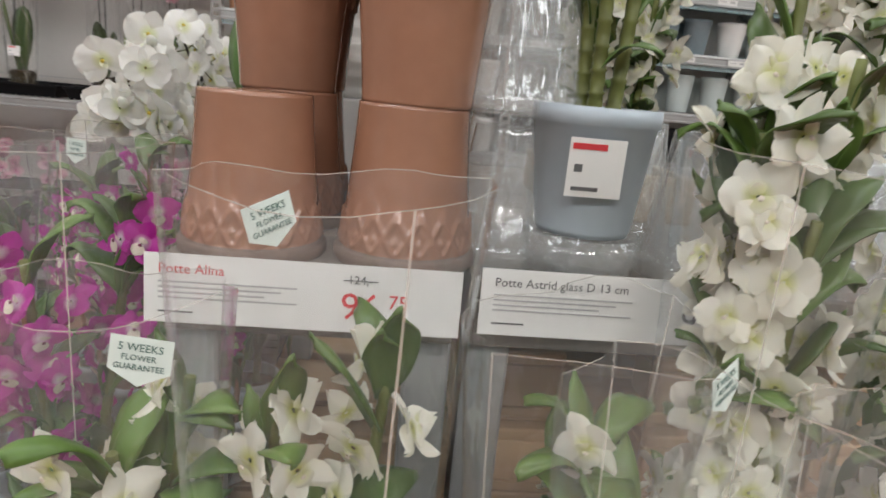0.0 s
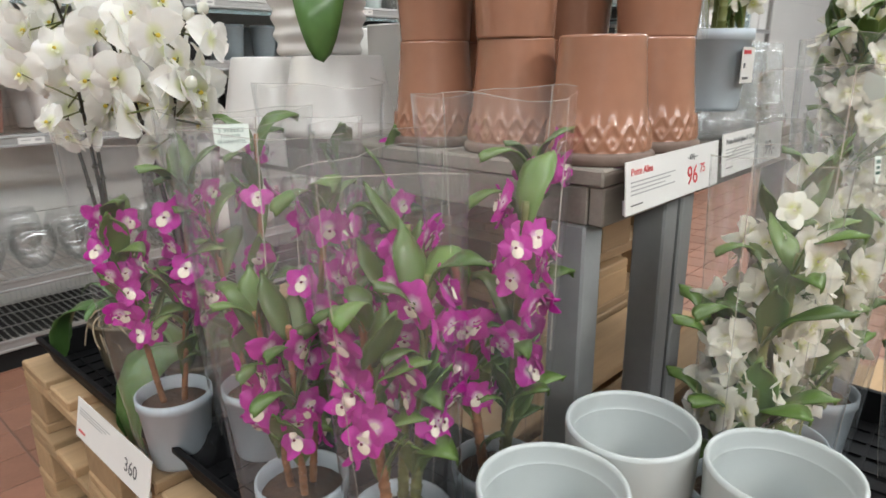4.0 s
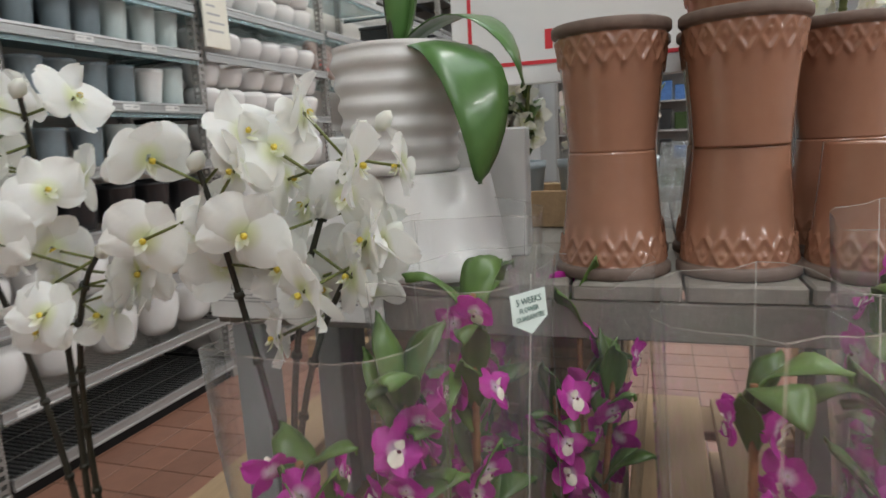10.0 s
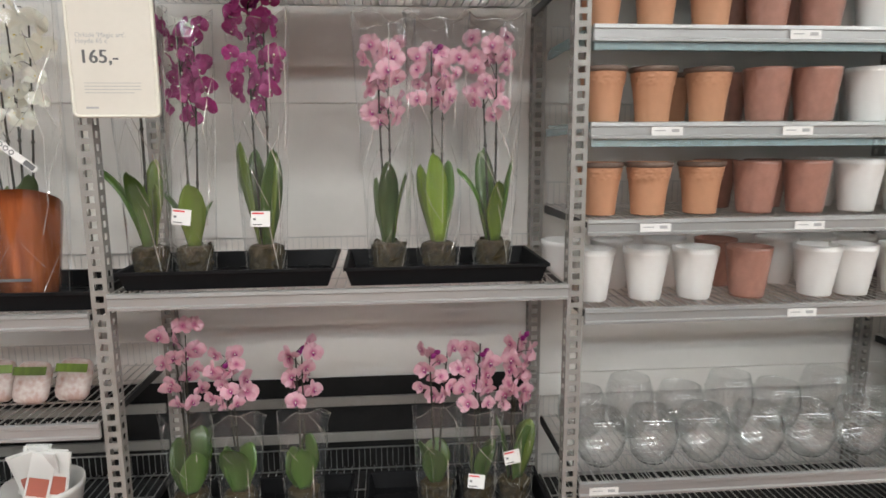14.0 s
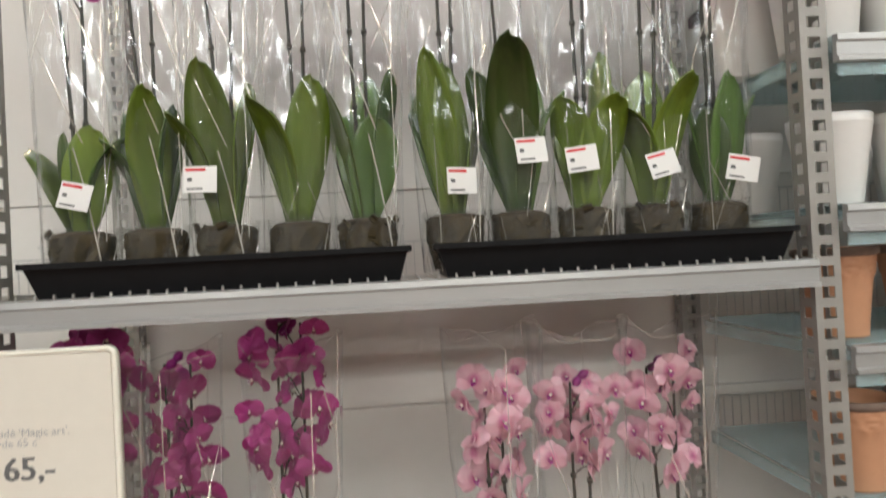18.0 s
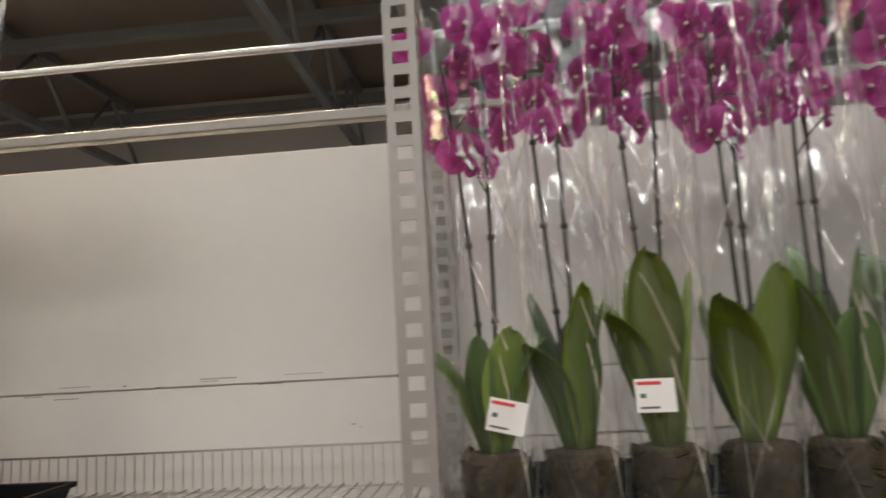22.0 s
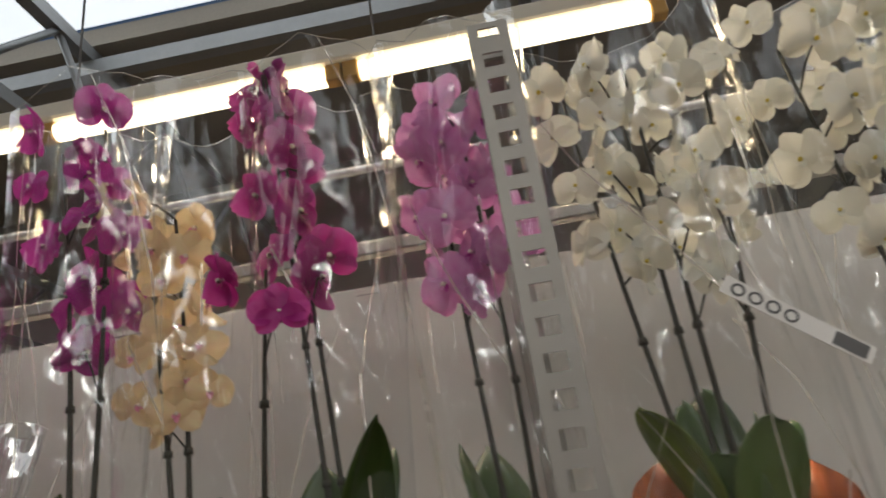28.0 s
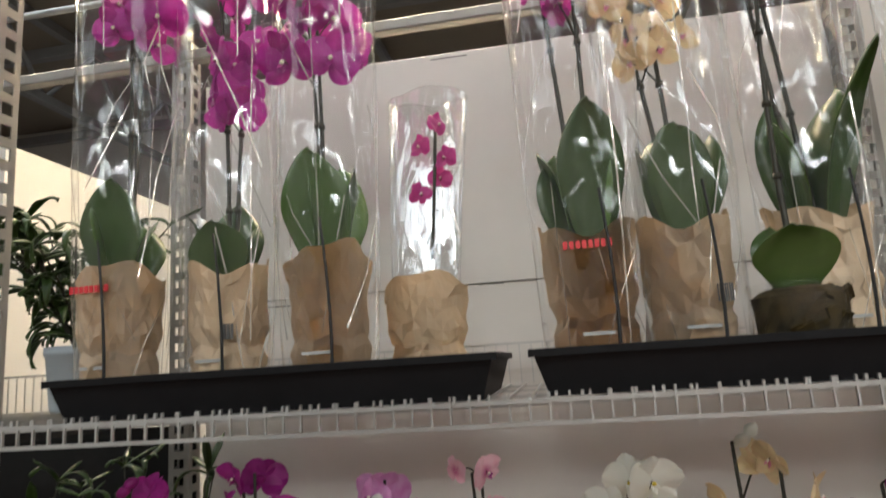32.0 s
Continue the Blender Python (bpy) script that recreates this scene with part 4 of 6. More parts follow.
def guarantee_tag(parent, at, lettered=True, k=0.72):
    t = part("guarantee_tag", TAG, None, parent, "pale green paper guarantee tag", at=at @ Matrix.Diagonal((k, k, k, 1)))
    if lettered:
        for j, (word, w) in enumerate((("5 WEEKS", 0.011), ("FLOWER", 0.0085), ("GUARANTEE", 0.0085))):
            text_part(word, w, "green_ink", t, pose((-0.022, -0.018, -0.025)[j], -0.001, -0.014 - 0.0095 * j))
    return t


PRICE_TAG = mesh_of("price_sticker", bx(-0.031, 0.031, -0.0006, 0.0006, -0.026, 0.026), "paper")
STICK_RED = mesh_of("red_bar", bx(-0.028, 0.01, -0.0012, -0.0008, 0.016, 0.0215), "red")
STICK_INK = mesh_of("ink_bar", bx(-0.024, -0.015, -0.0012, -0.0008, -0.004, 0.003), "ink")
STICK_NO = mesh_of("ink_bar", bx(-0.025, 0.005, -0.0012, -0.0008, -0.0205, -0.017), "ink")


def sticker(parent, at):
    t = part("price_sticker", PRICE_TAG, None, parent, "white sticker with red heading", at=at)
    part("heading", STICK_RED, None, t)
    part("print", STICK_INK, None, t)
    part("print", STICK_NO, None, t)
    return t


def bark_mesh(seed):
    """A lumpy plug of bark and roots that fills a clear pot."""
    random.seed(seed)
    bm = bmesh.new()
    ph = [rnd(0, 6.28) for _ in range(4)]
    lathe(bm, [(0, 0.004), (0.04, 0.004), (0.043, 0.02), (0.0455, 0.035), (0.0475, 0.05), (0.049, 0.065), (0.05, 0.08), (0.05, 0.09), (0.042, 0.097), (0.03, 0.1), (0.015, 0.099), (0, 0.102)], 26,
          wob=lambda a, z: 1 + 0.03 * math.sin(5 * a + 90 * z + ph[0]) + 0.03 * math.sin(9 * a - 140 * z + ph[1]) + 0.02 * math.sin(14 * a + 210 * z + ph[2]))
    for _ in range(26):
        a, z = rnd(0, 6.28), rnd(0.02, 0.098)
        r = 0.044 + 0.06 * z
        box(bm, -0.007, 0.007, -0.003, 0.003, -0.004, 0.004, 0.0, Matrix.Translation((r * math.cos(a), r * math.sin(a), z)) @ pose(0, 0, 0, rnd(-60, 60), rnd(-60, 60), math.degrees(a) + 90) @ Matrix.Diagonal((rnd(0.6, 1.5), 1, rnd(0.7, 1.6), 1)))
    return mesh_of("bark", bm, "bark_pot")


BARK = [bark_mesh(k) for k in range(3)]
CLEAR_POT = mesh_of("pot", lathe(bmesh.new(), [(0, 0), (0.043, 0), (0.046, 0.01), (0.0545, 0.096), (0.0575, 0.098), (0.0575, 0.105), (0.0545, 0.105), (0.053, 0.094), (0.0445, 0.006), (0, 0.003)], 28), "pot_shell", True)
SLEEVES = {}


def sleeve(parent, h, r0, r1, material="film", at=None, seed=None, flat=0.85):
    seed = random.randrange(4) if seed is None else seed
    key = (round(h, 2), r0, r1, material, seed, flat)
    if key not in SLEEVES:
        state = random.getstate()
        SLEEVES[key] = sleeve_mesh(h, r0, r1, seed, material, flat=flat)
        random.setstate(state)
    ob = part("sleeve", SLEEVES[key], None, parent, "clear glossy plastic sleeve", at=at)
    ob.visible_shadow = False
    return ob


def bez(p0, p1, p2, n=9):
    out = []
    for i in range(n + 1):
        u = i / n
        out.append(Vector(p0) * (1 - u) ** 2 + Vector(p1) * 2 * u * (1 - u) + Vector(p2) * u * u)
    return out


def phal(name, label, at, colour, zf0, zf1, seed, pot="bark", stems=2, flowers=7, leaf_h=0.28, wrap=None, leaf="leaf", group="", side=0.05, leaves=4, buds=2, stick=True, face=0.0, spread=0.03, big=1.0, lean=0.0, slim=1.0):
    """A moth orchid: pot, leaves, spikes, flowers and wrapping. Heights are above the pot's foot."""
    random.seed(seed)
    p = thing(name, label, "orchid", at, group)
    base = 0.1
    if pot == "bark":
        shell = part("pot", CLEAR_POT, None, p, "clear plastic pot")
        shell.visible_shadow = False
        tagged(part("bark", random.choice(BARK), None, p, at=pose(0, 0, 0, rz=rnd(0, 360))), "dark bark and roots", kind="stuff")
    for k in range(leaves):
        lf = random.choice(LEAVES[leaf] if random.random() < 0.8 else LEAVES["leaf_lime" if leaf == "leaf" else "leaf"])
        a = (k + rnd(-0.25, 0.25)) * 360 / leaves + 20
        s = leaf_h / 0.25 * rnd(0.62, 1.08)
        room = min(1.0, (wrap[1] - 0.05) / 0.05) if wrap else 1.0
        part("leaf", lf, None, p, at=pose(0.014 * math.sin(radians(a)), -0.014 * math.cos(radians(a)), base - 0.005, 0, 0, a) @ pose(0, 0, 0, rnd(0, 5 + 12 * room), rnd(-7, 7)) @ Matrix.Diagonal((rnd(0.78, 1.1) * slim, s, s, 1)))
    for k in range(stems):
        sx = (k - (stems - 1) / 2) * side * 2 + rnd(-0.012, 0.012)
        top = Vector((sx + lean + rnd(-0.02, 0.02), rnd(-0.03, 0.02), zf1 - rnd(0, 0.05)))
        pts = bez((sx * 0.25, rnd(-0.01, 0.01), base), (sx * 0.9 + lean * 0.3 + rnd(-0.015, 0.015), 0.02, zf1 * 0.55), top, 10)
        bm = bmesh.new()
        tube(bm, pts, 0.0042, 0.0022, 6)
        for j in (3, 5, 7):
            q = pts[j]
            tube(bm, [q + Vector((0, 0, -0.004)), q + Vector((0, 0, 0.004))], 0.0058, 0.0052, 6)
        part("flower_spike", bm, "stem", p)
        n = max(2, flowers // stems + (k % 2 if flowers % stems else 0))
        for j in range(n):
            z = zf0 + (zf1 - zf0) * ((j + 0.5) / n) + rnd(-0.012, 0.012)
            u = min(1, max(0, (z - base) / max(0.01, top.z - base)))
            c = pts[min(10, int(u * 10))]
            side_j = (-1) ** (j + k)
            sd = side_j * spread * rnd(0.5, 1.35)
            rz = side_j * rnd(5, 70) + rnd(-25, 25) + face + (160 if random.random() < 0.14 else 0)
            s = rnd(0.74, 1.06) * big
            at_flower = Vector((c.x + sd, c.y + rnd(-0.042, 0.02), z))
            part("flower", random.choice(FLOWERS[colour]), None, p, at=Matrix.Translation(at_flower) @ pose(0, 0, 0, rnd(-12, 34), rnd(-30, 30), rz) @ Matrix.Diagonal((s, s, s, 1)))
            if j % 2 == 0:
                part("flower_stalk", tube(bmesh.new(), [c, (c + at_flower) / 2 + Vector((0, 0, 0.006)), at_flower], 0.0014, n=4), "stem", p)
        for j in range(buds if k == 0 else 0):
            part("bud", BUD_P if colour in ("purple", "magenta", "crimson", "pink") else BUD, None, p, at=pose(top.x + 0.012 * (j + 1), top.y, top.z + 0.012 * j, rnd(-30, 30), rnd(30, 70)))
    if wrap:
        h, r0, r1 = wrap
        sleeve(p, h, r0, r1)
    if stick and random.random() < 0.62:
        sticker(p, pose(rnd(-0.02, 0.02), -0.064, rnd(0.12, 0.2), rnd(-12, 0), rnd(-14, 14), rnd(-15, 15)) @ Matrix.Diagonal((0.85, 1, 0.85, 1)))
    return p


def nursery_mesh(r=0.056, h=0.115):
    bm = bmesh.new()
    lathe(bm, [(0, 0), (r * 0.74, 0), (r * 0.78, 0.006), (r * 0.95, h * 0.86), (r, h * 0.87), (r, h), (r * 0.94, h), (r * 0.92, h * 0.88), (r * 0.88, h * 0.84)], 28)
    return mesh_of("pot", bm, "nursery", True)


NURSERY = nursery_mesh()
SOIL = mesh_of("soil", lathe(bmesh.new(), [(0.0505, 0.094), (0.035, 0.099), (0.018, 0.1), (0, 0.101)], 18, wob=None), "soil", True)


def jointed_cane(pts, r0, r1, n=7):
    """One stalk that swells between its joints and has a ring at each."""
    path, fat = [], []
    for j in range(len(pts) - 1):
        r = r0 + (r1 - r0) * j / (len(pts) - 1)
        for u, f in ((0.0, 1.14), (0.1, 0.84), (0.5, 0.97), (0.9, 0.86)):
            path.append(pts[j].lerp(pts[j + 1], u))
            fat.append(r * f)
    bm = bmesh.new()
    tube(bm, path, 1.0, 1.0, n)
    bm.verts.ensure_lookup_table()
    for k, c in enumerate(path):
        for v in bm.verts[k * n:(k + 1) * n]:
            v.co = c + (v.co - c) * fat[k]
    return bm


def dendrobium(label, at, colour, height, seed, canes=2, flowers=18, wrap=None, leafy=1.0, lean=0.05, tag=None, cane="cane", group="dendrobium orchids", pot=True, low=0.48, lettered=True):
    """A cane orchid: jointed canes with paired leaves and flowers up their length."""
    random.seed(seed)
    p = thing("dendrobium", label, "orchid", at, group)
    base = 0.1 if pot else 0.0
    if pot:
        part("pot", NURSERY, None, p, "grey plastic nursery pot")
        part("soil", SOIL, None, p, "dark bark soil", at=pose(0, 0, 0, rz=rnd(0, 360)))
    for k in range(canes):
        a = 2 * math.pi * (k + rnd(-0.2, 0.2)) / canes + 0.4
        lx, ly = lean * 0.62 * math.cos(a), lean * 0.5 * math.sin(a)
        top_z = height * (1.0 if k == 0 else rnd(0.72, 0.95))
        pts = bez((0.014 * math.cos(a), 0.014 * math.sin(a), base - 0.01), (lx * 0.7, ly * 0.7, top_z * 0.5), (lx * rnd(1.0, 1.7), ly * 1.2, top_z), 16)
        bm = jointed_cane(pts, 0.0075 if cane == "cane" else 0.005, 0.0043 if cane == "cane" else 0.004)
        part("cane", bm, cane if k % 2 == 0 else ("cane_red" if colour == "magenta" else "cane"), p)
        for j in range(int(12 * leafy)):
            u = rnd(0.22, 1.0) if j else 0.99
            c = pts[int(u * 16)]
            s = rnd(0.6, 1.1)
            part("leaf", random.choice(DLEAF), None, p, at=Matrix.Translation(c) @ pose(0, 0, 0, 0, 0, rnd(0, 360)) @ pose(0, 0, 0, rnd(4, 28)) @ Matrix.Diagonal((s, s, s, 1)))
        n = round(1.75 * flowers / canes)
        for j in range(n):
            u = low + (1 - low) * (3 * (j // 3) + rnd(0.6, 2.2)) / n
            u = min(1.0, u)
            c = pts[min(16, int(u * 16))].lerp(pts[min(16, int(u * 16) + 1)], u * 16 % 1)
            b = rnd(0, 360)
            off = Vector((math.sin(radians(b)), -math.cos(radians(b)), 0)) * rnd(0.016, 0.034)
            s = rnd(0.85, 1.15)
            part("flower", random.choice(DEN[colour]), None, p, at=Matrix.Translation(c + off) @ pose(0, 0, 0, 0, 0, b + rnd(-35, 35)) @ pose(0, 0, 0, rnd(-45, 30), rnd(-40, 40)) @ Matrix.Diagonal((s, s, s, 1)))
    if wrap:
        h, r0, r1 = wrap
        sleeve(p, h, r0, r1, "film_stiff", seed=seed % 4, flat=0.8)
    if tag is not None:
        guarantee_tag(p, tag, lettered, 0.55 if colour == "white" else 0.72)
    return p


def split(me, z):
    """Body and rim of a pot as two meshes, parted at a height."""
    out = []
    for top in (False, True):
        bm = bmesh.new()
        bm.from_mesh(me)
        bmesh.ops.delete(bm, geom=[f for f in bm.faces if (f.calc_center_median().z > z) != top], context="FACES")
        half = bpy.data.meshes.new("rim" if top else "body")
        bm.to_mesh(half)
        bm.free()
        for m in me.materials:
            half.materials.append(m)
        out.append(half)
    return out


def rimmed(name, halves, label, group, at, category="pot"):
    p = thing(name, label, category, at, group)
    part("body", halves[0], None, p)
    part("rim", halves[1], None, p)
    return p

# ---- pots on the racks ----
def pot_small(h, r0, r1, material, lip=0.004, n=22, relief=None):
    bm = bmesh.new()
    lathe(bm, [(0, 0), (r0 * 0.96, 0), (r0, 0.004), (r0 + (r1 - r0) * 0.5, h * 0.5), (r1 - lip, h * 0.88), (r1, h * 0.9), (r1, h), (r1 - 0.006, h), (r0 + (r1 - r0) * 0.5 - 0.008, h * 0.5), (r0 * 0.9, 0.012), (0, 0.012)], n, wob=relief)
    return mesh_of("pot", bm, material, True)


def round_pot(h, r, material, mouth=0.78, n=20):
    bm = bmesh.new()
    rings = [(0, 0), (r * 0.45, 0)]
    for k in range(1, 9):
        u = k / 8
        rings.append((r * (0.5 + 0.5 * math.sin(math.pi * (0.08 + 0.57 * u))) if u < 1 else r * mouth, h * u))
    rings += [(r * mouth - 0.006, h), (r * 0.8, h * 0.6), (r * 0.4, 0.014), (0, 0.014)]
    lathe(bm, rings, n)
    return mesh_of("pot", bm, material, True)


def patterned_pot(h, r0, r1, material, n=96):
    """A tapered pot with a raised band of pointed leaves under its rim."""
    bm = bmesh.new()

    def relief(a, z):
        u = z / h
        if 0.66 < u < 0.9:
            v, w = (u - 0.66) / 0.24, a / (2 * math.pi) * 18
            line = min(abs((w + v) % 1 - 0.5), abs((w - v) % 1 - 0.5))
            dot = math.hypot(w % 1 - 0.5, (v - 0.62) * 1.3)
            return 1 + 0.05 * max(0, 1 - line * 5) + 0.045 * max(0, 1 - dot * 5)
        return 1

    zs = [0.0, 0.02, 0.15, 0.35, 0.55] + [0.66 + 0.015 * k for k in range(17)]
    rings = [(0, 0)] + [((r0 + (r1 - r0) * u ** 1.3), u * h) for u in zs] + [(r1 * 1.03, h * 0.915), (r1 * 1.06, h * 0.93), (r1 * 1.06, h * 0.985), (r1 * 1.03, h), (r1 * 0.95, h), (r1 * 0.92, h * 0.93), (r0 * 0.9, 0.012), (0, 0.012)]
    k0 = 1 + len(zs)
    mats = [0] * k0 + [1, 1, 1, 1, 1, 0, 0, 0]
    lathe(bm, rings, n, wob=relief, mats=mats)
    return mesh_of("pot", bm, (material, "terra_rim"), True)


P_TERRA = patterned_pot(0.155, 0.048, 0.066, "terra_matt", 64)
P_BRONZE = mesh_of("pot", lathe(bmesh.new(), [(0, 0)] + [(0.05 + 0.018 * u / 16, 0.155 * u / 16) for u in range(17)] + [(0.063, 0.155), (0.045, 0.012), (0, 0.012)], 56,
                                wob=lambda a, z: 1 + (0.022 * (abs(math.sin(7 * a + 70 * z)) + abs(math.sin(7 * a - 70 * z)) - 1) if 0.01 < z < 0.15 else 0)), "brown_glass", True)
P_WHITE = pot_small(0.158, 0.048, 0.069, "white", 0.001)
P_SILVER = pot_small(0.2, 0.055, 0.056, "silver", 0.0)
P_SILVER_R = round_pot(0.15, 0.07, "silver", 0.6)
P_SLATE = pot_small(0.16, 0.05, 0.064, "slate", 0.002)
P_MINT = pot_small(0.175, 0.05, 0.062, "mint", 0.001)
P_BALL = round_pot(0.132, 0.098, "ball", 0.74)
P_BLACK = pot_small(0.17, 0.07, 0.085, "black_pot", 0.002)
P_RIMMED = round_pot(0.155, 0.088, "white", 0.86)
P_BIG = round_pot(0.21, 0.115, "white", 0.84)
P_TALLW = pot_small(0.2, 0.062, 0.082, "white", 0.002)
POT_TEXT = {
    "terra": (P_TERRA, "orange terracotta pot with a raised leaf band"), "bronze": (P_BRONZE, "bronze dimpled glass flower pot"), "white": (P_WHITE, "plain white tapered ceramic pot"),
    "silver": (P_SILVER, "tall silver cylinder pot"), "silver_round": (P_SILVER_R, "round silver ceramic pot"), "slate": (P_SLATE, "slate grey tapered ceramic pot"), "mint": (P_MINT, "pale mint ceramic pot"),
    "ball": (P_BALL, "round white ceramic bowl pot, stacked"), "black": (P_BLACK, "glossy black ceramic pot"), "rimmed": (P_RIMMED, "rounded white pot with a dark inside"), "big": (P_BIG, "large rounded white ceramic pot"), "tallw": (P_TALLW, "large white tapered ceramic pot"),
}


HALVES = {kind: split(POT_TEXT[kind][0], cut) for kind, cut in (("terra", 0.141), ("bronze", 0.145), ("white", 0.142), ("tallw", 0.18), ("rimmed", 0.146))}


def stand(kind, x, y, z, s=1.0, turned=0.0):
    me, label = POT_TEXT[kind]
    at = pose(x, y, z, turned, 0, rnd(0, 360)) @ Matrix.Diagonal((s, s, s, 1))
    if kind in HALVES and y < 0.2:
        return rimmed("pot", HALVES[kind], label, f"{kind} pots on the rack", at)
    ob = tagged(new("pot" if kind != "ball" else "bowl_pot", me), label, "pot", f"{kind} pots on the rack")
    ob.matrix_basis = at
    return ob


random.seed(5)
LEVEL = 0.003
ROWX = (0.082, 0.235, 0.405, 0.582, 0.745, 0.915, 1.068, 1.215)
for z, kinds in ((2.423, ["tallw"] * 8), (2.2, ["tallw"] * 8), (D["d0"], ["white"] * 3 + ["bronze"] * 2 + ["white"] * 3), (D["d1"], ["terra"] * 3 + ["bronze"] * 2 + ["white"] * 3),
                 (D["d2"], ["terra"] * 3 + ["bronze"] * 2 + ["white"] * 3), (D["d3"], ["terra"] * 3 + ["bronze"] * 2 + ["white"] * 3), (D["d4"], ["white"] * 3 + ["bronze"] + ["white"] * 4)):
    for x, kd in zip(ROWX, kinds):
        if z == D["d4"] and abs(x - 0.745) < 0.01:
            x = 0.79
        stand(kd, x + rnd(-0.012, 0.012), 0.09 + rnd(-0.01, 0.012), z + LEVEL)
        if kd in ("white", "bronze", "tallw") or random.random() < 0.35:
            stand(kd, x - 0.03 + rnd(-0.02, 0.02), 0.27 + rnd(-0.015, 0.015), z + LEVEL)


def vase_mesh():
    bm = bmesh.new()
    r, h = 0.085, 0.17
    rings = [(0, 0), (r * 0.5, 0.0)] + [(r * math.sin(math.pi * (0.2 + 0.52 * k / 8)), h * k / 8) for k in range(1, 9)]
    inner = [(q - 0.0035 if q > 0.01 else 0, max(0.009, z)) for q, z in rings[::-1]]
    inner[-1] = (0, 0.009)
    lathe(bm, rings + inner, 26)
    return mesh_of("glass_vase", bm, "glass", True)


VASE = vase_mesh()
random.seed(6)
for k in range(7):
    for row in (0, 1):
        ob = tagged(new("glass_vase", VASE), "round clear glass vase on a wire shelf", "vase", "clear glass vases")
        ob.matrix_basis = pose(0.12 + 0.178 * k + rnd(-0.008, 0.008), 0.11 + 0.19 * row, D["d5"] + LEVEL) @ Matrix.Diagonal((1, 1, 1.0 + 0.22 * row * (k % 2), 1))

# bay with metal, slate and mint pots
random.seed(7)
for z, row in ((D["d0"], ("silver", "silver", "slate", "slate", "slate", "slate", "mint", "mint", "mint")), (D["d1"], ("slate", "silver_round", "slate", "slate", "slate", "mint", "mint", "mint")),
               (D["d2"], ("silver", "silver", "slate", "slate", "slate", "slate", "white", "mint")), (D["d3"], ("black", "slate", "slate", "slate", "mint", "mint", "mint")),
               (0.91, ("black",) * 6), (0.645, ("rimmed",) * 6), (0.35, ("big",) * 5), (2.2, ("slate",) * 7), (2.423, ("tallw",) * 7)):
    for k, kd in enumerate(row):
        for r in (0, 1):
            stand(kd, W + 0.1 + (W - 0.2) * (k + 0.1) / (len(row) - 0.8) + rnd(-0.01, 0.01), (0.1 if kd != "big" else 0.13) + 0.2 * r, z + LEVEL, 1.0)
# bay with stacked round bowls
random.seed(8)
for z, layers in ((1.95, 2), (1.70, 1), (1.40, 2), (1.08, 2), (0.35, 1), (0.1, 1), (2.3, 1)):
    for layer in range(layers):
        for k in range(6):
            for r in (0, 1):
                stand("ball" if z > 0.5 else "big", 2 * W + 0.13 + 0.208 * k + rnd(-0.006, 0.006), 0.11 + 0.2 * r, z + LEVEL + layer * 0.1335)
for k in range(5):
    stand("ball", 3 * W + 0.13 + 0.22 * k, 0.12, 2.3 + LEVEL, 1.1)


def pebble_bag(at, lying=False):
    random.seed(int(abs(at.translation.x * 1000)) + int(at.translation.z * 100))
    b = thing("pebble_bag", "pale printed plastic bag of pebbles", "bag", at, "pebble bags")
    bm = bmesh.new()
    bmesh.ops.create_uvsphere(bm, u_segments=14, v_segments=9, radius=1)
    for v in bm.verts:
        x, y, z = v.co
        s = 1 + 0.08 * math.sin(7 * x + 3 * z) * math.cos(5 * y)
        v.co = Vector((math.copysign(abs(x) ** 0.55, x) * 0.11 * s, math.copysign(abs(y) ** 0.7, y) * 0.045 * s, (math.copysign(abs(z) ** 0.5, z) * 0.14 + 0.14)))
    part("sack", bm, "bag", b, smooth=True)
    part("print", bx(-0.07, 0.07, -0.0475, -0.0455, 0.05, 0.12), "red", b, "red printed picture panel")
    return b


for k in range(5):
    pebble_bag(pose(3 * W + 0.16 + 0.22 * k, 0.12, 1.65 + 0.022, -16, 0, 8))
for z in (0.45, 0.52, 0.59):
    for k in range(4):
        pebble_bag(pose(3 * W + 0.2 + 0.3 * k, 0.0, z + 0.05, -90, 0, 0))


def crate(x0, x1, y0, y1, z0, z1, material, label, category="box"):
    c = thing("storage_box", label, category, pose((x0 + x1) / 2, (y0 + y1) / 2, z0))
    w, d, h = (x1 - x0) / 2, (y1 - y0) / 2, z1 - z0
    part("body", bx(-w, w, -d, d, 0, h * 0.86, 0.006), material, c)
    part("lid", bx(-w - 0.004, w + 0.004, -d - 0.004, d + 0.004, h * 0.86 + 0.001, h, 0.004), material, c)
    part("ticket", bx(-0.03, 0.03, -d - 0.0062, -d - 0.005, h * 0.4, h * 0.55), "paper", c)
    return c


random.seed(9)
for i, zs in {4: (2.0, 1.66, 1.5, 1.3, 1.1, 0.5, 0.1), 5: (1.9, 1.5, 1.1, 0.5), 6: (1.9, 1.5, 1.1, 0.5)}.items():
    for z in zs:
        n = 4
        for k in range(n):
            kd = "paper" if (z == 1.66 or random.random() < 0.12) else ("black_pot" if i < 6 else "teal")
            hh = min(0.26, {1.66: 0.12, 1.5: 0.11, 1.3: 0.13, 1.1: 0.14}.get(z, 0.26) if i == 4 else 0.28)
            x0 = i * W + 0.06 + k * 0.3
            crate(x0, x0 + 0.27, 0.03, 0.36, z + LEVEL, z + LEVEL + hh * rnd(0.75, 1.0), kd, {"paper": "white lidded storage box", "black_pot": "black lidded storage box", "teal": "teal lidded storage box"}[kd])

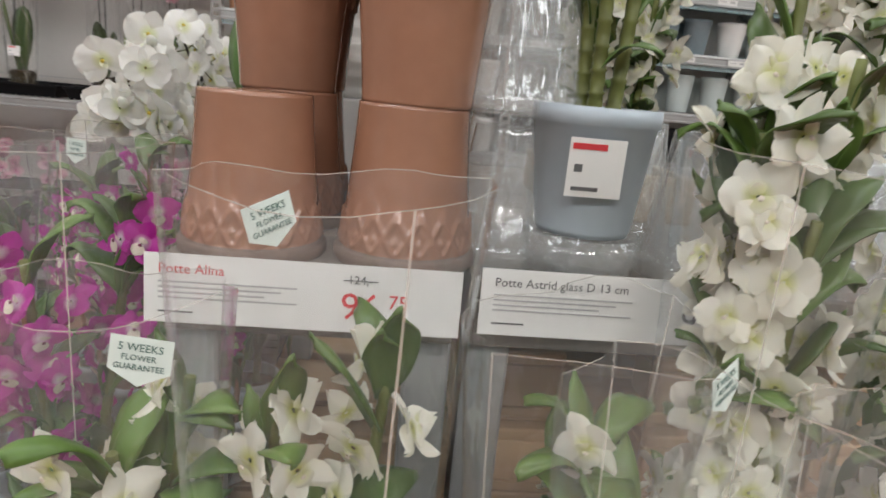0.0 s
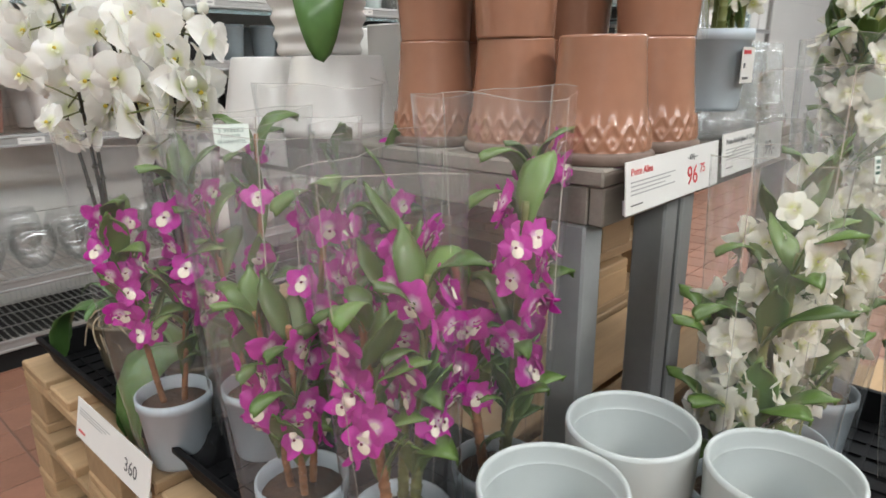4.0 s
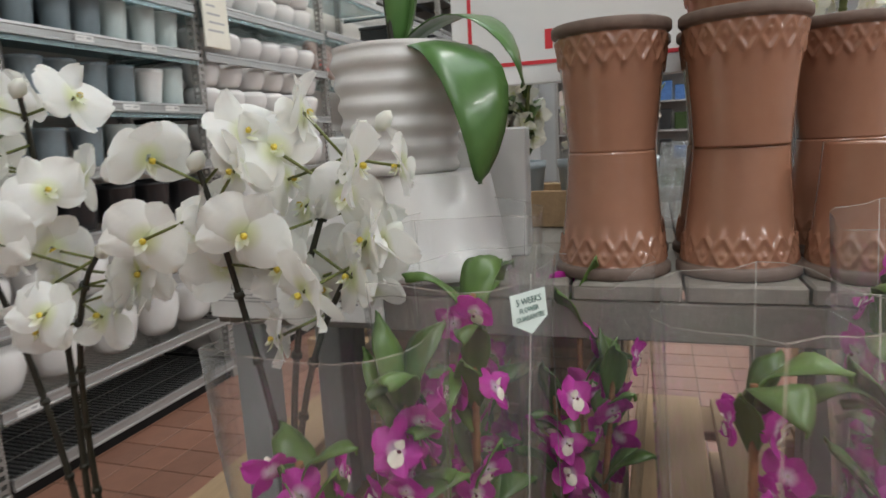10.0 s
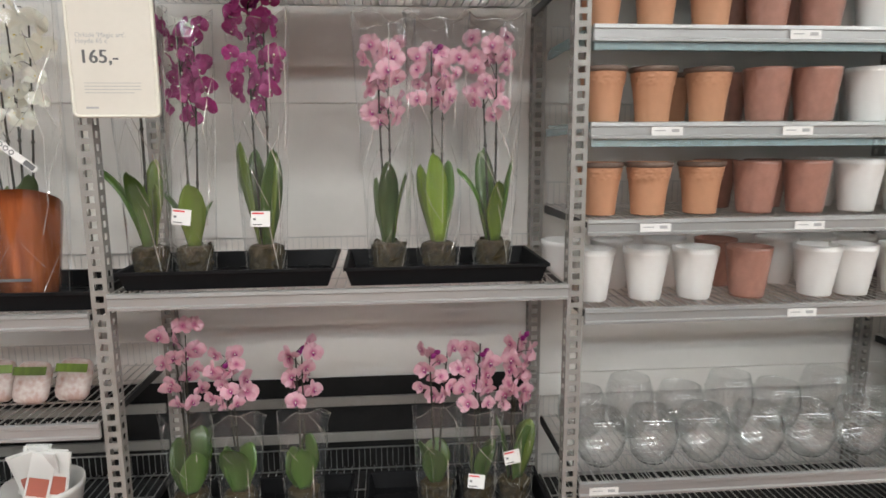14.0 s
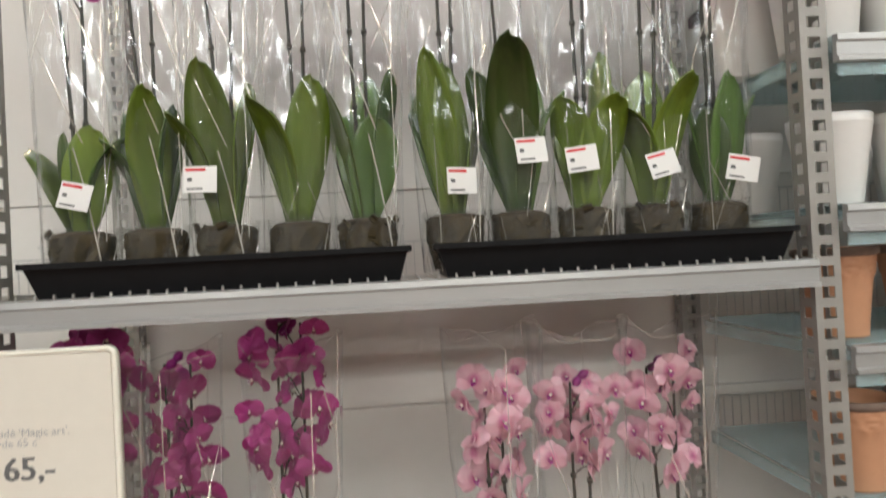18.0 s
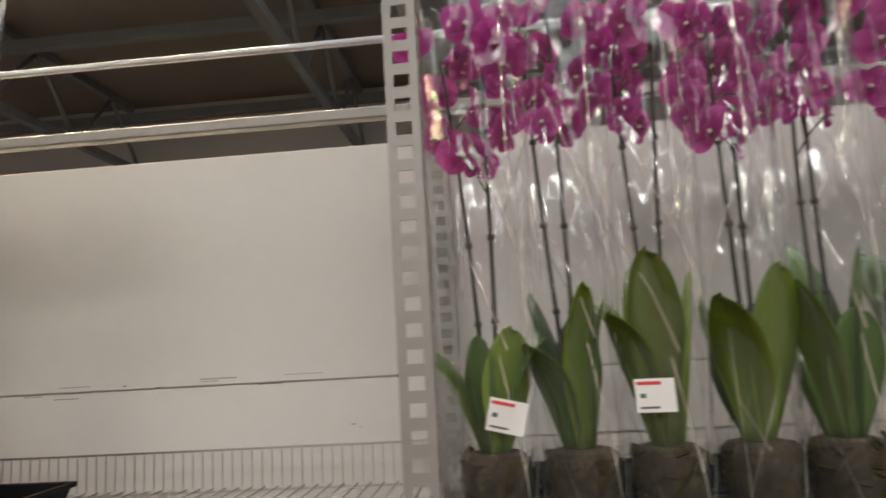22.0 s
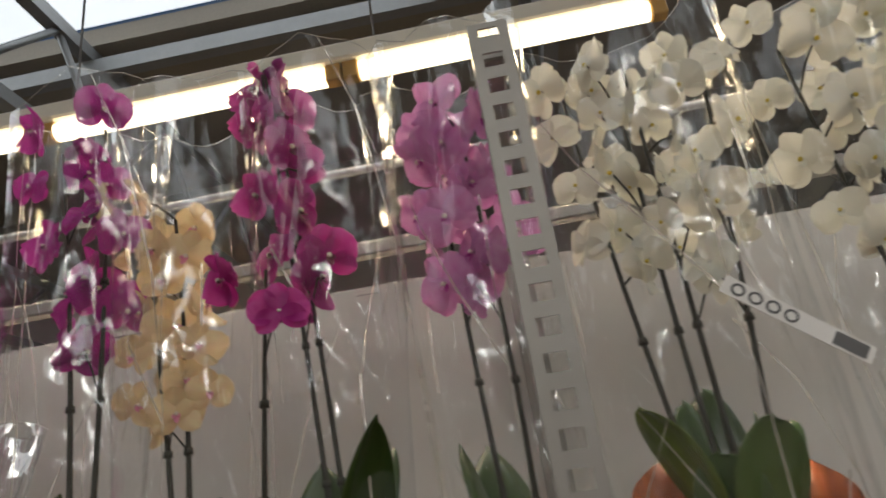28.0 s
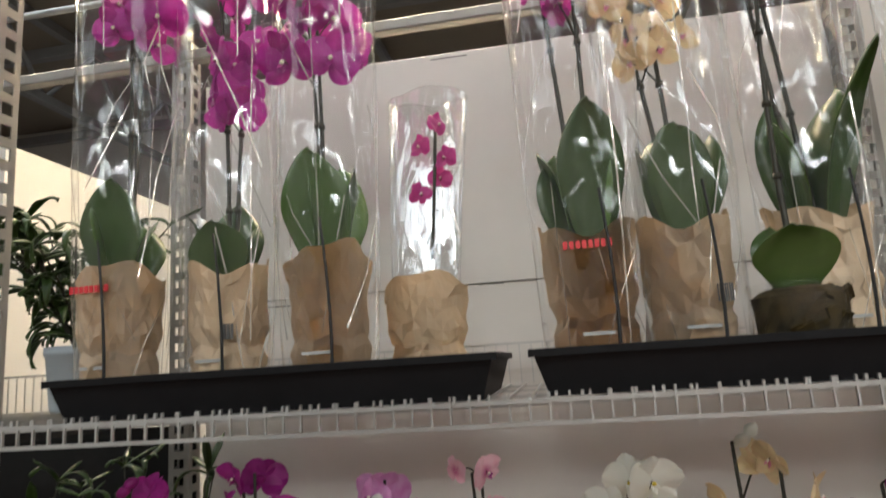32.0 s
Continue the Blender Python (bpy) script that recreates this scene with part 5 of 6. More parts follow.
# ---- trays ----
def tray_mesh(lx, ly, h):
    bm = bmesh.new()
    w, d, t = lx / 2, ly / 2, 0.003
    box(bm, -w + 0.02, w - 0.02, -d + 0.02, d - 0.02, 0, 0.004)
    inner = [(w - 0.0235, d - 0.0235, 0.0041), (w - 0.0095, d - 0.0095, h - 0.001)]
    loops = []
    for a, b, z in inner + [(w - 0.006, d - 0.006, h)] + [(w, d, h), (w, d, h - 0.009), (w - 0.0065, d - 0.0065, h - 0.009), (w - 0.0205, d - 0.0205, 0.0)]:
        loops.append([bm.verts.new(p) for p in ((-a, -b, z), (a, -b, z), (a, b, z), (-a, b, z))])
    for l0, l1 in zip(loops, loops[1:]):
        for k in range(4):
            bm.faces.new((l0[k], l0[(k + 1) % 4], l1[(k + 1) % 4], l1[k]))
    for x in np.linspace(-w + 0.06, w - 0.06, 12):
        box(bm, x - 0.003, x + 0.003, -d + 0.025, d - 0.025, 0.0042, 0.0075)
    for y in np.linspace(-d + 0.06, d - 0.06, 5):
        box(bm, -w + 0.025, w - 0.025, y - 0.003, y + 0.003, 0.0042, 0.007)
    bmesh.ops.recalc_face_normals(bm, faces=bm.faces)
    return mesh_of("tray", bm, "tray")


TRAY = split(tray_mesh(0.59, 0.33, 0.055), 0.044)


def tray(x, y, z, rz=0, label="black ribbed plastic plant tray on a shelf"):
    return rimmed("plant_tray", TRAY, label, "plant trays", pose(x, y, z, 0, 0, rz), "tray")


TR = 0.0085
for i in (-3, -2, -1):
    tray(i * W + 0.35, 0.16, SHELF_B + 0.001, rnd(-1, 1))
    if i != -2:
        tray(i * W + 0.98, 0.16, SHELF_B + 0.001, rnd(-1, 1))
for x, z in ((-0.985, SHELF_A), (-0.37, SHELF_A), (-0.96, 0.19), (-0.33, 0.19), (-1.62, 0.935), (-2.3, 0.935), (-3.6, 0.93), (-2.98, 0.93)):
    tray(x, 0.17, z + 0.001, rnd(-1, 1))

# ---- orchids on the racks ----
Z0 = SHELF_B + TR
for k, x in enumerate((-1.228, -1.105, -0.985, -0.862, -0.745, -0.592, -0.475, -0.356, -0.234, -0.115)):
    phal("moth_orchid", "purple moth orchid in a clear sleeve, in a black tray", pose(x, 0.125, Z0, rz=rnd(-8, 8)), "purple", (0.52, 0.55, 0.56, 0.53, 0.53, 0.54, 0.55, 0.53, 0.51, 0.5)[k], (0.74, 0.77, 0.75, 0.74, 0.79, 0.78, 0.73, 0.79, 0.75, 0.73)[k], 100 + k, flowers=(13, 13, 13, 15, 12, 14, 12, 12, 17, 14)[k], leaf_h=(0.19, 0.26, 0.31, 0.24, 0.29, 0.27, 0.31, 0.27, 0.3, 0.27)[k], wrap=(0.82 + 0.05 * math.sin(k * 2.3), 0.058, 0.082), group="purple moth orchids", leaf="leaf" if k in (0, 1, 4, 6, 9) else "leaf_lime", side=0.018, spread=0.034, big=0.93, leaves=5, slim=0.84)
Z1 = SHELF_A + TR
for k, (x, col, z0, z1, sp) in enumerate(((-1.225, "crimson", 0.55, 0.78, 0.035), (-1.1, "crimson", 0.47, 0.72, 0.035), (-0.895, "crimson", 0.5, 0.79, 0.045), (-0.535, "pink", 0.44, 0.68, 0.035), (-0.385, "pink", 0.5, 0.66, 0.04), (-0.222, "pink", 0.47, 0.7, 0.035))):
    phal("moth_orchid", ("crimson" if col == "crimson" else "pink veined") + " moth orchid in a clear sleeve, in a black tray", pose(x, 0.135, Z1), col, z0, z1, 120 + k, flowers=(26, 24, 30, 20, 18, 20)[k], leaf_h=(0.24, 0.22, 0.29, 0.24, 0.27, 0.27)[k], wrap=(0.74, 0.056, 0.085), group="moth orchids", leaf="leaf_lime" if k in (0, 2, 4) else "leaf", side=0.018, spread=sp * 0.8, leaves=4, big=0.96, slim=0.72)
Z2 = 0.19 + TR
for k, (x, z0, z1) in enumerate(((-1.175, 0.38, 0.66), (-1.02, 0.38, 0.56), (-0.82, 0.38, 0.58), (-0.395, 0.37, 0.56), (-0.255, 0.35, 0.56), (-0.138, 0.34, 0.58))):
    phal("moth_orchid", "pale pink moth orchid standing over its short clear sleeve", pose(x, 0.17, Z2), "pink", z0, z1, 140 + k, flowers=(15, 14, 11, 12, 13, 16)[k], leaf_h=0.2, wrap=(0.36, 0.054, 0.075), group="moth orchids", leaf="leaf", side=0.015, spread=0.032, leaves=3)


def copper_pot_mesh():
    """A tapered foil cover whose top edge sweeps up to one side."""
    bm = bmesh.new()
    n, rows = 36, []
    for k in range(7):
        u = k / 6
        row = []
        for i in range(n):
            a = 2 * math.pi * i / n
            h = 0.27 + 0.055 * math.sin(a - 0.9) - 0.06 * max(0.0, -math.sin(a - 0.9)) ** 3
            r = (0.078 + 0.03 * u) * (1 + 0.012 * math.sin(9 * a))
            row.append(bm.verts.new((r * math.cos(a), r * math.sin(a), h * u)))
        rows.append(row)
    for k in range(6):
        for i in range(n):
            bm.faces.new((rows[k][i], rows[k][(i + 1) % n], rows[k + 1][(i + 1) % n], rows[k + 1][i])).smooth = True
    bm.faces.new(rows[0][::-1])
    bmesh.ops.solidify(bm, geom=bm.faces[:], thickness=0.0012)
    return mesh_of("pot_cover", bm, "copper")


COPPER = copper_pot_mesh()


def copper_orchid(x, y, z, seed, turn=0, side=0.045, zf=(0.5, 0.82)):
    p = phal("moth_orchid", "white moth orchid in a shiny copper pot cover and clear sleeve", pose(x, y, z), "cream", zf[0], zf[1], seed, pot="none", stems=4, flowers=34, slim=0.75, leaf_h=0.18, wrap=(0.92, 0.108, 0.135), leaf="leaf", big=0.88, side=side * 0.62, leaves=7, stick=False, spread=0.03)
    for c in p.children:
        if c.name.startswith("leaf"):
            c.location.z += 0.11
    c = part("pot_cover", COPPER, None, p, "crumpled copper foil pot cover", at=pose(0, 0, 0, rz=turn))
    text_part("~", 0.05, "ink", p, pose(-0.05, -0.094, 0.075), "printed_script")
    part("printed_script", bx(-0.055, 0.06, -0.0945, -0.0935, 0.07, 0.078), "ink", p)
    s = part("paper_strip", bx(-0.07, 0.07, -0.0006, 0.0006, -0.0095, 0.0095), "paper", p, "white printed paper strip", at=pose(0.06, -0.115, 0.42, -8, 40, 0))
    for k in range(4):
        part("print", lathe(bmesh.new(), [(0.0045, 0), (0.007, 0), (0.007, 0.0006), (0.0045, 0.0006)], 10), "ink", s, at=pose(-0.055 + 0.017 * k, -0.0009, 0, 90))
    part("print", bx(0.035, 0.065, -0.0012, -0.0008, -0.007, 0.007), "ink", s)
    return p


copper_orchid(-2.195, 0.13, Z0, 161, 155)
copper_orchid(-2.475, 0.14, Z0, 162, -52)
copper_orchid(-1.575, 0.14, 0.935 + TR, 163, 150)
copper_orchid(-1.9, 0.16, 0.935 + TR, 164, 20)


def kraft_mesh(seed):
    """A crumpled paper bag: a folded-over collar over a bulging body."""
    random.seed(seed)
    ph = [rnd(0, 6.28) for _ in range(5)]
    bm = bmesh.new()
    n, rows = 34, []
    prof = [(0.0, 0.052), (0.015, 0.057), (0.032, 0.062), (0.05, 0.065), (0.068, 0.067), (0.082, 0.06), (0.092, 0.064), (0.108, 0.069), (0.126, 0.067), (0.145, 0.069), (0.165, 0.071), (0.184, 0.073), (0.2, 0.075)]
    for z, r in prof:
        row = []
        for i in range(n):
            a = 2 * math.pi * i / n
            q = r * (1 + 0.035 * math.sin(4 * a + ph[0] + z * 40) + 0.025 * math.sin(6 * a + ph[1] - z * 60)) + 0.0016 * math.sin(11 * a + 150 * z + ph[2]) + rnd(-0.0013, 0.0013)
            row.append(bm.verts.new((q * math.cos(a), q * 0.92 * math.sin(a), z + (0.012 * math.sin(2 * a + ph[3]) + 0.006 * math.sin(5 * a) if z > 0.18 else 0.004 * math.sin(6 * a + ph[4]) * (z > 0)))))
        rows.append(row)
    for k in range(len(prof) - 1):
        for i in range(n):
            q = (rows[k][i], rows[k][(i + 1) % n], rows[k + 1][(i + 1) % n], rows[k + 1][i])
            if (i * 7 + k * 3) % 5 < 2:
                bm.faces.new(q[:3])
                bm.faces.new((q[0], q[2], q[3]))
            else:
                bm.faces.new((q[0], q[1], q[3]))
                bm.faces.new(q[1:])
    bm.faces.new(rows[0][::-1])
    bmesh.ops.solidify(bm, geom=bm.faces[:], thickness=0.0008)
    return mesh_of("paper_bag", bm, "kraft")


KRAFT = [kraft_mesh(s) for s in (1, 2, 3)]


def kraft_orchid(x, y, colour, zf0, zf1, seed, stems=2, flowers=10, leaf_h=0.24, wrap=(0.86, 0.07, 0.1), big=1.0, tag=False, leaves=4, side=0.02, spread=0.034, leaf="leaf", lean=0.0):
    name = {"magenta": "magenta", "purple": "purple", "yellow": "yellow", "lilac": "lilac"}[colour]
    p = phal("moth_orchid", f"{name} moth orchid in a brown paper bag and clear sleeve", pose(x, y, Z0), colour, zf0, zf1, seed, pot="none", stems=stems, flowers=flowers, leaf_h=leaf_h, wrap=wrap, leaf=leaf, group="paper-bagged orchids", side=side, stick=False, big=big, leaves=leaves, spread=spread, lean=lean)
    for c in p.children:
        if c.name.startswith("leaf"):
            c.location.z += 0.07
    part("paper_bag", KRAFT[seed % 3], None, p, "crumpled brown kraft paper bag", at=pose(0, 0, 0, rz=rnd(0, 360)) @ Matrix.Diagonal((0.87, 0.87, 1, 1)))
    for j in range(8 if seed % 3 == 1 else 0):
        part("red_print", bx(-0.034 + 0.0078 * j, -0.0285 + 0.0078 * j, -0.066, -0.0645, 0.168, 0.178), "red", p, "red printed heading")
    for j in range(7 if seed % 3 == 2 else 0):
        part("bar_code", bx(0.02 + 0.0028 * j, 0.0212 + 0.0028 * j + 0.0006 * (j % 2), -0.0625, -0.06, 0.09, 0.112), "ink", p)
    part("print", bx(-0.02, 0.02, -0.0612, -0.0602, 0.06, 0.064), "pale_ink", p)
    part("sleeve_seam", tube(bmesh.new(), bez((0.02, -0.061, 0.0), (0.03, -0.069, 0.1), (0.016, -0.076, 0.24), 8), 0.0026, 0.0018, 5), "black_steel", p)
    if tag:
        guarantee_tag(p, pose(0.045, -0.118, 0.745), k=0.95)
    return p


BAGGED = (
    (-3.885, 0.12, "magenta", 0.56, 0.78, 2, 14, 0.17, 1.02, 0.034, 0.02), (-3.725, 0.15, "magenta", 0.42, 0.77, 2, 15, 0.14, 1.02, 0.03, 0.0), (-3.555, 0.12, "magenta", 0.47, 0.73, 2, 13, 0.19, 1.06, 0.034, -0.02),
    (-3.19, 0.12, "magenta", 0.52, 0.88, 2, 16, 0.2, 0.93, 0.026, -0.03), (-3.065, 0.13, "yellow", 0.42, 0.74, 2, 21, 0.22, 0.82, 0.03, -0.045), (-2.89, 0.15, "purple", 0.56, 0.93, 2, 17, 0.26, 1.08, 0.022, -0.085), (-2.695, 0.13, "lilac", 0.52, 0.78, 2, 22, 0.2, 0.88, 0.03, -0.02),
)
for k, (x, y, col, z0, z1, st, fl, lh, bg, sp, ln) in enumerate(BAGGED):
    kraft_orchid(x, y, col, z0, z1, 181 + k, st, fl, lh, wrap=(0.88 + 0.04 * math.sin(3.1 * k), 0.063, 0.094), big=bg, tag=(k == 0), leaf="leaf_dark", spread=sp, lean=ln)


def foil_bag_orchid():
    p = thing("wrapped_bouquet", "small wilted orchid in crumpled foil wrap and paper bag", "orchid", pose(-3.43, 0.2, Z0))
    part("paper_bag", KRAFT[1], None, p, "crumpled brown kraft paper bag", at=pose(0, 0, 0, rz=70) @ Matrix.Diagonal((0.9, 0.9, 0.8, 1)))
    ob = part("foil_wrap", sleeve_mesh(0.36, 0.05, 0.062, 3, "film_bright", flat=0.42, ragged=0.006), None, p, "bright crumpled clear wrap", at=pose(0, 0, 0.14, -13))
    ob.visible_shadow = False
    for k in range(5):
        part("flower", random.choice(FLOWERS["crimson"]), None, p, at=pose(0.02 + rnd(-0.03, 0.03), rnd(-0.02, 0.02), 0.3 + 0.026 * k, 0, 0, rnd(-60, 60)) @ Matrix.Diagonal((0.6, 0.6, 0.6, 1)))
    part("flower_spike", tube(bmesh.new(), bez((0, 0, 0.1), (0.02, 0, 0.25), (0.03, 0, 0.41)), 0.003), "stem", p)
    return p


foil_bag_orchid()
# a bare orchid pot among the paper bags
phal("moth_orchid", "dark-leaved orchid in a clear pot of bark", pose(-2.955, 0.07, Z0), "purple", 0.5, 0.6, 190, flowers=2, stems=1, leaf_h=0.1, leaves=2, buds=0, stick=False, leaf="leaf_dark")

# lower row under the paper-bagged orchids
random.seed(12)
for k, (x, col) in enumerate(((-3.86, "magenta"), (-3.7, "magenta"), (-3.52, "lilac"), (-3.36, "pink"), (-3.16, "cream"), (-3.0, "yellow"), (-2.82, "crimson"))):
    phal("moth_orchid", f"{'cream' if col == 'cream' else col} moth orchid on the lower wire shelf", pose(x, 0.15, 0.93 + TR), col, 0.58, 0.8 + 0.03 * (k % 2), 200 + k, big=0.8, flowers=10, leaf_h=0.24, group="moth orchids", side=0.02, leaves=3)


def put(bm, me, m):
    """Add a mesh to a bmesh at a place."""
    have = len(bm.verts)
    bm.from_mesh(me)
    bm.verts.ensure_lookup_table()
    for v in bm.verts[have:]:
        v.co = m @ v.co


def bushy_plant(at, label, h, seed, r=0.16):
    random.seed(seed)
    p = thing("foliage_plant", label, "plant", at)
    part("pot", NURSERY, None, p)
    leaves = bmesh.new()
    for k in range(18):
        a = rnd(0, 6.28)
        pts = bez((0, 0, 0.1), (0.05 * math.cos(a), 0.05 * math.sin(a), h * 0.6), (r * rnd(0.4, 1) * math.cos(a), r * rnd(0.4, 1) * math.sin(a), h * rnd(0.75, 1.0)), 7)
        part("twig", tube(bmesh.new(), pts, 0.003, 0.0015, 5), "stem", p)
        for j in range(16):
            c = pts[min(7, 1 + j // 2)]
            s = rnd(0.45, 0.85)
            put(leaves, random.choice(DLEAF_DARK), Matrix.Translation(c) @ pose(0, 0, 0, 0, 0, rnd(0, 360)) @ pose(0, 0, 0, rnd(30, 80)) @ Matrix.Diagonal((s * 0.7, s, s, 1)))
    tagged(part("foliage", leaves, "leaf_dark", p), kind="stuff")
    return p


DLEAF_DARK = [leaf_mesh(0.1, 0.03, dr, 60 + s, "leaf_dark", 0.8, 0.4) for s, dr in enumerate((0.2, 0.7, 1.1))]
bushy_plant(pose(-4.1, 0.3, SHELF_B + LEVEL), "dark green bushy foliage plant on the shelf", 0.36, 31, 0.17)
bushy_plant(pose(-4.4, 0.24, SHELF_B + LEVEL), "dark green bushy foliage plant on the shelf", 0.33, 33, 0.17)
bushy_plant(pose(-4.2, 0.2, 0.93 + LEVEL), "tall dark green bushy foliage plant on the shelf", 0.82, 32, 0.22)
bushy_plant(pose(-4.5, 0.32, 0.93 + LEVEL), "tall dark green bushy foliage plant on the shelf", 0.82, 34, 0.22)
bushy_plant(pose(-3.99, 0.38, 0.93 + LEVEL), "tall dark green bushy foliage plant on the shelf", 0.8, 35, 0.16)


def packet_bucket():
    b = thing("packet_bucket", "white ceramic pot full of printed seed packets", "pot", pose(-1.595, 0.13, 0.2 + LEVEL))
    part("pot", pot_small(0.17, 0.085, 0.115, "white", 0.002), None, b)
    random.seed(41)
    for k in range(9):
        q = part("packet", bx(-0.035, 0.035, -0.003, 0.003, 0, 0.15, 0.001), "paper", b, "pink and white paper packet", at=pose(rnd(-0.06, 0.06), rnd(-0.05, 0.05), 0.12, rnd(-14, 14), rnd(-16, 16), rnd(-30, 30)))
        part("print", bx(-0.028, 0.028, -0.0042, -0.0035, 0.02, 0.075), "brick_ink", q)
    return b


packet_bucket()
random.seed(42)
for k in range(5):
    g = thing("gravel_pouch", "small clear pouch of white gravel with a green label", "bag", pose(-1.5 - 0.11 * k, 0.12 + rnd(0, 0.05), 0.62 + 0.001, -25, 0, rnd(-10, 10)), "gravel pouches")
    bm = bmesh.new()
    bmesh.ops.create_uvsphere(bm, u_segments=12, v_segments=8, radius=1)
    for v in bm.verts:
        x, y, z = v.co
        v.co = Vector((math.copysign(abs(x) ** 0.5, x) * 0.055, y * 0.022, math.copysign(abs(z) ** 0.5, z) * 0.065 + 0.065))
    part("pouch", bm, "bag", g, smooth=True)
    part("label", bx(-0.05, 0.05, -0.0245, -0.0235, 0.085, 0.11), "leaf_lime", g, "lime green paper label")


def rounded_frame(w, h, r, t):
    """A thin upright rim round a card, its corners rounded."""
    bm = bmesh.new()
    loops = []
    for inset, y in ((t, -0.0046), (t * 0.6, -0.008), (0.0, -0.006), (0.0, 0.006), (t, 0.006)):
        q, pts = max(0.003, r - inset), []
        for cx, cz, a0 in ((w / 2 - r, -r, 0), (-w / 2 + r, -r, 90), (-w / 2 + r, -h + r, 180), (w / 2 - r, -h + r, 270)):
            for k in range(6):
                a = radians(a0 + 18 * k)
                pts.append(bm.verts.new((cx + q * math.cos(a), y, cz + q * math.sin(a))))
        loops.append(pts)
    for l0, l1 in zip(loops, loops[1:]):
        for k in range(24):
            bm.faces.new((l0[k], l0[(k + 1) % 24], l1[(k + 1) % 24], l1[k])).smooth = True
    bmesh.ops.recalc_face_normals(bm, faces=bm.faces)
    return bm


def price_sign(at, big, w, h, label):
    s = thing("price_sign", label, "sign", at)
    part("frame", rounded_frame(w, h, 0.016, 0.008), "cream", s, "pale plastic frame with rounded corners")
    part("board", bx(-w / 2 + 0.008, w / 2 - 0.008, -0.0045, 0.004, -h + 0.008, -0.008, 0.001), "paper_warm", s, "printed cream card")
    part("clip", bx(-0.02, 0.02, 0.006, 0.025, -0.03, -0.005, 0.002), "post", s)
    text_part("Orkidé 'Magic art'.", 0.0165, "pale_ink", s, pose(-w * 0.4, -0.0052, -h * 0.385))
    text_part("Høyde 65 c", 0.0165, "pale_ink", s, pose(-w * 0.4, -0.0052, -h * 0.43))
    for dx in (0.0, 0.0012, 0.0024):
        text_part(big, 0.047, "ink", s, pose(-w * 0.38 + dx, -0.0052 - dx * 0.02, -h * 0.58))
    for k in range(4):
        part("print", bx(-w * 0.34, w * (0.3 - 0.08 * (k == 3)), -0.0056, -0.0049, -h * (0.73 + 0.025 * k) - 0.0014, -h * (0.73 + 0.025 * k)), "pale_ink", s)
    part("print", bx(-w * 0.34, -w * 0.2, -0.0056, -0.0049, -h * 0.93, -h * 0.915), "pale_ink", s)
    return s


price_sign(pose(-1.215, -0.038, 1.772), "165,-", 0.215, 0.32, "cream price board reading 165,- hung on a rack post")


def blank_board():
    b = thing("price_sign", "pale price board with small grey print on a rack post", "sign", pose(2 * W + 0.1, -0.04, 2.02))
    part("board", bx(-0.1, 0.1, -0.006, 0.006, -0.3, 0, 0.004), "cream", b)
    part("clip", bx(-0.02, 0.02, 0.006, 0.03, -0.03, -0.005, 0.002), "post", b)
    for k, (a, c) in enumerate(((-0.07, 0.0), (-0.07, 0.03), (-0.06, 0.06), (-0.07, 0.05))):
        part("print", bx(a, c, -0.0072, -0.0064, -0.1 - 0.04 * k, -0.09 - 0.04 * k), "pale_ink", b)
    return b


blank_board()

# ---- pallets and table ----
BOARD = {}


def plank(lx, ly, lz, material="wood"):
    key = (lx, ly, lz, material)
    if key not in BOARD:
        BOARD[key] = mesh_of("board", bx(-lx / 2, lx / 2, -ly / 2, ly / 2, 0, lz, 0.003), material)
    return BOARD[key]


def pallet(x0, y0, z0, lx=1.2, ly=0.8, label="rough wooden pallet in a stack"):
    p = thing("pallet", label, "pallet", pose(x0 + lx / 2, y0 + ly / 2, z0, rz=rnd(-0.3, 0.3)), "stacked pallets")
    for y, w in ((-ly / 2 + 0.05, 0.1), (0, 0.145), (ly / 2 - 0.05, 0.1)):
        part("bottom_board", plank(lx, w, 0.021), None, p, at=pose(0, y, 0))
        for x in (-lx / 2 + 0.075, 0, lx / 2 - 0.075):
            part("block", plank(0.145, w, 0.074), None, p, at=pose(x, y, 0.0212))
    for x in (-lx / 2 + 0.075, 0, lx / 2 - 0.075):
        part("cross_board", plank(0.145, ly, 0.021), None, p, at=pose(x, 0, 0.0954))
    for y, w in ((-ly / 2 + 0.0725, 0.145), (-ly / 4 + 0.02, 0.1), (0, 0.145), (ly / 4 - 0.02, 0.1), (ly / 2 - 0.0725, 0.145)):
        part("top_board", plank(lx, w * min(1, ly / 0.8), 0.021), None, p, at=pose(rnd(-0.004, 0.004), y, 0.1166))
    return p


random.seed(50)
for k in range(4):
    pallet(0.235 + rnd(-0.006, 0.006), -2.105, 0.1378 * k)
    pallet(0.24 + rnd(-0.006, 0.006), -2.92, 0.1378 * k)
for k in range(2):
    pallet(0.96, -2.1, PALLET + 0.0006 + 0.1378 * k, 0.75, 0.5, "small wooden pallet stacked under the table")


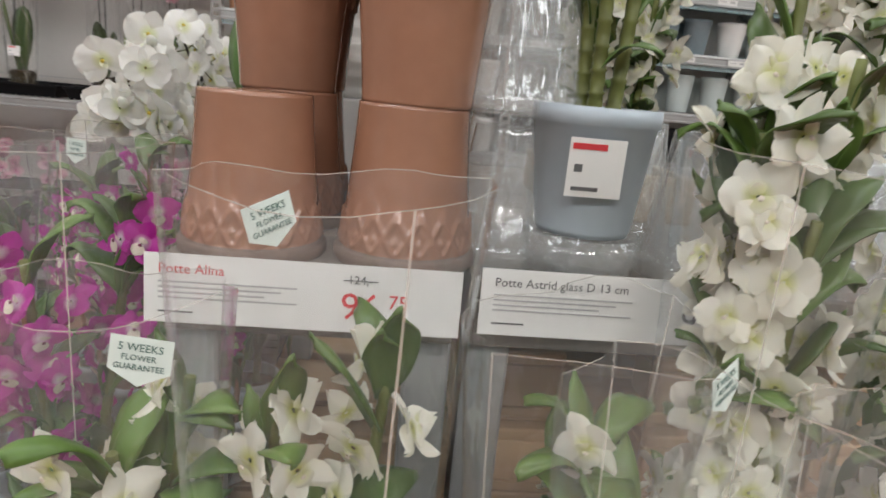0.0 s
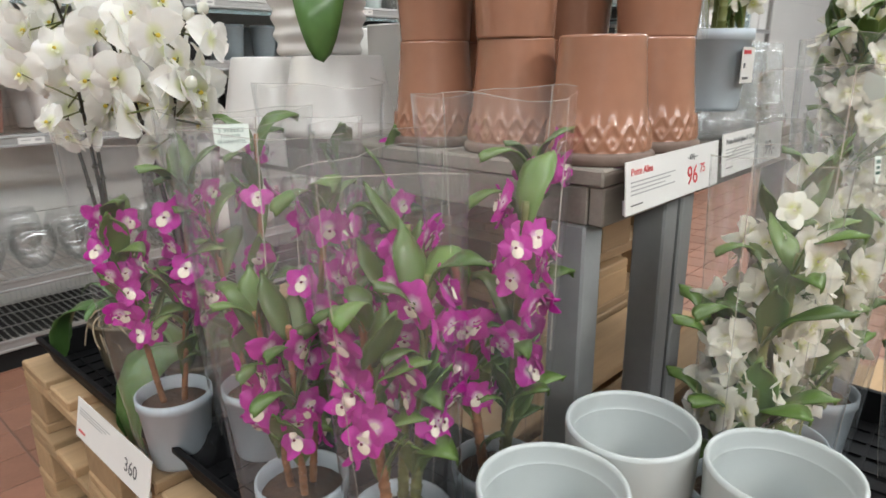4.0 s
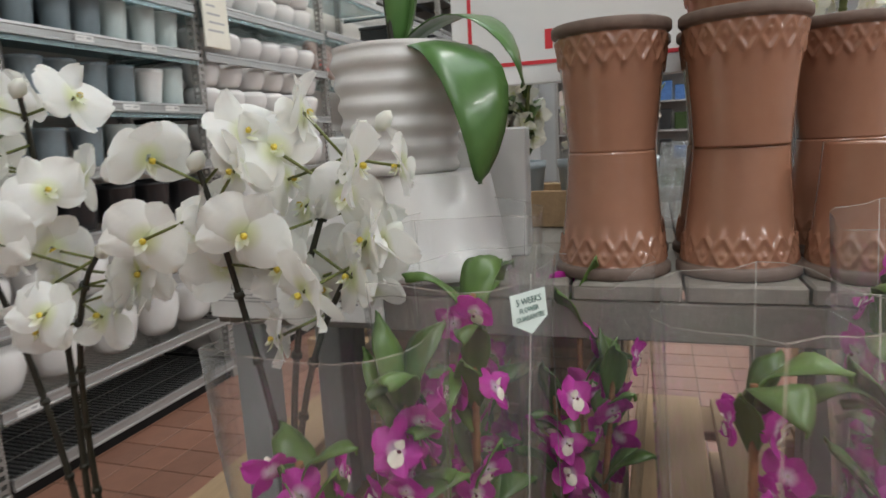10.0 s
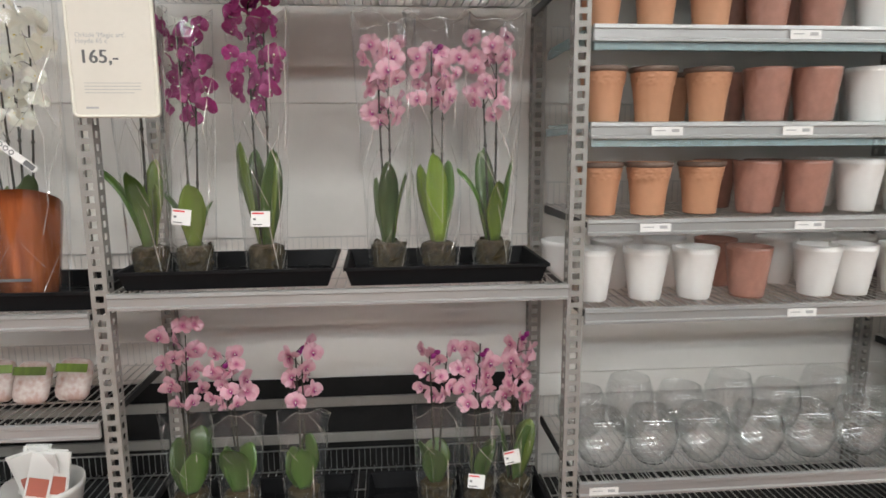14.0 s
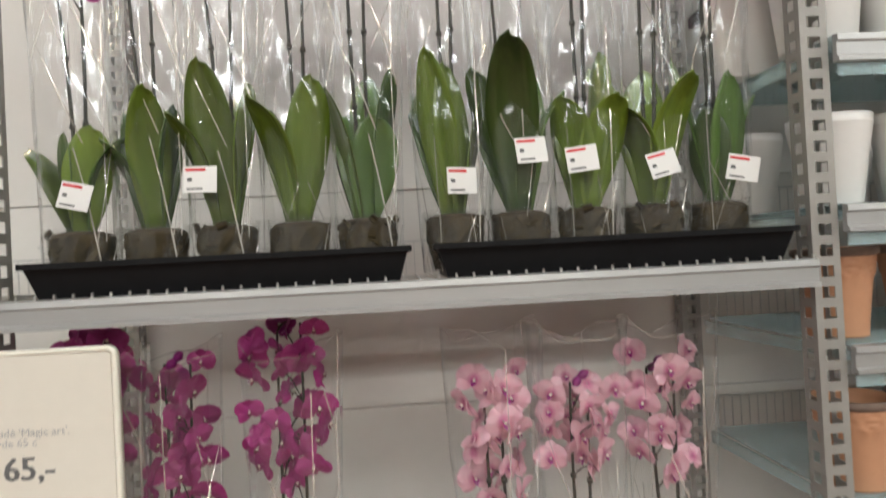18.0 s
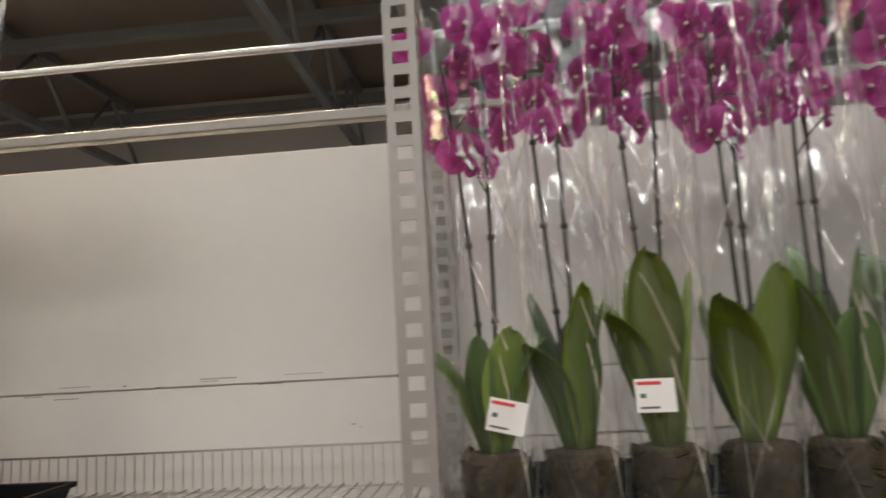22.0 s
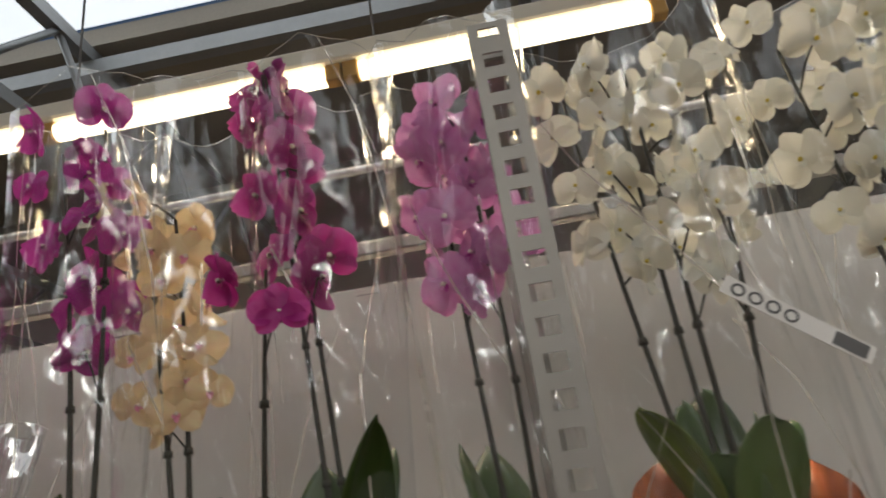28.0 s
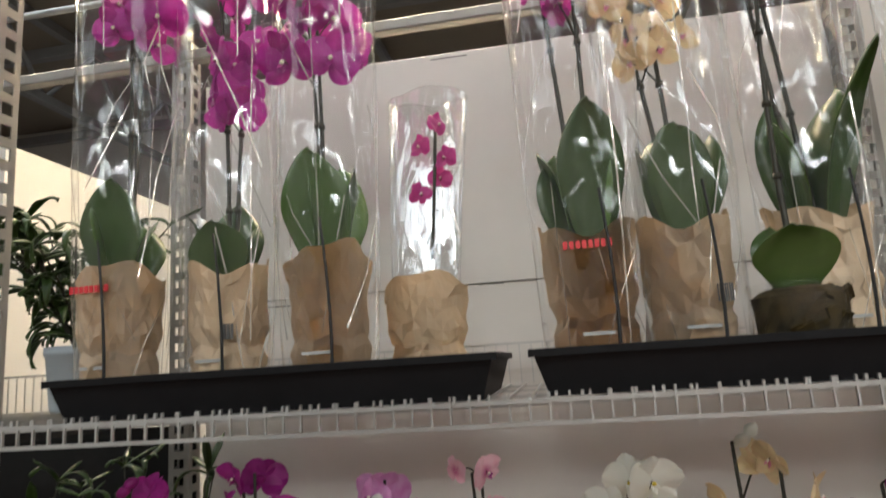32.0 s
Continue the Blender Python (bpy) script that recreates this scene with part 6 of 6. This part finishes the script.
def stand_table(x0, x1, y0, y1, label):
    t = thing("display_table", label, "table", pose(x0, y0, 0))
    lx, ly = x1 - x0, y1 - y0
    n = 7
    for k in range(n):
        a = ly * k / n
        part("top_plank", plank(lx, ly / n - 0.004, 0.022, "old_wood"), None, t, at=pose(lx / 2, a + ly / n / 2, TABLE - 0.022))
    for y in (0.012, ly - 0.012):
        part("apron", bx(0.004, lx - 0.004, y - 0.01, y + 0.01, TABLE - 0.07, TABLE - 0.0225, 0.002), "old_wood", t)
    for x in (0.012, lx - 0.012):
        part("apron", bx(x - 0.01, x + 0.01, 0.023, ly - 0.023, TABLE - 0.07, TABLE - 0.0225, 0.002), "old_wood", t)
    for x in (0.0, lx - 0.05):
        for y in (0.024, ly - 0.074):
            part("leg", bx(x + 0.002, x + 0.048, y, y + 0.05, PALLET, TABLE - 0.0705, 0.003), "grey_leg", t, "grey painted square leg")
    return t


stand_table(0.603, 0.884, -2.455, -1.55, "weathered plank display table on grey legs")
stand_table(0.894, 1.478, -2.455, -1.55, "weathered plank display table beside its neighbour")
ALINA = split(patterned_pot(0.152, 0.0535, 0.0675, "terra", 180), 0.138)


def alina(x, y, n, extra=False):
    lab = "glazed terracotta pot with leaf band"
    rimmed("terracotta_pot", ALINA, lab + ", upside down on the table", "terracotta pots", pose(x, y, TABLE + 0.1525, 180, 0, rnd(0, 360)))
    if n > 1:
        rimmed("terracotta_pot", ALINA, lab + ", standing on another", "terracotta pots", pose(x + rnd(-0.003, 0.003), y + rnd(-0.003, 0.003), TABLE + 0.1528, 0, 0, rnd(0, 360)))
    if extra:
        rimmed("terracotta_pot", ALINA, lab + ", nested in another", "terracotta pots", pose(x, y, TABLE + 0.1528 + 0.062, 0, 0, rnd(0, 360)))


alina(0.678, -2.4, 1)
alina(0.688, -2.261, 2, True)
alina(0.682, -2.112, 2)
alina(0.828, -2.398, 2)
alina(0.828, -2.26, 2)
alina(0.822, -2.112, 2)


def ribbed_white_pot():
    bm = bmesh.new()
    rings = [(0, 0), (0.06, 0)]
    for k in range(31):
        u = k / 30
        rings.append((0.062 + 0.016 * u ** 0.7 + 0.0025 * math.sin(u * math.pi * 2 * 6), 0.165 * u))
    rings += [(0.07, 0.165), (0.066, 0.12), (0.055, 0.012), (0, 0.012)]
    lathe(bm, rings, 40, wob=lambda a, z: 1 + 0.012 * math.sin(3 * a + z * 60) + 0.008 * math.sin(7 * a - z * 90))
    return mesh_of("pot", bm, "white", True)


LUCAS = pot_small(0.135, 0.08, 0.105, "white", 0.002, 40)
for x, y in ((0.683, -1.872), (0.688, -1.66)):
    ob = tagged(new("white_pot", LUCAS), "large white glazed pot upside down on the table", "pot", "large white pots")
    ob.matrix_basis = pose(x, y, TABLE + 0.1355, 180)
for x, y in ((0.83, -1.72), (0.82, -1.92)):
    ob = tagged(new("white_box", mesh_of("white_box", bx(-0.055, 0.055, -0.06, 0.06, 0, 0.19, 0.003), "paper")), "plain white cardboard box on the table", "box", "white boxes")
    ob.matrix_basis = pose(x, y, TABLE + 0.0005, rz=8)
random.seed(60)
wp = phal("moth_orchid", "moth orchid with big drooping leaves in a ribbed white pot", pose(0.675, -1.835, TABLE + 0.136), "white", 0.55, 0.75, 301, pot="none", stems=2, flowers=8, leaf_h=0.01, leaves=0, stick=False, buds=0)
part("pot", ribbed_white_pot(), None, wp, "ribbed white ceramic pot", at=Matrix.Diagonal((1.15, 1.15, 1, 1)))
BIGLEAF = [leaf_mesh(0.27, 0.1, dr, 70 + k, "leaf_big", 0.6, 0.15) for k, dr in enumerate((1.0, 1.7, 2.5))]
for rz, tilt, s, k in ((-36, 82, 0.94, 0), (-10, 54, 0.74, 0), (150, -22, 0.7, 0), (240, -20, 0.62, 0)):
    part("leaf", BIGLEAF[k], None, wp, at=pose(0, 0, 0.16, 0, 0, rz) @ pose(0, 0, 0, tilt) @ Matrix.Diagonal((s, s, s, 1)))


def glass_pot_mesh():
    bm = bmesh.new()
    h, r0, r1 = 0.15, 0.05, 0.068
    rib = lambda a, z: 1 + 0.018 * math.sin(26 * a)
    lathe(bm, [(0, 0), (r0, 0), (r0 + 0.002, 0.02), (r1 - 0.002, h * 0.85), (r1 + 0.002, h * 0.87), (r1 + 0.002, h), (r1 - 0.003, h), (r0 - 0.005, 0.012), (0, 0.012)], 104, wob=rib)
    return mesh_of("glass_pot", bm, "rough_glass", True)


GLASS_POT = split(glass_pot_mesh(), 0.128)
for x, y, n in ((0.94, -2.355, 2), (1.145, -2.395, 1), (1.1, -2.225, 1), (1.28, -2.385, 1)):
    for k in range(n):
        rimmed("glass_pot", GLASS_POT, "clear ribbed glass pot upside down on the table" if k == 0 else "clear ribbed glass pot upside down on another", "ribbed glass pots", pose(x, y, TABLE + 0.1505 + k * 0.151, 180, 0, 11 * k))
solid("glass_saucer", lathe(bmesh.new(), [(0, 0), (0.055, 0), (0.062, 0.044), (0.058, 0.044), (0.05, 0.006), (0, 0.006)], 30), "rough_glass", "thick clear glass saucer on the table", "saucer", pose(1.003, -2.41, TABLE + 0.001), smooth=True)
d = dendrobium("white cane orchid in a grey nursery pot on a glass saucer", pose(1.003, -2.41, TABLE + 0.045) @ Matrix.Diagonal((1.1, 1.1, 1.06, 1)), "white", 0.56, 310, canes=3, flowers=24, leafy=0.6, low=0.55)
sticker(d, pose(-0.012, -0.0565, 0.065) @ Matrix.Diagonal((0.75, 1, 0.95, 1)))


def strip_label(at, w, h, label):
    s = thing("price_strip", label, "sign", at)
    part("card", bx(0, w, -0.0008, 0.0008, 0, h), "paper", s)
    part("channel", bx(0, w, 0.0009, 0.004, 0.001, h * 0.3, 0.0005), "lip", s)
    return s


def small_print(s, x, z, n, w, step=0.0048, m="pale_ink"):
    for k in range(n):
        part("print", bx(x, x + w * (1 - 0.12 * (k % 3)), -0.0016, -0.0011, z - k * step - 0.0016, z - k * step), m, s)


s = strip_label(pose(0.602, -2.484, 0.98, -4), 0.279, 0.062, "white price strip with red lettering along the table edge")
text_part("Potte Alina", 0.0125, "red", s, pose(0.012, -0.0012, 0.045))
small_print(s, 0.012, 0.038, 4, 0.12)
small_print(s, 0.012, 0.011, 1, 0.03, m="ink")
text_part("96", 0.036, "red", s, pose(0.17, -0.0012, 0.012))
text_part("75", 0.018, "red", s, pose(0.213, -0.0012, 0.024))
text_part("124,-", 0.011, "ink", s, pose(0.176, -0.0012, 0.045))
part("strike", bx(0.172, 0.203, -0.0018, -0.0012, 0.0475, 0.0485), "ink", s)
s = strip_label(pose(0.898, -2.484, 0.986, -4), 0.279, 0.062, "white price strip with grey lettering along the table edge")
text_part("Potte Astrid glass D 13 cm", 0.0115, "ink", s, pose(0.012, -0.0012, 0.046))
small_print(s, 0.012, 0.039, 4, 0.13)
small_print(s, 0.012, 0.012, 1, 0.03, m="ink")
text_part("99,-", 0.034, "ink", s, pose(0.19, -0.0012, 0.012))
s = strip_label(pose(0.595, -1.552, 0.972, 0, 0, -90), 0.272, 0.06, "white price strip with grey lettering at the table's side")
text_part("Potte Lucas Ø 20 cm hvit", 0.011, "ink", s, pose(0.01, -0.0012, 0.042))
small_print(s, 0.01, 0.035, 3, 0.12)
text_part("159,-", 0.03, "ink", s, pose(0.175, -0.0012, 0.018))
s = strip_label(pose(0.226, -1.66, 0.528, -12, 0, -90), 0.29, 0.07, "white price strip clipped to the pallet edge")
small_print(s, 0.012, 0.055, 3, 0.13)
part("print", bx(0.012, 0.042, -0.0016, -0.0011, 0.012, 0.016), "red", s)
text_part("360", 0.032, "ink", s, pose(0.2, -0.0012, 0.02))


def store_sign():
    """A white board with a red outline on a thin stand, facing along -x."""
    s = thing("store_sign", "white board with red border and red lettering bars", "sign", pose(0.893, -1.848, TABLE + 0.001, rz=-90))
    w, z0, z1 = 0.49, 0.256, 0.64
    part("board", bx(0, w, -0.006, 0.006, z0, z1, 0.002), "paper", s)
    for a, b, c, d in ((0.028, w - 0.045, z0 + 0.03, z0 + 0.036), (0.028, 0.034, z0 + 0.036, z1 - 0.03), (w - 0.051, w - 0.045, z0 + 0.036, z1 - 0.03)):
        part("border", bx(a, b, -0.0072, -0.0062, c, d), "red", s)
    for k in range(10):
        x = 0.152 + 0.0168 * k
        part("lettering_bar", bx(x, x + 0.0118, -0.0072, -0.0062, z0 + 0.052, z0 + 0.082), "red", s)
    part("pole", tube(bmesh.new(), [(w * 0.5, 0.012, 0.001), (w * 0.5, 0.012, z0 + 0.05)], 0.006, n=8), "lip", s)
    part("foot", bx(w * 0.5 - 0.05, w * 0.5 + 0.05, -0.02, 0.045, 0.0, 0.006, 0.002), "lip", s)
    return s


store_sign()
solid("sign_post", bx(-0.022, 0.022, -0.02, 0.02, 0, 1.3, 0.003), "cream", "cream square post standing on the floor behind the table", "post", pose(1.75, -1.62, 0) @ Matrix.Diagonal((1, 1, 2.2, 1)))
b = thing("planter_box", "small wooden planter box with white orchids on the table", "planter", pose(1.16, -1.97, TABLE + 0.001))
for y in (-0.14, 0.14):
    part("side_board", bx(-0.1, 0.1, y - 0.006, y + 0.006, 0, 0.07, 0.002), "wood", b)
for x in (-0.094, 0.094):
    part("end_board", bx(x - 0.006, x + 0.006, -0.133, 0.133, 0, 0.07, 0.002), "wood", b)
part("bottom", bx(-0.087, 0.087, -0.133, 0.133, 0.001, 0.008), "wood", b)
for k, (x, y) in enumerate(((1.14, -1.9), (1.17, -2.03))):
    dendrobium("white cane orchid in the planter box", pose(x, y, TABLE + 0.01), "white", 0.36, 320 + k, canes=3, flowers=27, leafy=0.7, low=0.35)
for k, (x, y) in enumerate(((1.34, -2.32), (1.37, -2.12))):
    dendrobium("tall white cane orchid in a grey pot on the table", pose(x, y, TABLE + 0.001), "white", 0.5, 330 + k, canes=3, flowers=24, leafy=0.8, low=0.4)

# ---- orchids on the pallets ----
TZ = PALLET + 0.001
tray(0.43, -1.64, TZ, 90, "black ribbed plastic plant tray on the pallets")
tray(0.435, -2.24, TZ, 90, "black ribbed plastic plant tray on the pallets")
tray(0.86, -2.66, TZ, 2, "black ribbed plastic plant tray on the pallets")
PZ = TZ + 0.0085
spec = (
    (0.3, -1.915, 0.44, 2, 21, 0.07, "cane_red"), (0.4, -1.99, 0.5, 2, 9, 0.05, "cane_red"), (0.58, -1.962, 0.46, 2, 14, 0.05, "cane"), (0.572, -2.085, 0.46, 3, 18, 0.06, "cane_red"),
    (0.306, -2.237, 0.45, 3, 20, 0.06, "cane_red"), (0.487, -2.392, 0.5, 3, 28, 0.07, "cane"), (0.345, -2.37, 0.43, 3, 26, 0.06, "cane"),
)
for k, (x, y, h, c, f, lean, cn) in enumerate(spec):
    dendrobium("magenta and white cane orchid in a grey pot and clear sleeve", pose(x, y, PZ, rz=-40 + 9 * k), "magenta", h, 340 + k, c, f, wrap=(0.5 + 0.03 * (k % 3), 0.058, 0.098), lean=lean, cane=cn,
               tag=pose(0.0 + 0.02 * (k % 3 - 1), -0.086, 0.5 + 0.02 * (k % 2), -6, 4 * (k % 3) - 4, 0) if k in (1, 7) else None)
for k, (x, y, h, c, f) in enumerate(((0.635, -2.63, 0.44, 4, 36), (0.775, -2.64, 0.46, 3, 22), (0.955, -2.64, 0.4, 3, 22), (1.09, -2.6, 0.74, 4, 60), (1.23, -2.6, 0.6, 3, 40), (0.97, -2.79, 0.34, 3, 18), (1.12, -2.79, 0.38, 3, 20))):
    dendrobium("ivory white cane orchid in a grey pot and clear sleeve", pose(x, y, PZ if 0.5 < x < 1.1 else TZ, rz=20 * k), "white", h, 360 + k, c, f, wrap=((0.5, 0.58, 0.5, 0.62)[min(k, 3)] if k < 4 else 0.5, 0.058, 0.096 if k else 0.074), lean=0.05, leafy=1.2, low=0.42,
               tag=(pose(0.05, -0.075, 0.5, -6, 6, 0), pose(-0.045, -0.03, 0.575, -6, -14, 30), pose(0.0, -0.084, 0.5, -6, -12, 0))[k] @ pose(0, 0, 0) if k < 3 else None)


def big_grey_pot():
    bm = bmesh.new()
    r, h = 0.067, 0.135
    lathe(bm, [(0, 0), (r * 0.8, 0), (r * 0.86, 0.01), (r * 0.97, h * 0.6), (r, h * 0.97), (r * 0.985, h), (r * 0.94, h), (r * 0.925, h * 0.97), (r * 0.92, h * 0.87), (r * 0.895, h * 0.85), (r * 0.8, 0.012), (0, 0.012)], 40)
    return mesh_of("grey_pot", bm, "grey_pot", True)


GREY = split(big_grey_pot(), 0.115)
for x, y in ((0.347, -2.561), (0.487, -2.565), (0.507, -2.702)):
    for k in range(2):
        rimmed("grey_pot", GREY, "pale grey glazed pot " + ("standing in another" if k else "at the foot of a stack"), "grey glazed pots", pose(x, y, TZ + 0.0002 + k * 0.112, 0, 0, 40 * k))


ROOT_POT = mesh_of("pot", lathe(bmesh.new(), [(0, 0), (0.042, 0), (0.045, 0.02), (0.053, 0.084), (0.0565, 0.086), (0.0565, 0.093), (0.052, 0.093), (0.05, 0.08), (0, 0.086)], 24), "root_pot", True)


def white_orchid(at, spikes, seed, label, leaves=()):
    """A large white moth orchid with long bending spikes given by base, bend and tip."""
    random.seed(seed)
    p = thing("moth_orchid", label, "orchid", at, "white moth orchids")
    part("pot", ROOT_POT, None, p, "clear plastic pot of bark and roots", at=Matrix.Diagonal((1.28, 1.28, 1.12, 1)))
    for rz, tilt, s, k, kind in leaves:
        me = BIGLEAF[k]
        part("leaf", me, None, p, at=pose(0, 0, 0.1, 0, 0, rz) @ pose(0, 0, 0, tilt) @ Matrix.Diagonal((s * (kind or 0.8), s, s, 1)))
    for b, c, t, n, u0 in spikes:
        pts = bez(b, c, t, 14)
        bm = bmesh.new()
        tube(bm, pts, 0.0044, 0.0026, 7)
        for j in (3, 5, 7, 9, 11):
            tube(bm, [pts[j] - (pts[j + 1] - pts[j]).normalized() * 0.003, pts[j] + (pts[j + 1] - pts[j]).normalized() * 0.003], 0.0062, 0.0055, 6)
        part("flower_spike", bm, "stem", p)
        for j in range(round(n * 1.3)):
            u = u0 + (1 - u0) * min(1, (j + 0.4) / (n * 1.3))
            c0 = pts[min(14, int(u * 14))]
            off = Vector((rnd(-0.07, 0.04), rnd(-0.075, 0.075), rnd(-0.03, 0.05)))
            s = rnd(0.92, 1.15)
            part("flower", random.choice(FLOWERS["white"]), None, p, at=Matrix.Translation(c0 + off) @ pose(0, 0, 0, 0, 0, rnd(-150, 30)) @ pose(0, 0, 0, rnd(-35, 25), rnd(-35, 35)) @ Matrix.Diagonal((s, s, s, 1)))
            tube_b = tube(bmesh.new(), [c0, c0 + off * 0.5, c0 + off], 0.0016, n=5)
            part("flower_stalk", tube_b, "cane", p)
        for j in range(2):
            part("bud", BUD, None, p, at=pose(t[0] + 0.012 * j, t[1] - 0.02 * j, t[2] + 0.008 * j, 40))
    return p


white_orchid(pose(0.392, -1.515, PZ), (((0, 0.02, 0.1), (-0.02, 0.03, 0.52), (-0.06, 0.13, 0.68), 10, 0.68), ((0.0, -0.01, 0.1), (-0.02, 0.0, 0.5), (-0.07, -0.14, 0.56), 8, 0.7), ((-0.01, 0.01, 0.1), (0.02, 0.02, 0.55), (-0.06, -0.05, 0.72), 9, 0.7)), 401,
             "white moth orchid with bare roots in a clear pot", ((150, 60, 1.05, 1, 0.55), (75, 72, 1.0, 0, 0.5), (-150, 64, 1.0, 1, 0.55), (20, 76, 0.95, 1, 0.5), (200, 20, 0.5, 0, 0.6), (100, 66, 1.0, 1, 0.5), (-60, 18, 0.45, 0, 0.6)))
white_orchid(pose(0.41, -1.79, PZ), (((0, 0, 0.1), (-0.04, 0.0, 0.5), (-0.01, -0.11, 0.66), 9, 0.7), ((0.01, 0.01, 0.1), (-0.03, 0.0, 0.42), (-0.05, -0.13, 0.56), 7, 0.78), ((0.0, -0.02, 0.1), (-0.03, 0.02, 0.5), (-0.07, 0.03, 0.64), 7, 0.74)), 402,
             "white moth orchid with wide leaves in a clear pot", ((-75, 52, 1.0, 2, 0), (-110, 60, 0.95, 2, 0), (30, 55, 0.85, 1, 0), (140, 50, 0.85, 1, 0)))
rt = thing("orchid_roots", "tangle of pale dry roots spilling from the orchid pot", "roots", pose(0.392, -1.515, PZ + 0.1))
random.seed(71)
for k in range(26):
    a = rnd(0, 6.28)
    r = rnd(0.05, 0.085)
    part("root", tube(bmesh.new(), bez((0.02 * math.cos(a), 0.02 * math.sin(a), 0.012), (r * math.cos(a), r * math.sin(a), rnd(0.02, 0.045)), (r * 1.05 * math.cos(a + 0.6), r * 1.05 * math.sin(a + 0.6), rnd(-0.07, 0.01)), 7), 0.0028, 0.0016, 5), "root", rt)

# ---- farther floor ----
random.seed(80)
pallet(2.9, -1.1, 0, 1.2, 0.8, "wooden pallet on the floor by the racks")
crate(3.0, 3.45, -1.0, -0.65, 0.1412, 0.4, "card", "brown cardboard carton on a pallet")
crate(3.5, 3.9, -1.0, -0.6, 0.1412, 0.32, "card", "brown cardboard carton on a pallet")
GOODS = [mesh_of("goods", bx(-0.07, 0.07, -0.05, 0.05, 0, 0.2, 0.006), m) for m in ("goods", "bluebag", "leaf_dark", "paper", "card", "black_pot", "seed", "goods", "brick_ink")]


def gondola(at, label, n=12, pots=False):
    g = thing("shop_shelving", label, "shelving", at)
    w = n * 0.17
    part("back", bx(0, w, 0.3, 0.32, 0, 2.1), "far_wall", g)
    for x in (0.0, w):
        part("upright", bx(x - 0.02, x + 0.02, 0.0, 0.29, 0, 2.1), "post", g)
    for k in range(6):
        z = 0.15 + 0.34 * k
        part("shelf_board", bx(0.022, w - 0.022, -0.02, 0.29, z - 0.02, z), "lip", g)
        for j in range(n):
            if random.random() < 0.9:
                if pots:
                    ob = tagged(new("pot", random.choice((P_WHITE, P_WHITE, P_SLATE))), "small ceramic pot on distant shelving", "pot", "distant pots")
                    ob.matrix_basis = at @ pose(0.09 + 0.168 * j, 0.1, z + 0.002)
                else:
                    ob = tagged(new("packet", random.choice(GOODS)), "small coloured packet on distant shelving", "goods", "distant goods")
                    ob.matrix_basis = at @ pose(0.1 + 0.168 * j, 0.08, z + 0.002) @ Matrix.Diagonal((1, 1, rnd(0.6, 1.2), 1))
    return g


gondola(pose(8.0, -1.0, 0, rz=-90), "grey shop shelving full of coloured goods", 14)
gondola(pose(6.2, -3.6, 0, rz=-90), "grey shop shelving full of coloured goods", 14)
gondola(pose(4.4, -4.6, 0, rz=-105), "grey shop shelving with small white pots", 12, True)
gondola(pose(-3.2, -6.5, 0, rz=180), "grey shop shelving full of coloured goods", 14)
for k, (x, y) in enumerate(((3.3, -3.0), (3.7, -3.4), (3.0, -3.5))):
    bushy_plant(pose(x, y, 0.9), "small conifer plant on a stand", 0.55, 500 + k, 0.15)
    solid("plant_stand", bx(-0.16, 0.16, -0.16, 0.16, 0, 0.899, 0.004), "card", "brown wooden plant stand on the floor", "stand", pose(x, y, 0), "plant stands")

# ---- marks on the wall and a hanging sensor ----
random.seed(90)
BACK_WALL = bpy.data.objects["wall_back"]
for j in range(26):
    x, z = rnd(-3.9, -1.4), random.choice((2.044, 2.03, 2.555, 2.06, 1.95)) + rnd(-0.012, 0.003)
    w = rnd(0.004, 0.09) if z > 2.02 else rnd(0.003, 0.01)
    part("scuff", bx(x, x + w, WALL - 0.0006, WALL - 0.0001, z, z + rnd(0.0008, 0.003)), "pale_ink" if j % 3 else "ink", BACK_WALL)
sn = thing("ceiling_sensor", "small white sensor hanging on a wire from a purlin", "sensor", pose(-4.35, 1.73, 3.61))
part("body", lathe(bmesh.new(), [(0, -0.05), (0.02, -0.048), (0.03, -0.035), (0.03, 0.02), (0.022, 0.035), (0.012, 0.05), (0, 0.052)], 16), "white", sn, smooth=True)
part("band", lathe(bmesh.new(), [(0.0305, -0.012), (0.0312, -0.012), (0.0312, 0.004), (0.0305, 0.004)], 16), "pale_ink", sn)
part("wire", tube(bmesh.new(), [(0, 0, 0.05), (0, 0, 0.6), (0, 0, 0.6305)], 0.003, n=5), "truss", sn)

# ---- floor tiles ----
TX, TY = 0.168, 0.168
TILE = mesh_of("tile", bx(-TX / 2 + 0.003, TX / 2 - 0.003, -TY / 2 + 0.003, TY / 2 - 0.003, -0.0038, 0.0, 0.0015), "tile")
rest = bmesh.new()
for i in range(-24, 42):
    for j in range(0, 34):
        x, y = (i + 0.5) * TX, 0.5 - (j + 0.5) * TY
        if -0.7 < x < 0.5 and -1.7 < y < 0.0 or 0.5 <= x < 2.6 and -1.4 < y < 0.0:
            part("tile", TILE, None, FLOOR, at=pose(x, y, rnd(-0.0006, 0.0003)))
        else:
            box(rest, x - TX / 2 + 0.003, x + TX / 2 - 0.003, y - TY / 2 + 0.003, y + TY / 2 - 0.003, -0.0038, rnd(-0.0006, 0.0003))
tagged(part("tiles", rest, "tile_rest", FLOOR), kind="stuff")
